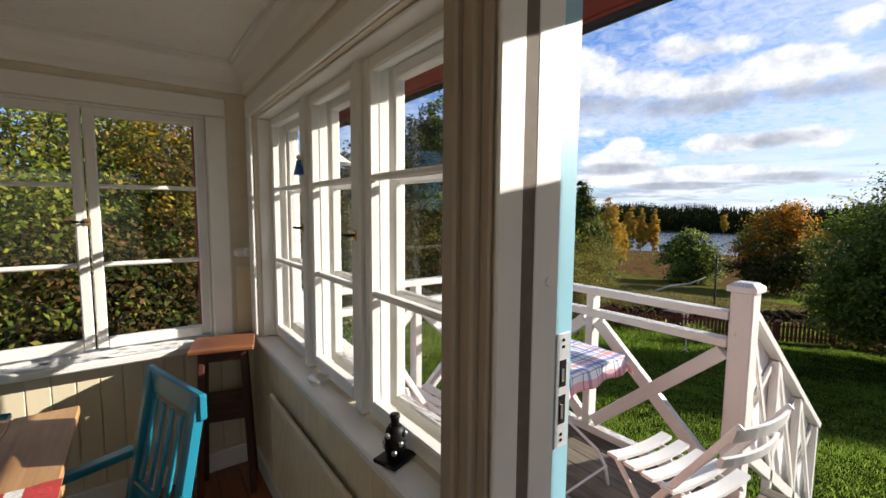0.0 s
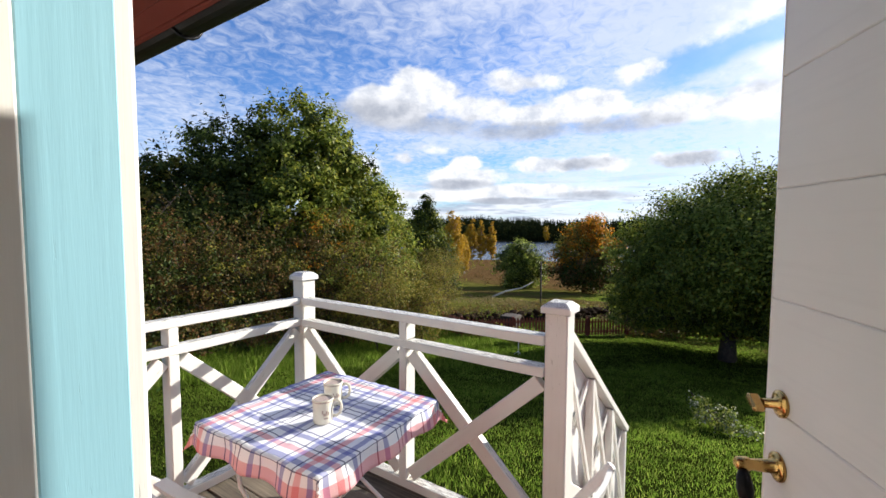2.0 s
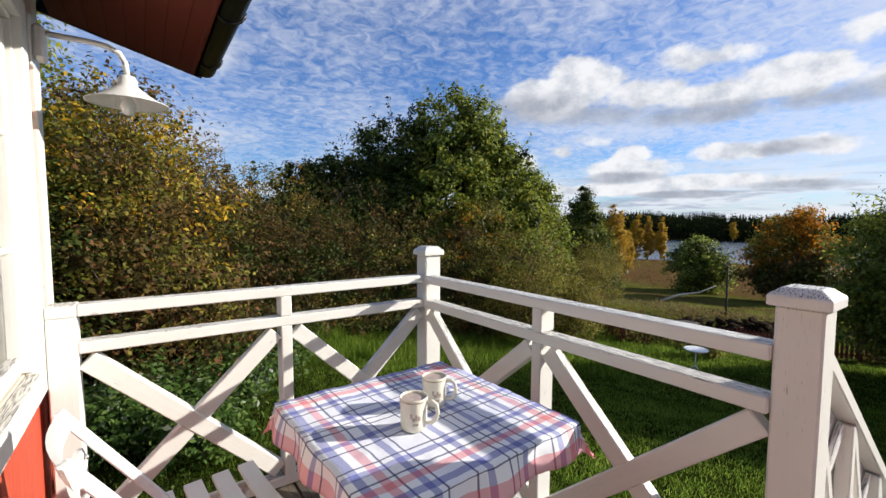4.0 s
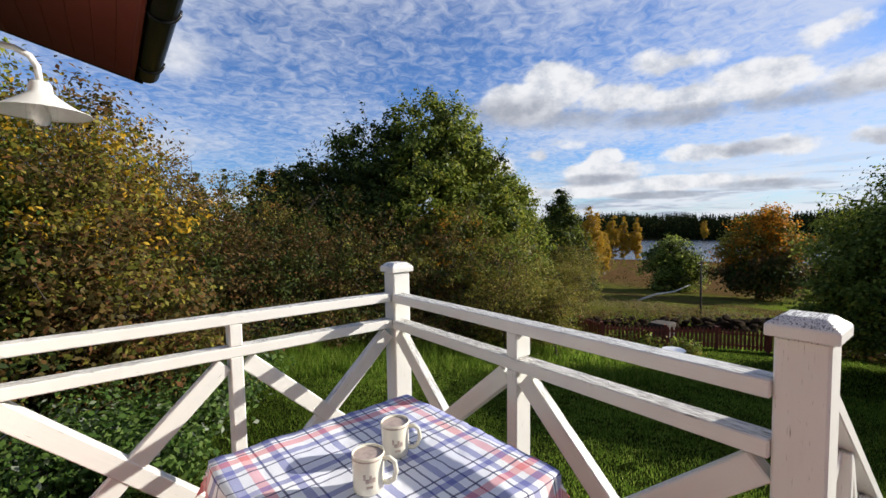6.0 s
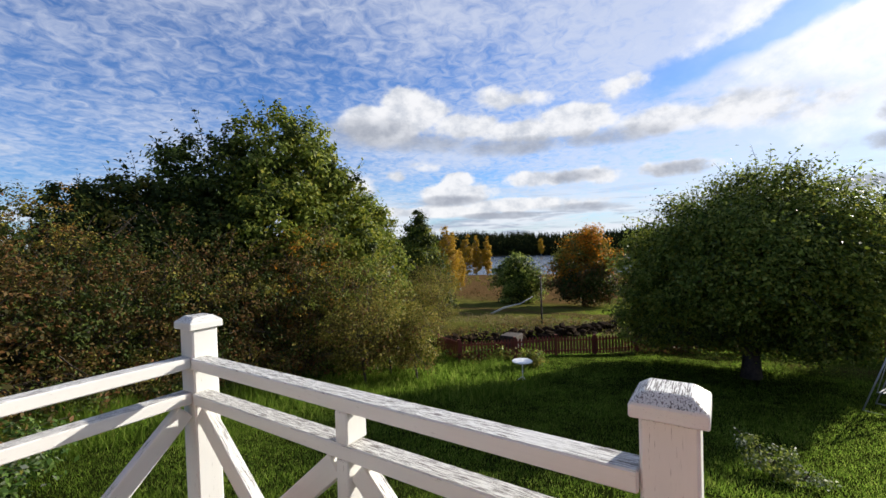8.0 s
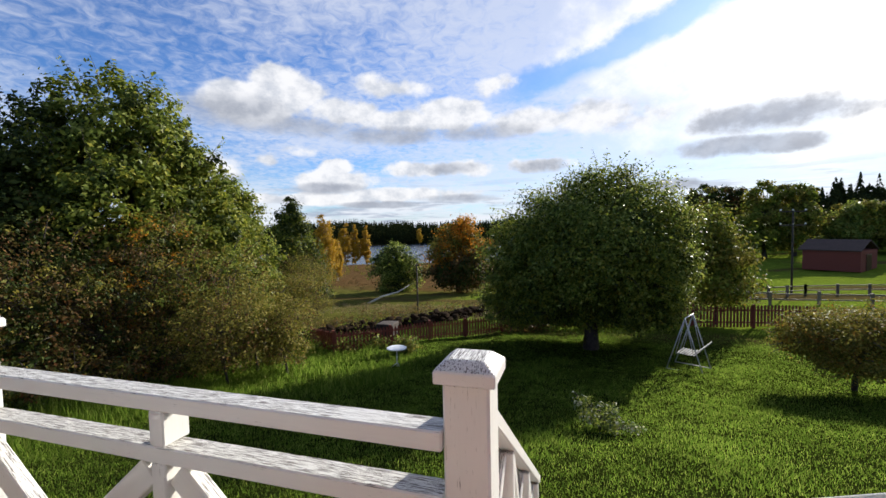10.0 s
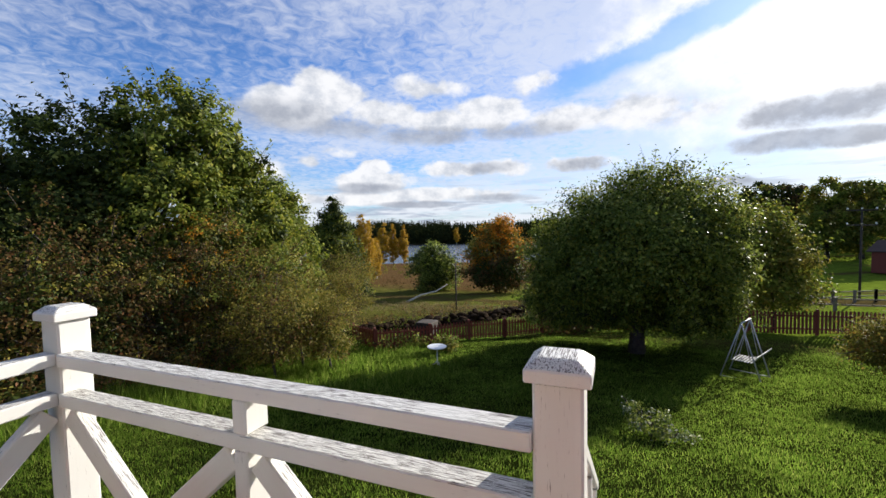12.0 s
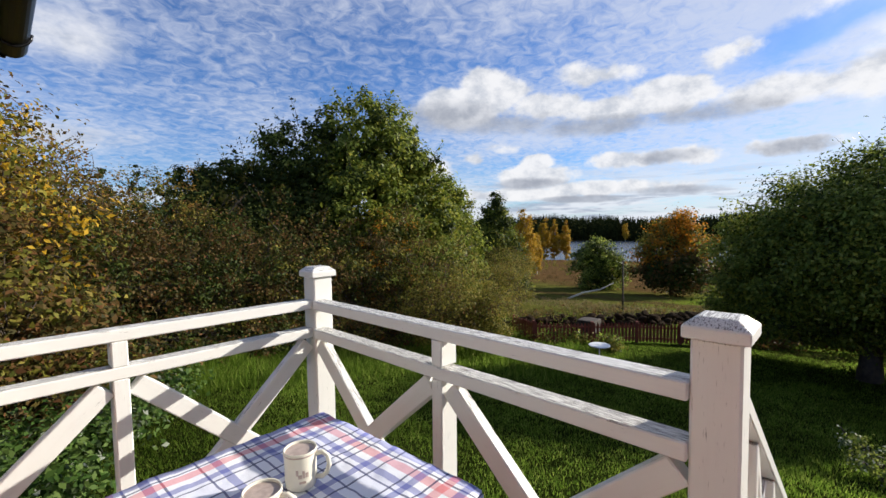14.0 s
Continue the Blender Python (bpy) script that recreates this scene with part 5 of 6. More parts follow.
for k, (az, d, el, w, h) in enumerate(((41, 11.5, -8.6, 1.0, 0.75), (37.5, 11.0, -10.2, 0.7, 0.55), (44.5, 10.5, -9.5, 0.9, 0.8), (36, 15.5, -6.0, 0.7, 0.5), (33.6, 22, -4.4, 1.0, 0.55), (35.5, 20, -3.8, 1.2, 0.9))):
    grow("shrub", bearing(az, d), [lobe(az, el, d, w, h), lobe(az + 2, el - 1, d, w * 0.7, h * 0.8), lobe(az, el - 3.5, d - 0.1, w * 0.9, 0.35)], 6500, 0.03, ((3, LEAF_OLIVE), (1, LEAF_BROWN)),
         "low olive garden shrub with thin twigs", "shrub", 0.03, seed=90 + k, group="low garden shrubs", per_clump=24, twigs=4, spread=0.24)
# trees seen through the end window
for k, (x, y, z, r, mats) in enumerate(((-1.9, 7.6, 1.2, 1.5, ((3, LEAF_GREEN), (1, LEAF_OLIVE))), (-0.6, 7.2, 0.5, 1.3, ((1, LEAF_DARK), (3, LEAF_BROWN))), (0.3, 8.6, 2.4, 1.3, ((0.8, LEAF_YELLOW), (2, LEAF_BROWN), (2, LEAF_OLIVE))),
                                        (-3.2, 8.2, 2.6, 1.6, ((2, LEAF_GREEN), (1, LEAF_OLIVE))), (-1.6, 9.4, 3.4, 1.6, ((3, LEAF_GREEN), (2, LEAF_OLIVE))), (0.9, 7.0, 0.4, 1.1, ((3, LEAF_BROWN), (1, LEAF_OLIVE))))):
    b = Vector((x, y, gz(x, y)))
    grow("tree", b, [((x, y, z), (r, r, r)), ((x + 0.5, y - 0.3, z - 1.2), (r, r, r * 0.9)), ((x - 0.6, y, z - 0.5), (r * 0.9, r * 0.9, r))], 11000, 0.045, mats,
         "leafy garden tree turning from green to yellow", trunk_r=0.08, seed=110 + k, group="trees behind the house", per_clump=45, twigs=4, spread=0.18)
# near plants
grow("bush", (11.4, -5.55, gz(11.4, -5.55)), [((11.6, -5.6, -0.86), (1.0, 1.1, 0.42)), ((11.7, -4.95, -1.05), (0.7, 0.7, 0.42)), ((11.5, -6.5, -0.82), (1.0, 1.0, 0.5)), ((11.4, -5.6, -1.35), (0.8, 0.9, 0.35))],
     34000, 0.026, [(4, LEAF_OLIVE), (1, LEAF_GOLD)], "rounded olive-yellow bush with fine twiggy leaves on the lawn", "bush", 0.05, seed=131, per_clump=40, twigs=14, spread=0.18)
grow("rose_bush", (7.5, -0.62, gz(7.5, -0.62)), [((7.5, -0.62, -1.36), (0.24, 0.28, 0.20)), ((7.3, -0.85, -1.46), (0.24, 0.28, 0.12)), ((7.65, -0.42, -1.28), (0.16, 0.16, 0.2))],
     1300, 0.022, [(1, LEAF_PALE), (2, LEAF_APPLE)], "small garden bush with pale shining leaves", "bush", 0.02, seed=132, per_clump=16, twigs=3, spread=0.24)
for k, (x, y, r) in enumerate(((0.9, 5.0, 0.5), (1.6, 5.6, 0.55), (0.4, 5.7, 0.6), (2.2, 6.2, 0.5), (1.0, 4.2, 0.42), (0.2, 4.7, 0.5))):
    grow("nettle_bush", (x, y, gz(x, y)), [((x, y, gz(x, y) + 0.3), (r, r, 0.28))], 1500, 0.035, [(3, LEAF_NETTLE), (0.4, LEAF_PALE)], "low patch of green nettle-like leaves", "plant", 0.012, seed=140 + k, group="low plants beside the deck", per_clump=20, spread=0.4)
for k, (az, d, w) in enumerate(((6.5, 16.2, 0.9), (4.0, 16.8, 0.7), (26, 13.6, 0.5), (30, 13.5, 0.8), (22, 12.6, 0.35), (26, 18.0, 1.3), (22, 19.0, 1.3), (18, 20.0, 1.3), (14, 21.5, 1.3), (31, 16.5, 1.0))):
    b = bearing(az, d)
    grow("brush_pile", b, [((b.x, b.y, b.z + 0.2), (w * 0.7, w, 0.22))], 900, 0.04, [(3, LEAF_BROWN), (1, LEAF_OLIVE)] if k < 2 or k > 4 else [(1, LEAF_APPLE), (2, LEAF_OLIVE)], "low heap of brown brushwood and weeds", "brush", 0.02, seed=150 + k, group="heaps of brush by the fence", per_clump=18, twigs=6, spread=0.4)


def far_woods(name, spots, hmin, hmax, label, mat, seed, round_top=0.0, fine=60):
    """Many far trees, each a cone or a round head of small ragged sprays, in one mesh."""
    rng = np.random.default_rng(seed)
    tris = []
    for x, y in spots:
        z = gz(x, y) - 0.5
        h = rng.uniform(hmin, hmax)
        if rng.uniform() < round_top:
            p = unit(rng.normal(size=(fine * 2, 3))) * rng.uniform(0.5, 1, (fine * 2, 1)) * np.array([h * 0.27, h * 0.27, h * 0.40]) + np.array([x, y, z + h * 0.52])
            q = leaf_quads(rng, p, h * 0.06).reshape(-1, 4, 3)
            tris.append(q[:, [0, 1, 2]].reshape(-1, 3))
            tris.append(q[:, [0, 2, 3]].reshape(-1, 3))
        else:
            f = rng.uniform(0.05, 1.0, fine) ** 0.8
            a = rng.uniform(0, 2 * np.pi, fine)
            r = h * rng.uniform(0.13, 0.18) * (1.03 - f) * rng.uniform(0.6, 1.1, fine)
            c = np.stack([x + r * np.cos(a), y + r * np.sin(a), z + h * f], 1)
            out = np.stack([np.cos(a), np.sin(a), np.full(fine, -0.5)], 1)
            side = np.stack([-np.sin(a), np.cos(a), np.zeros(fine)], 1)
            s = h * 0.055 * (1.3 - f)[:, None]
            tris.append(np.stack([c - side * s, c + side * s, c + out * s * 1.5], 1).reshape(-1, 3))
            tris.append(np.stack([c - side * s, c + side * s, c + np.array([0, 0, 1.0]) * s * 1.8], 1).reshape(-1, 3))
            tris.append(np.array([[x - h * 0.03, y, z], [x + h * 0.03, y, z], [x, y, z + h], [x, y - h * 0.03, z], [x, y + h * 0.03, z], [x, y, z + h]]))
    ob = place(name, np_mesh(name, np.concatenate(tris), 3), mat)
    return tagged(ob, label, "forest", kind="stuff")


rng = np.random.default_rng(5)


def spots(n, a0, a1, d0, d1):
    a, d = np.radians(rng.uniform(a0, a1, n)), rng.uniform(d0, d1, n)
    return list(zip(1.1 + d * np.cos(a), -0.2 + d * np.sin(a)))


far_woods("far_forest", spots(5200, -40, 52, 243, 320), 9.5, 13.5, "dark conifer forest on the far shore", LEAF_FAR, 1, 0.25, 20)
far_woods("side_forest", spots(260, -48, -11, 92, 150), 6, 11.5, "dark mixed forest beyond the pasture", LEAF_FAR, 2, 0.35, 90)
far_woods("shore_shrubs", spots(170, 8, 36, 60, 104), 0.5, 1.4, "olive reeds and shrubs along the near shore", LEAF_OLIVE, 6, 1.0, 40)
far_woods("hedge", spots(70, 9, 34, 36, 60), 0.5, 1.3, "low dark brush across the meadow", LEAF_BROWN, 7, 1.0, 30)
far_woods("shore_wood", spots(60, 2, 9, 105, 200), 6, 10, "dark trees by the lake shore", LEAF_FAR, 4, 0.5, 50)
for k, (az, d, top, w, mats) in enumerate(((-15.2, 80, 6.4, 3.6, ((3, LEAF_DARK), (1, LEAF_OLIVE))), (-18.2, 84, 5.8, 3.4, ((3, LEAF_DARK), (2, LEAF_BROWN))), (-21.2, 78, 6.0, 3.4, ((2, LEAF_GREEN), (1, LEAF_OLIVE))),
                                           (-23.7, 80, 5.4, 3.2, ((2, LEAF_OLIVE), (1, LEAF_GREEN))), (-28.2, 82, 3.2, 3.4, ((2, LEAF_APPLE), (1, LEAF_OLIVE))), (-31.2, 84, 3.0, 3.4, ((2, LEAF_GREEN), (1, LEAF_OLIVE))))):
    b = bearing(az, d)
    h = bearing(az, d, top).z - b.z
    grow("tree", b, [((b.x, b.y, b.z + h * 0.78), (w * 0.7, w * 0.7, h * 0.2)), ((b.x, b.y, b.z + h * 0.5), (w, w, h * 0.25)), ((b.x, b.y + 1.2, b.z + h * 0.28), (w * 0.9, w * 0.9, h * 0.2))],
         13000, 0.21, mats, "tall deciduous tree at the forest edge in autumn colours", trunk_r=0.3, seed=170 + k, group="trees at the forest edge", spread=0.18)


def blades(name, n, box, h, w, mat, label, seed, keep=None, clump=0.0):
    rng = np.random.default_rng(seed)
    tuft = rng.uniform(size=(n // 12, 3)) * np.array([box[1] - box[0], box[3] - box[2], 1]) + np.array([box[0], box[2], 0])
    pick = rng.integers(0, len(tuft), n)
    x, y = (tuft[pick, :2] + rng.normal(size=(n, 2)) * 0.075).T
    rise = 0.7 + 0.7 * tuft[pick, 2] ** 3
    if keep is not None:
        m = keep(x, y, rng)
        x, y, rise = x[m], y[m], rise[m]
    n = len(x)
    z = ground_z(x, y)
    a = rng.uniform(0, 2 * np.pi, n)
    hh = h * rise * rng.uniform(0.5, 1.3, n) * (1 + clump * np.clip(np.sin(x * 2.1 + np.sin(y * 1.7)) + np.sin(y * 2.6 + x), 0, 2))
    lean = rng.normal(size=(n, 2)) * hh[:, None] * 0.32
    p = np.stack([x, y, z - 0.01], 1)
    s = np.stack([np.cos(a) * w, np.sin(a) * w, np.zeros(n)], 1)
    tip = p + np.stack([lean[:, 0], lean[:, 1], hh], 1)
    v = np.stack([p - s, p + s, tip], 1).reshape(-1, 3)
    return tagged(place(name, np_mesh(name, v, 3), mat), label, "grass", kind="stuff")


def near_lawn(x, y, rng):
    d = np.hypot(x - 1, y)
    return (rng.uniform(size=len(x)) < np.clip(9.0 / np.maximum(d, 3), 0.2, 1) ** 1.3) & ~((x < 2.3) & (y < 1.95)) & ~((x < 3.9) & (y < 0.1) & (y > -1.25))


blades("lawn_grass", 900000, (0.3, 19.0, -9.5, 9.5), 0.046, 0.0062, GRASS, "short green lawn grass", 7, near_lawn, 0.35)
blades("weeds", 26000, (5.0, 12.5, 3.6, 8.0), 0.15, 0.010, GRASS, "tufty weeds at the rough edge of the lawn", 10, lambda x, y, r: r.uniform(size=len(x)) < np.clip((0.62 * x + 0.9 * y - 8.6) / 2.2, 0, 1), 0.6)
blades("rough_grass", 40000, (2.0, 15.0, 6.5, 12.5), 0.20, 0.008, GRASS, "longer rough grass under the shrubs", 8, None, 0.5)
blades("dry_grass", 15000, (16.5, 24.0, -3.0, 15.0), 0.20, 0.012, STRAW, "dry tan meadow grass", 9, lambda x, y, r: (x - 17.5) > (0.25 * np.abs(y - 4) + r.uniform(0, 3, len(x))) * 1.0, 0.4)

# ---- deck furniture ----
def folding_table(m):
    t = thing("folding_table", m, "white folding garden table with thin metal legs under a checked cloth", "table")
    P = lambda *c: m @ Vector(c)
    part("tabletop", box_bm(0.66, 0.66, 0.022, 0.004), WHITE, t, "", m @ pose(0, 0, 0.706))
    for sx in (-0.24, 0.24):
        s = 0.02 if sx > 0 else -0.02
        tube("leg", [P(sx, 0.27, 0.69), P(sx, 0.22, 0.45), P(sx, 0.02, 0.30), P(sx, -0.26, 0.17), P(sx, -0.31, 0.10), P(sx, -0.33, 0.0)], 0.009, WHITE_METAL, t)
        tube("leg", [P(sx - s, -0.27, 0.69), P(sx - s, -0.08, 0.42), P(sx - s, 0.18, 0.12), P(sx - s, 0.28, 0.0)], 0.008, WHITE_METAL, t)
    tube("stretcher", [P(-0.25, -0.31, 0.10), P(0.25, -0.31, 0.10)], 0.006, WHITE_METAL, t)
    tube("stretcher", [P(-0.23, 0.18, 0.12), P(0.23, 0.18, 0.12)], 0.006, WHITE_METAL, t)
    tube("stretcher", [P(-0.24, -0.20, 0.59), P(0.24, 0.23, 0.46)], 0.004, WHITE_METAL, t)
    return t


TABLE = pose(1.292, 0.70, 0.0, 0, 0, 2.5)
folding_table(TABLE)


def tablecloth(m):
    """A square cloth that lies on the table and hangs over its edge in soft folds, longest at the corners."""
    half, top, n = 0.40, 0.335, 64
    bm = bmesh.new()
    uvl = bm.loops.layers.uv.new("UVMap")
    grid = {}
    rng = random.Random(3)
    for i in range(n + 1):
        for j in range(n + 1):
            u, v = -half - 0.03 + (2 * half + 0.06) * i / n, -half - 0.03 + (2 * half + 0.06) * j / n
            ox, oy = max(0, abs(u) - top), max(0, abs(v) - top)
            x, y = math.copysign(min(abs(u), top), u), math.copysign(min(abs(v), top), v)
            d = math.hypot(ox, oy)
            both = min(ox, oy) / max(1e-6, max(ox, oy))
            z = 0.7225 + 0.0045 * noise.noise(Vector((u * 9, v * 9, 1.0))) + 0.0032 * noise.noise(Vector((u * 31, v * 31, 4.0)))
            if d > 0:
                flare = 0.012 + 0.16 * d + 0.22 * d * both
                fold = 0.012 * math.sin(26 * (u if oy > ox else v) + 1.3) * min(1, d / 0.05)
                x += math.copysign(flare * ox / d + (fold if ox >= oy else 0), u) if ox > 0 else 0
                y += math.copysign(flare * oy / d + (fold if oy > ox else 0), v) if oy > 0 else 0
                z -= max(0, d - 0.006) * (0.97 - 0.10 * both)
            grid[i, j] = (bm.verts.new((x, y, z)), u, v)
    for i in range(n):
        for j in range(n):
            q = [grid[i, j], grid[i + 1, j], grid[i + 1, j + 1], grid[i, j + 1]]
            f = bm.faces.new([a[0] for a in q])
            f.smooth = True
            for lp, a in zip(f.loops, q):
                lp[uvl].uv = (a[1], a[2])
    ob = part("tablecloth", bm, CLOTH, None, "", m)
    sol = ob.modifiers.new("thickness", "SOLIDIFY")
    sol.thickness = 0.0015
    return tagged(ob, "white tablecloth checked in blue and red on the garden table", "tablecloth")


tablecloth(TABLE)


def mug(x, y, turn):
    z = 0.7265
    m = pose(x, y, z, 0, 0, turn)
    t = thing("mug", m, "cream stoneware mug with a faded print", "mug", "mugs on the garden table")
    prof = [(0.034, 0.0), (0.037, 0.004), (0.0385, 0.02), (0.039, 0.06), (0.0405, 0.092), (0.0395, 0.095), (0.0365, 0.092), (0.0355, 0.03), (0.030, 0.012)]
    part("cup", lathe_bm(prof, 36, m), CERAMIC, t)
    part("rim_line", lathe_bm([(0.0402, 0.0845), (0.0409, 0.0853), (0.0411, 0.0875), (0.0404, 0.0885)], 36, m), CERAMIC_MARK, t, "thin red-brown line")
    pts = [(0.037, 0, 0.078), (0.055, 0, 0.083), (0.068, 0, 0.074), (0.072, 0, 0.052), (0.066, 0, 0.03), (0.053, 0, 0.02), (0.037, 0, 0.02)]
    part("handle", tube_bm([m @ Vector(p) for p in pts], 0.006, 10), CERAMIC, t)
    for k, (a, zz, w, h) in enumerate(((-62, 0.045, 0.006, 0.018), (-74, 0.04, 0.009, 0.010), (-50, 0.042, 0.007, 0.012), (-84, 0.05, 0.006, 0.014), (-66, 0.025, 0.016, 0.006))):
        part("print_mark", box_bm(w, 0.0012, h, 0.0004), CERAMIC_MARK, t, "faded flower print", m @ pose(0, 0, 0, 0, 0, a) @ pose(0.0395, 0, zz, 0, 0, 90))
    return t


mug(1.222, 0.622, -48)
mug(1.360, 0.720, -46)


def folding_chair(m, label):
    """A slatted folding chair; local +y is its front, the seat centre above the origin."""
    t = thing("folding_chair", m, label, "chair", "folding garden chairs")
    P = lambda *c: m @ Vector(c)
    w = 0.162
    for k in range(5):
        y = 0.165 - 0.083 * k
        bm = bmesh.new()
        nseg = 8
        rows = []
        for i in range(nseg + 1):
            x = -0.185 + 0.37 * i / nseg
            dip = -0.016 * (1 - (x / 0.185) ** 2)
            rows.append([bm.verts.new((x, yy, 0.452 + dip + zz)) for yy, zz in ((y - 0.026, 0), (y + 0.026, 0), (y + 0.026, 0.015), (y - 0.026, 0.015))])
        for a, b in zip(rows, rows[1:]):
            for q in range(4):
                bm.faces.new((a[q], a[(q + 1) % 4], b[(q + 1) % 4], b[q]))
        bm.faces.new(rows[0][::-1])
        bm.faces.new(rows[-1])
        bmesh.ops.recalc_face_normals(bm, faces=bm.faces)
        part("seat_slat", bm, CHAIR_WHITE, t, "", m)
    for z, yb, h in ((0.775, -0.305, 0.050), (0.665, -0.275, 0.040)):
        bm = bmesh.new()
        rows = []
        for i in range(9):
            x = -0.185 + 0.37 * i / 8
            dy = -0.028 * (1 - (x / 0.185) ** 2)
            lean = 0.27
            rows.append([bm.verts.new((x, yb + dy + c * 0.014 - s * h / 2 * lean, z + s * h / 2)) for s, c in ((-1, 0), (-1, 1), (1, 1), (1, 0))])
        for a, b in zip(rows, rows[1:]):
            for q in range(4):
                bm.faces.new((a[q], a[(q + 1) % 4], b[(q + 1) % 4], b[q]))
        bm.faces.new(rows[0][::-1])
        bm.faces.new(rows[-1])
        bmesh.ops.recalc_face_normals(bm, faces=bm.faces)
        part("back_slat", bm, CHAIR_WHITE, t, "", m)
    for s in (-1, 1):
        x = s * w
        bar("back_leg", P(x, -0.315, 0.81), P(x, 0.22, 0.0), 0.014, 0.028, WHITE_METAL, t, up=m.to_3x3() @ Vector((0, 1, 0.6)))
        bar("front_leg", P(x - s * 0.018, 0.18, 0.437), P(x - s * 0.018, -0.22, 0.0), 0.014, 0.026, WHITE_METAL, t, up=m.to_3x3() @ Vector((0, 1, -0.6)))
        bar("seat_bearer", P(x - s * 0.036, -0.20, 0.430), P(x - s * 0.036, 0.19, 0.430), 0.014, 0.022, WHITE_METAL, t)
        for z, yb in ((0.775, -0.29), (0.665, -0.262)):
            part("bolt", lathe_bm([(0.007, 0), (0.007, 0.004), (0.004, 0.006)], 10, m @ pose(x, yb + 0.0, z, -90, 0, 0)), STEEL, t)
    tube("stretcher", [P(-w, 0.15, 0.105), P(w, 0.15, 0.105)], 0.006, WHITE_METAL, t)
    tube("stretcher", [P(-w + 0.018, -0.15, 0.077), P(w - 0.018, -0.15, 0.077)], 0.006, WHITE_METAL, t)
    return t


folding_chair(pose(1.275, -0.085, 0.0, 0, 0, -8), "white slatted folding garden chair facing the checked table")
folding_chair(pose(0.73, 0.98, 0.0, 0, 0, -82), "white slatted folding garden chair with its back to the house")

# grey woolly footrest by the table
bm = bmesh.new()
bmesh.ops.create_icosphere(bm, subdivisions=4, radius=1.0)
for v in bm.verts:
    r = 1 + 0.10 * noise.noise(v.co * 3) + 0.06 * noise.noise(v.co * 14)
    v.co = Vector((v.co.x * 0.14 * r, v.co.y * 0.12 * r, max(-0.06, v.co.z * 0.075 * r)))
wool = part("pouffe", bm, FUR, None, "", pose(1.06, 0.36, 0.062))
tagged(smooth(wool), "grey woolly cushion lying on the deck planks", "cushion")

# ---- room furniture ----
def armchair(m, label):
    """A turquoise slat-back wooden armchair; local +y is its front."""
    t = thing("armchair", m, label, "chair", "turquoise room chairs")
    up = m.to_3x3()

    def stick(name, p, q, w, h, z=(0, 0, 1)):
        return bar(name, m @ Vector(p), m @ Vector(q), w, h, TURQUOISE, t, up=up @ Vector(z), bevel=0.005)

    part("seat", box_bm(0.44, 0.42, 0.03, 0.01), TURQUOISE, t, "", m @ pose(0, 0.02, 0.44))
    for s in (-1, 1):
        stick("back_post", (s * 0.18, -0.205, 0.0), (s * 0.18, -0.205, 0.44), 0.04, 0.04, (0, 1, 0))
        stick("back_post", (s * 0.18, -0.205, 0.44), (s * 0.18, -0.30, 0.93), 0.04, 0.036, (0, 1, 0))
        stick("front_leg", (s * 0.205, 0.20, 0.0), (s * 0.205, 0.20, 0.425), 0.04, 0.04, (0, 1, 0))
        stick("arm_post", (s * 0.215, 0.19, 0.455), (s * 0.215, 0.19, 0.60), 0.035, 0.035, (0, 1, 0))
        stick("arm_rest", (s * 0.225, -0.235, 0.63), (s * 0.225, 0.23, 0.615), 0.05, 0.026)
        stick("side_stretcher", (s * 0.205, -0.18, 0.2), (s * 0.205, 0.18, 0.2), 0.02, 0.03)
    stick("top_rail", (-0.21, -0.298, 0.895), (0.21, -0.298, 0.895), 0.026, 0.085)
    stick("lower_rail", (-0.185, -0.222, 0.53), (0.185, -0.222, 0.53), 0.022, 0.045)
    for k in range(5):
        x = -0.14 + 0.07 * k
        stick("back_slat", (x, -0.228, 0.555), (x, -0.289, 0.835), 0.03, 0.013, (0, 1, 0.2))
    stick("front_rail", (-0.185, 0.20, 0.40), (0.185, 0.20, 0.40), 0.022, 0.05)
    return t


armchair(pose(-0.705, 0.70, 0, 0, 0, 107), "turquoise painted wooden armchair with a slatted back at the pine table")
armchair(pose(-1.22, 1.38, 0, 0, 0, 178), "turquoise painted wooden armchair by the end window")

rt = thing("dining_table", pose(-1.15, 0.65, 0), "pine dining table with a knotty varnished top", "table")
for k in range(5):
    block("top_board", (-1.64 + 0.187 * k, 0.10, 0.72), (-1.64 + 0.187 * k + 0.1855, 1.23, 0.75), PINE, rt)
for x in (-1.57, -0.79):
    for y in (0.17, 1.15):
        block("leg", (x - 0.03, y - 0.03, 0), (x + 0.03, y + 0.03, 0.72), PINE, rt)
block("apron", (-1.54, 1.125, 0.63), (-0.82, 1.155, 0.72), PINE, rt)
block("apron", (-1.54, 0.165, 0.63), (-0.82, 0.195, 0.72), PINE, rt)
bm = bmesh.new()
n = 24
vs = [[bm.verts.new((-1.63 + 0.93 * i / n, 0.12 + 0.55 * j / n, 0.7525 + 0.006 * abs(noise.noise(Vector((i * 0.5, j * 0.5, 2)))))) for j in range(n + 1)] for i in range(n + 1)]
for i in range(n):
    for j in range(n):
        f = bm.faces.new((vs[i][j], vs[i + 1][j], vs[i + 1][j + 1], vs[i][j + 1]))
        f.smooth = True
        f.material_index = 1 if (j > n - 3 and i % 2 == 0) or i > n - 3 else 0
runner = part("table_runner", bm, LACE, None)
runner.data.materials.append(RED_CLOTH)
tagged(runner, "white table runner with a red border on the pine table", "tablecloth")

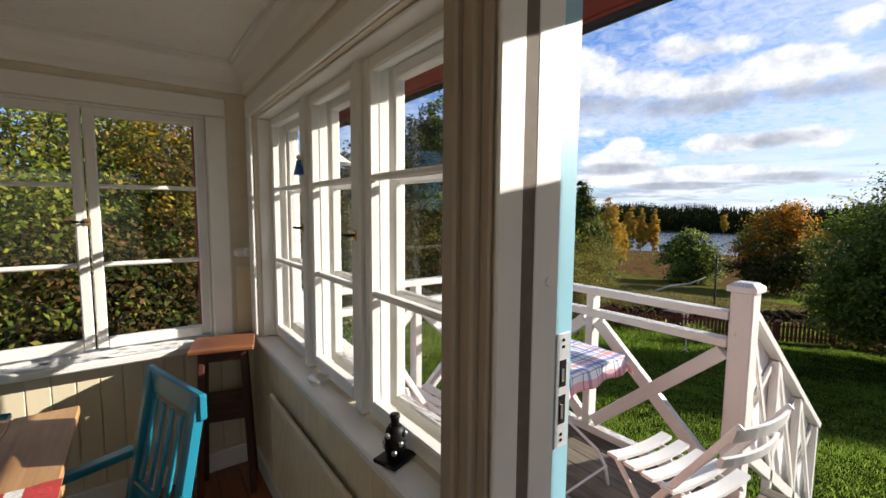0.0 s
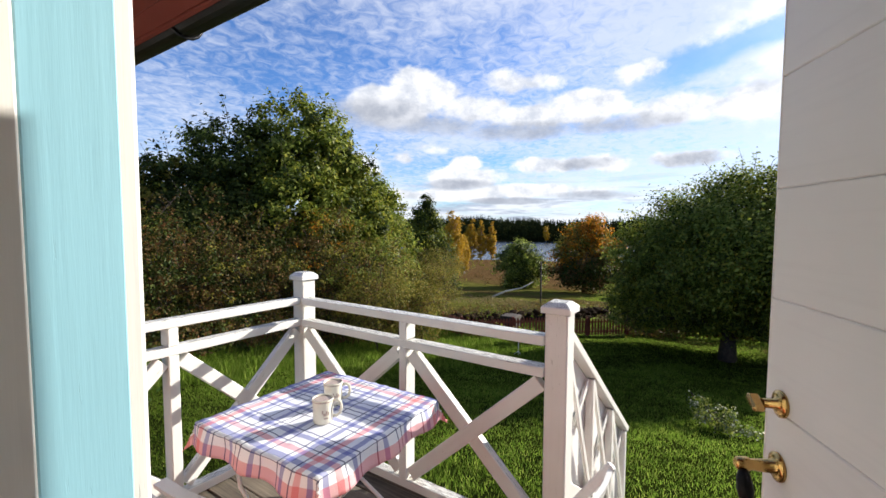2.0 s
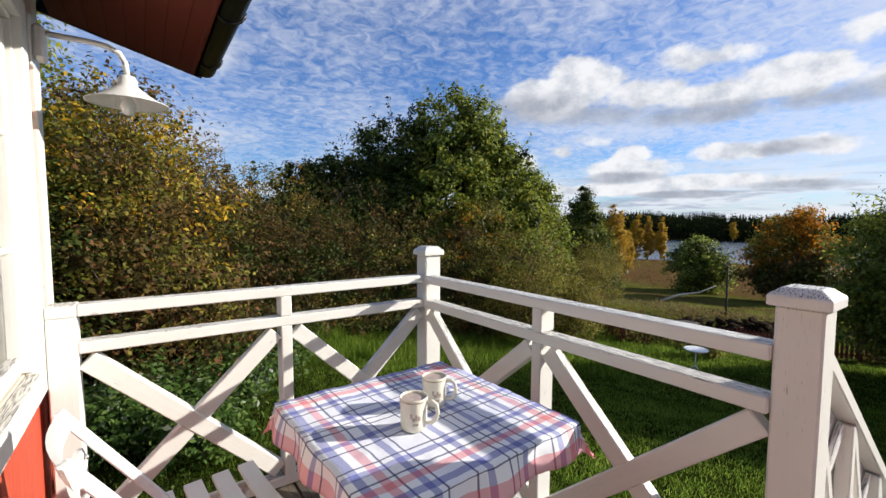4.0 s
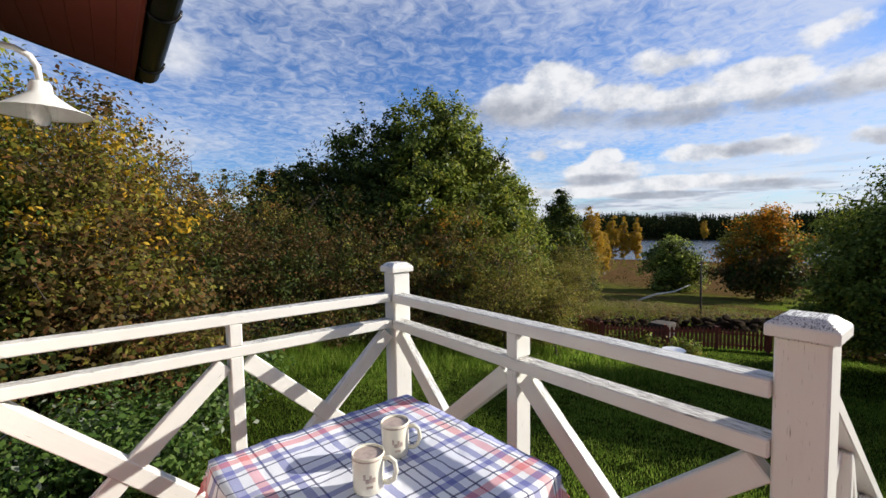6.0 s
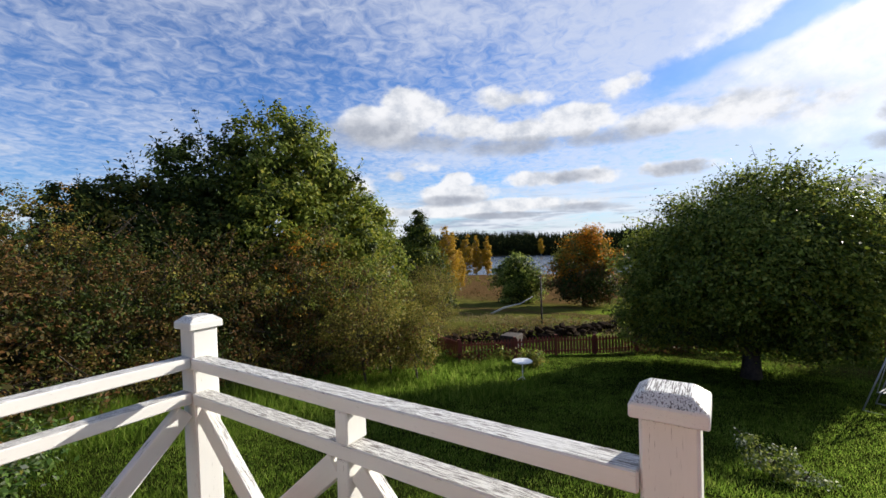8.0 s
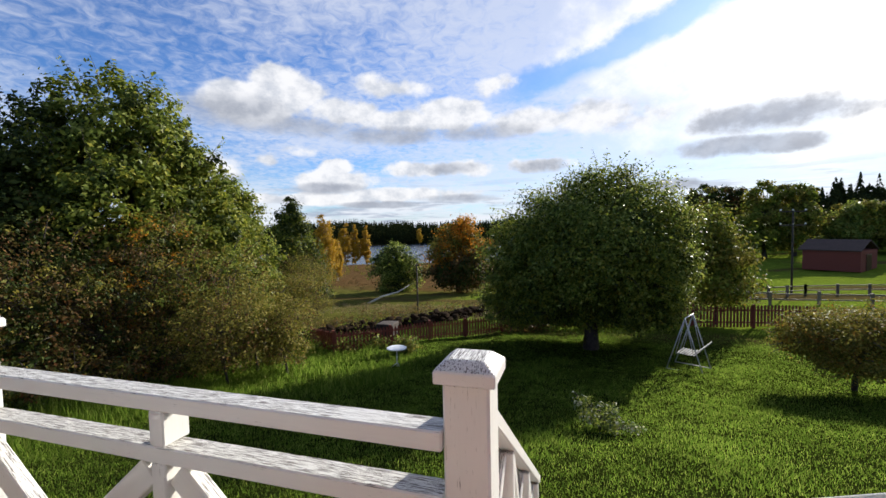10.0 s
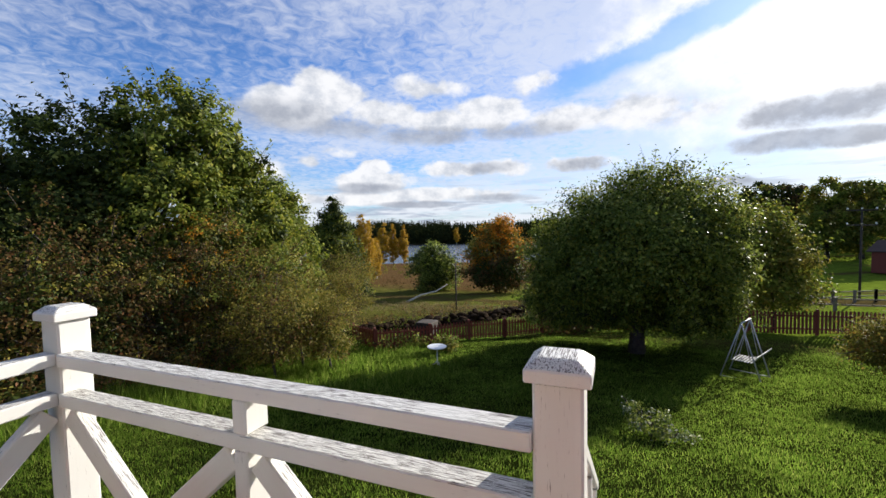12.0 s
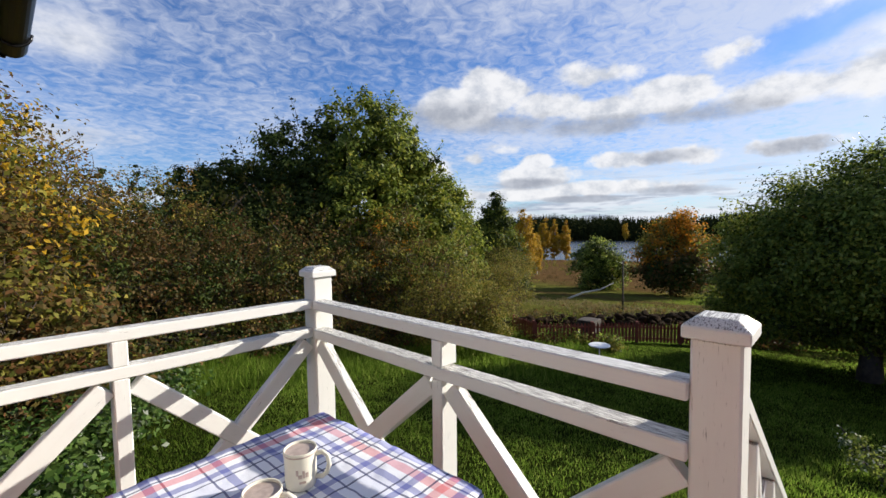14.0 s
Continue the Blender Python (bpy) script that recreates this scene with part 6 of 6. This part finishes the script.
st_m = pose(-0.150, 1.585, 0.03, 0, 0, -14)
stool = thing("plant_stand", st_m, "tall dark wooden plant stand with a worn brown top", "stool")
part("top", box_bm(0.30, 0.26, 0.022, 0.005), STOOL_TOP, stool, "worn brown top", st_m @ pose(0, 0, 0.767))
part("shelf", box_bm(0.20, 0.17, 0.10, 0.004), DARK_WOOD, stool, "", st_m @ pose(0, 0, 0.43))
for sx in (-1, 1):
    for sy in (-1, 1):
        bar("leg", st_m @ Vector((sx * 0.095, sy * 0.08, 0.756)), st_m @ Vector((sx * 0.125, sy * 0.105, -0.03)), 0.03, 0.03, DARK_WOOD, stool, up=(0, 1, 0))
for sy in (-1, 1):
    bar("apron", st_m @ Vector((-0.085, sy * 0.082, 0.725)), st_m @ Vector((0.085, sy * 0.082, 0.725)), 0.016, 0.05, DARK_WOOD, stool)
for sx in (-1, 1):
    bar("apron", st_m @ Vector((sx * 0.097, -0.07, 0.725)), st_m @ Vector((sx * 0.097, 0.07, 0.725)), 0.016, 0.05, DARK_WOOD, stool)

rad = thing("radiator", pose(0.0, 0.75, 0.1), "cream panel radiator under the window sill", "radiator")
block("panel", (-0.008, 0.25, 0.17), (0.012, 1.25, 0.61), PANELLING, rad, bevel=0.006)
for k in range(24):
    block("flute", (-0.012, 0.28 + 0.04 * k, 0.20), (-0.0085, 0.30 + 0.04 * k, 0.58), PANELLING, rad, bevel=0.0015)
for y in (0.45, 1.05):
    block("bracket", (0.0125, y - 0.015, 0.2), (WX0 - 0.014, y + 0.015, 0.5), STEEL, rad)
tube("valve_pipe", [(0.02, 0.22, 0.0), (0.02, 0.22, 0.47), (0.01, 0.249, 0.50)], 0.009, BRASS, rad)
part("valve_knob", lathe_bm([(0.018, 0), (0.02, 0.01), (0.018, 0.045), (0.01, 0.05)], 16, pose(0.02, 0.22, 0.50, 0, 0, 0)), WHITE_METAL, rad)

# window sill things
bowl = part("glass_bowl", lathe_bm([(0.022, 0), (0.034, 0.006), (0.042, 0.022), (0.045, 0.034), (0.042, 0.034), (0.038, 0.02), (0.02, 0.008)], 28), GLASSWARE, None, "", pose(0.085, 0.81, WIN_Z0 + 0.003))
tagged(bowl, "small clear glass bowl on the window sill", "bowl")
fig = thing("candle_lantern", pose(0.080, 0.165, WIN_Z0 + 0.003, 0, 0, 20), "small black cast-iron ornament on a square base on the sill", "ornament")
fm = WORLD[fig]
part("base", box_bm(0.10, 0.085, 0.012, 0.003), DARK_IRON, fig, "", fm @ pose(0, 0, 0.006))
part("body", lathe_bm([(0.022, 0.0125), (0.03, 0.03), (0.033, 0.06), (0.028, 0.09), (0.018, 0.105)], 10, fm), DARK_IRON, fig)
part("neck", lathe_bm([(0.012, 0.1055), (0.013, 0.125), (0.016, 0.13), (0.014, 0.138), (0.006, 0.138)], 12, fm), DARK_IRON, fig)
for k in range(10):
    a = k * 36
    part("leaf_scroll", lathe_bm([(0.008, 0), (0.009, 0.004), (0.004, 0.008)], 8, fm @ pose(0, 0, 0.035 + 0.05 * (k % 3) / 2, 0, 0, a) @ pose(0.03, 0, 0, 0, 90, 0)), STEEL, fig)
ang_m = pose(0.10, 1.05, 1.66)
angel = thing("hanging_ornament", ang_m, "small blue and green glass ornament hanging on the window post", "ornament")
part("skirt", lathe_bm([(0.024, 0.0), (0.022, 0.01), (0.012, 0.05), (0.006, 0.065)], 14, ang_m), plain("blue_glass", (0.05, 0.12, 0.42), 0.15), angel)
part("wing", box_bm(0.006, 0.06, 0.02, 0.004), plain("green_glass", (0.05, 0.25, 0.16), 0.15), angel, "", ang_m @ pose(0, 0, 0.055))
part("bead", lathe_bm([(0.003, 0.0655), (0.010, 0.072), (0.010, 0.082), (0.003, 0.088)], 12, ang_m), CERAMIC, angel)
part("thread", tube_bm([ang_m @ Vector((0, 0, 0.088)), ang_m @ Vector((0.005, 0, 0.12))], 0.001, 5), STEEL, angel)
bm = bmesh.new()
n = 40
vs = [[bm.verts.new((-1.65 + 1.45 * i / n, END0 - 0.105 + 0.15 * j / 10, WIN_Z0 + 0.004 + 0.018 * max(0, noise.noise(Vector((i * 0.35, j * 0.5, 7)))) * (1 if i < 32 else 0.3))) for j in range(11)] for i in range(n + 1)]
for i in range(n):
    for j in range(10):
        if (i * 7 + j * 5) % 9:
            f = bm.faces.new((vs[i][j], vs[i + 1][j], vs[i + 1][j + 1], vs[i][j + 1]))
            f.smooth = True
tagged(part("lace_runner", bm, LACE, None), "crumpled white lace runner along the window sill", "cloth")

# ---- garden things ----
bx, by = 11.37, 4.28
bb = thing("bird_table", pose(bx, by, gz(bx, by)), "white round garden table on a thin leg on the lawn", "garden table")
part("top", lathe_bm([(0.25, 0), (0.265, 0.008), (0.265, 0.024), (0.255, 0.03)], 32, pose(bx, by, gz(bx, by) + 0.50)), WHITE_METAL, bb)
tube("leg", [(bx, by, gz(bx, by)), (bx, by, gz(bx, by) + 0.499)], 0.014, WHITE_METAL, bb)
for a in (0, 120, 240):
    d = Vector((math.cos(radians(a)), math.sin(radians(a)), 0))
    tube("foot", [Vector((bx, by, gz(bx, by) + 0.12)), Vector((bx, by, gz(bx, by))) + d * 0.16], 0.009, WHITE_METAL, bb)

sx, sy = 12.6, -2.9
sz = gz(sx, sy)
sm = pose(sx, sy, sz, 0, 0, -28)
sw = thing("garden_swing", sm, "white metal garden swing seat frame under the apple tree", "garden swing")
S = lambda *c: sm @ Vector(c)
for s in (-0.33, 0.33):
    tube("frame_leg", [S(s, -0.4, 0.0), S(s, 0.0, 1.30)], 0.014, SHADED_ENAMEL, sw)
    tube("frame_leg", [S(s, 0.4, 0.0), S(s, 0.0, 1.30)], 0.014, SHADED_ENAMEL, sw)
    tube("ground_bar", [S(s, -0.4, 0.02), S(s, 0.4, 0.02)], 0.012, SHADED_ENAMEL, sw)
    tube("hanger", [S(s * 0.9, 0.0, 1.29), S(s * 0.9, -0.18, 0.45)], 0.008, SHADED_ENAMEL, sw)
    tube("hanger", [S(s * 0.9, 0.0, 1.29), S(s * 0.9, 0.2, 0.42)], 0.008, SHADED_ENAMEL, sw)
tube("ridge_bar", [S(-0.36, 0, 1.30), S(0.36, 0, 1.30)], 0.014, SHADED_ENAMEL, sw)
for k in range(7):
    bar("seat_slat", S(-0.28, -0.18 + 0.06 * k, 0.42), S(0.28, -0.18 + 0.06 * k, 0.42), 0.03, 0.016, SHADED_ENAMEL, sw)
for k in range(6):
    bar("back_slat", S(-0.28, -0.2 - 0.045 * k, 0.46 + 0.045 * k), S(0.28, -0.2 - 0.045 * k, 0.46 + 0.045 * k), 0.012, 0.03, SHADED_ENAMEL, sw)


def picket_fence(points, label, tall):
    """Posts and rails as parts; the far, narrow pickets are one mesh."""
    f = thing("picket_fence", Matrix.Translation((points[0][0], points[0][1], gz(*points[0]))), label, "fence")
    pick = bmesh.new()
    for (x0, y0), (x1, y1) in zip(points, points[1:]):
        a, b = Vector((x0, y0, 0)), Vector((x1, y1, 0))
        u = (b - a).normalized()
        L = (b - a).length
        steps = max(1, round(L / 1.9))
        for k in range(steps):
            p, q = a + u * L * k / steps, a + u * L * (k + 1) / steps
            p.z, q.z = gz(p.x, p.y), gz(q.x, q.y)
            bar("fence_post", p + Vector((0, 0, -0.1)), p + Vector((0, 0, tall + 0.04)), 0.08, 0.08, FENCE_RED, f, up=u)
            for h in (tall * 0.25, tall * 0.78):
                bar("fence_rail", p + Vector((0, 0, h)), q + Vector((0, 0, h)), 0.03, 0.06, FENCE_RED, f)
        side = Vector((-u.y, u.x, 0)) * 0.028
        cnt = int(L / 0.115)
        for k in range(cnt):
            p = a + u * (0.115 * (k + 0.5))
            z = gz(p.x, p.y)
            rows = []
            for z0, w in ((0.06, 0.034), (tall - 0.05, 0.034), (tall, 0.004)):
                rows.append([pick.verts.new(p + u * (s * w) - side * c + Vector((0, 0, z + z0))) for s, c in ((-1, 1.0), (1, 1.0), (1, 1.7), (-1, 1.7))])
            for r0, r1 in zip(rows, rows[1:]):
                for q in range(4):
                    pick.faces.new((r0[q], r0[(q + 1) % 4], r1[(q + 1) % 4], r1[q]))
    tagged(part("picket", pick, FENCE_RED, f), kind="stuff")
    return f


picket_fence([(12.9, 7.95), (12.2, 6.72), (13.7, 5.53), (15.85, 3.55), (17.9, 1.2)], "low weathered red picket fence along the lawn", 0.66)
picket_fence([(17.9, 1.2), (18.6, -2.4), (19.6, -8.6)], "weathered red picket fence behind the apple tree", 0.85)


def rubble(points, count, label, seed):
    """A loose heap of field stones along a line, each stone a piece of its own."""
    rng = random.Random(seed)
    shapes = []
    for k in range(5):
        bm = bmesh.new()
        bmesh.ops.create_icosphere(bm, subdivisions=1, radius=1.0)
        for v in bm.verts:
            r = 1 + 0.45 * noise.noise(v.co * 1.4 + Vector((k * 3.7, 0, seed)))
            v.co = Vector((v.co.x * 0.20 * r, v.co.y * 0.16 * r, v.co.z * 0.12 * r))
        me = bpy.data.meshes.new("stone")
        bm.to_mesh(me)
        bm.free()
        me.materials.append(STONE)
        shapes.append(me)
    w = thing("stone_wall", Matrix.Translation((points[0][0], points[0][1], gz(*points[0]))), label, "stone wall")
    for k in range(count):
        f = rng.uniform(0, len(points) - 1.001)
        (x0, y0), (x1, y1) = points[int(f)], points[int(f) + 1]
        g = f - int(f)
        off = rng.gauss(0, 0.28)
        x, y = x0 + (x1 - x0) * g + off, y0 + (y1 - y0) * g + rng.gauss(0, 0.25)
        z = gz(x, y) + max(0.03, rng.uniform(0.0, 0.42) - abs(off) * 0.5)
        place("stone", rng.choice(shapes), None, w, pose(x, y, z, rng.uniform(-30, 30), rng.uniform(-30, 30), rng.uniform(0, 360)) @ Matrix.Scale(rng.uniform(0.55, 1.25), 4))
    return w


rubble([(13.2, 9.2), (14.2, 8.3), (15.2, 7.5), (16.3, 6.6)], 150, "heap of dark field stones and earth behind the fence", 3)
rubble([(16.3, 6.7), (18.4, 5.5), (20.6, 4.5), (22.7, 3.6)], 140, "low row of dark field stones behind the fence", 4)
tagged(block("compost_bin", (15.3, 6.2, gz(15.6, 6.5) - 0.04), (16.0, 6.85, gz(15.6, 6.5) + 0.45), BARK, None, bevel=0.03), "dark wooden compost bin behind the fence", "bin")
fa = bearing(27, 26)
fall = part("fallen_branch", tube_bm([(0, 0, 0.06), (0.9, -0.5, 0.35), (1.6, -1.3, 0.55), (2.1, -1.9, 0.95)], [0.07, 0.06, 0.045, 0.02], 8), BIRCH, None, "", Matrix.Translation(fa))
tagged(fall, "pale fallen branch lying in the meadow", "branch")


def power_pole(x, y, h, arms, label, thick=0.10):
    p = thing("utility_pole", pose(x, y, gz(x, y)), label, "utility pole")
    z = gz(x, y)
    part("pole", tube_bm([(x, y, z - 0.3), (x, y, z + h)], [thick, thick * 0.7], 10), BARK, p)
    for k in range(arms):
        za = z + h - 0.15 - 0.9 * k
        bar("cross_arm", (x, y - 0.75, za), (x, y + 0.75, za), 0.06, 0.08, BARK, p)
        for s in (-0.68, 0.0, 0.68):
            part("insulator", lathe_bm([(0.03, 0.041), (0.055, 0.05), (0.05, 0.13), (0.03, 0.16)], 10, pose(x, y + s, za)), CERAMIC, p)
    return p


pb = bearing(-23.6, 36)
power_pole(pb.x, pb.y, 5.6, 2, "wooden utility pole with white insulators in the pasture", 0.07)
pp = bearing(20.2, 20.3)
power_pole(pp.x, pp.y, 2.5, 0, "slim dark pole standing in the meadow", 0.045)

bc = bearing(-27.2, 66)
bmx = pose(bc.x, bc.y, bc.z, 0, 0, 48)
barn = thing("barn", bmx, "red wooden barn with a brown roof at the forest edge", "barn")
part("body", box_bm(5.0, 5.2, 2.3, 0.02), FENCE_RED, barn, "red boarded walls", bmx @ pose(0, 0, 1.1))
bm = bmesh.new()
prof = [(-2.75, 2.16), (0, 3.25), (2.75, 2.16), (2.75, 2.26), (0, 3.36), (-2.75, 2.26)]
ra = [bm.verts.new((-2.6, u, w)) for u, w in prof]
rb = [bm.verts.new((2.9, u, w)) for u, w in prof]
for k in range(6):
    j = (k + 1) % 6
    bm.faces.new((ra[k], ra[j], rb[j], rb[k]))
bm.faces.new(ra[::-1])
bm.faces.new(rb)
bmesh.ops.recalc_face_normals(bm, faces=bm.faces)
part("roof", bm, TILE_ROOF, barn, "brown roof", bmx)
part("door", box_bm(0.06, 1.6, 1.8, 0.01), DARK_WOOD, barn, "dark barn door", bmx @ pose(-2.53, 0.2, 0.9))
for (x0, y0), (x1, y1) in (((33, -14), (36, -22)), ((30, -9), (33, -14)), ((27.5, -8), (26.5, -16))):
    rf = thing("rail_fence", pose(x0, y0, gz(x0, y0)), "grey wooden pasture fence with two rails", "fence", "pasture fences")
    for k in range(5):
        x, y = x0 + (x1 - x0) * k / 4, y0 + (y1 - y0) * k / 4
        block("fence_post", (x - 0.06, y - 0.06, gz(x, y) - 0.1), (x + 0.06, y + 0.06, gz(x, y) + 0.7), DECK_WOOD, rf)
    for h in (0.32, 0.6):
        bar("fence_rail", (x0, y0, gz(x0, y0) + h), (x1, y1, gz(x1, y1) + h), 0.04, 0.06, DECK_WOOD, rf)

# deck planks, nearest pieces last
pm = bpy.data.meshes.new("deck_plank")
b0 = box_bm(3.08, 0.123, 0.03, 0.004)
b0.to_mesh(pm)
b0.free()
for k in range(14):
    place("deck_plank", pm, DECK_WOOD, deck, pose(0.357 + 0.127 * k, 0.245, -0.016 + 0.001 * math.sin(k * 2.1), 0, 0.3 * math.sin(k * 1.3), 90))
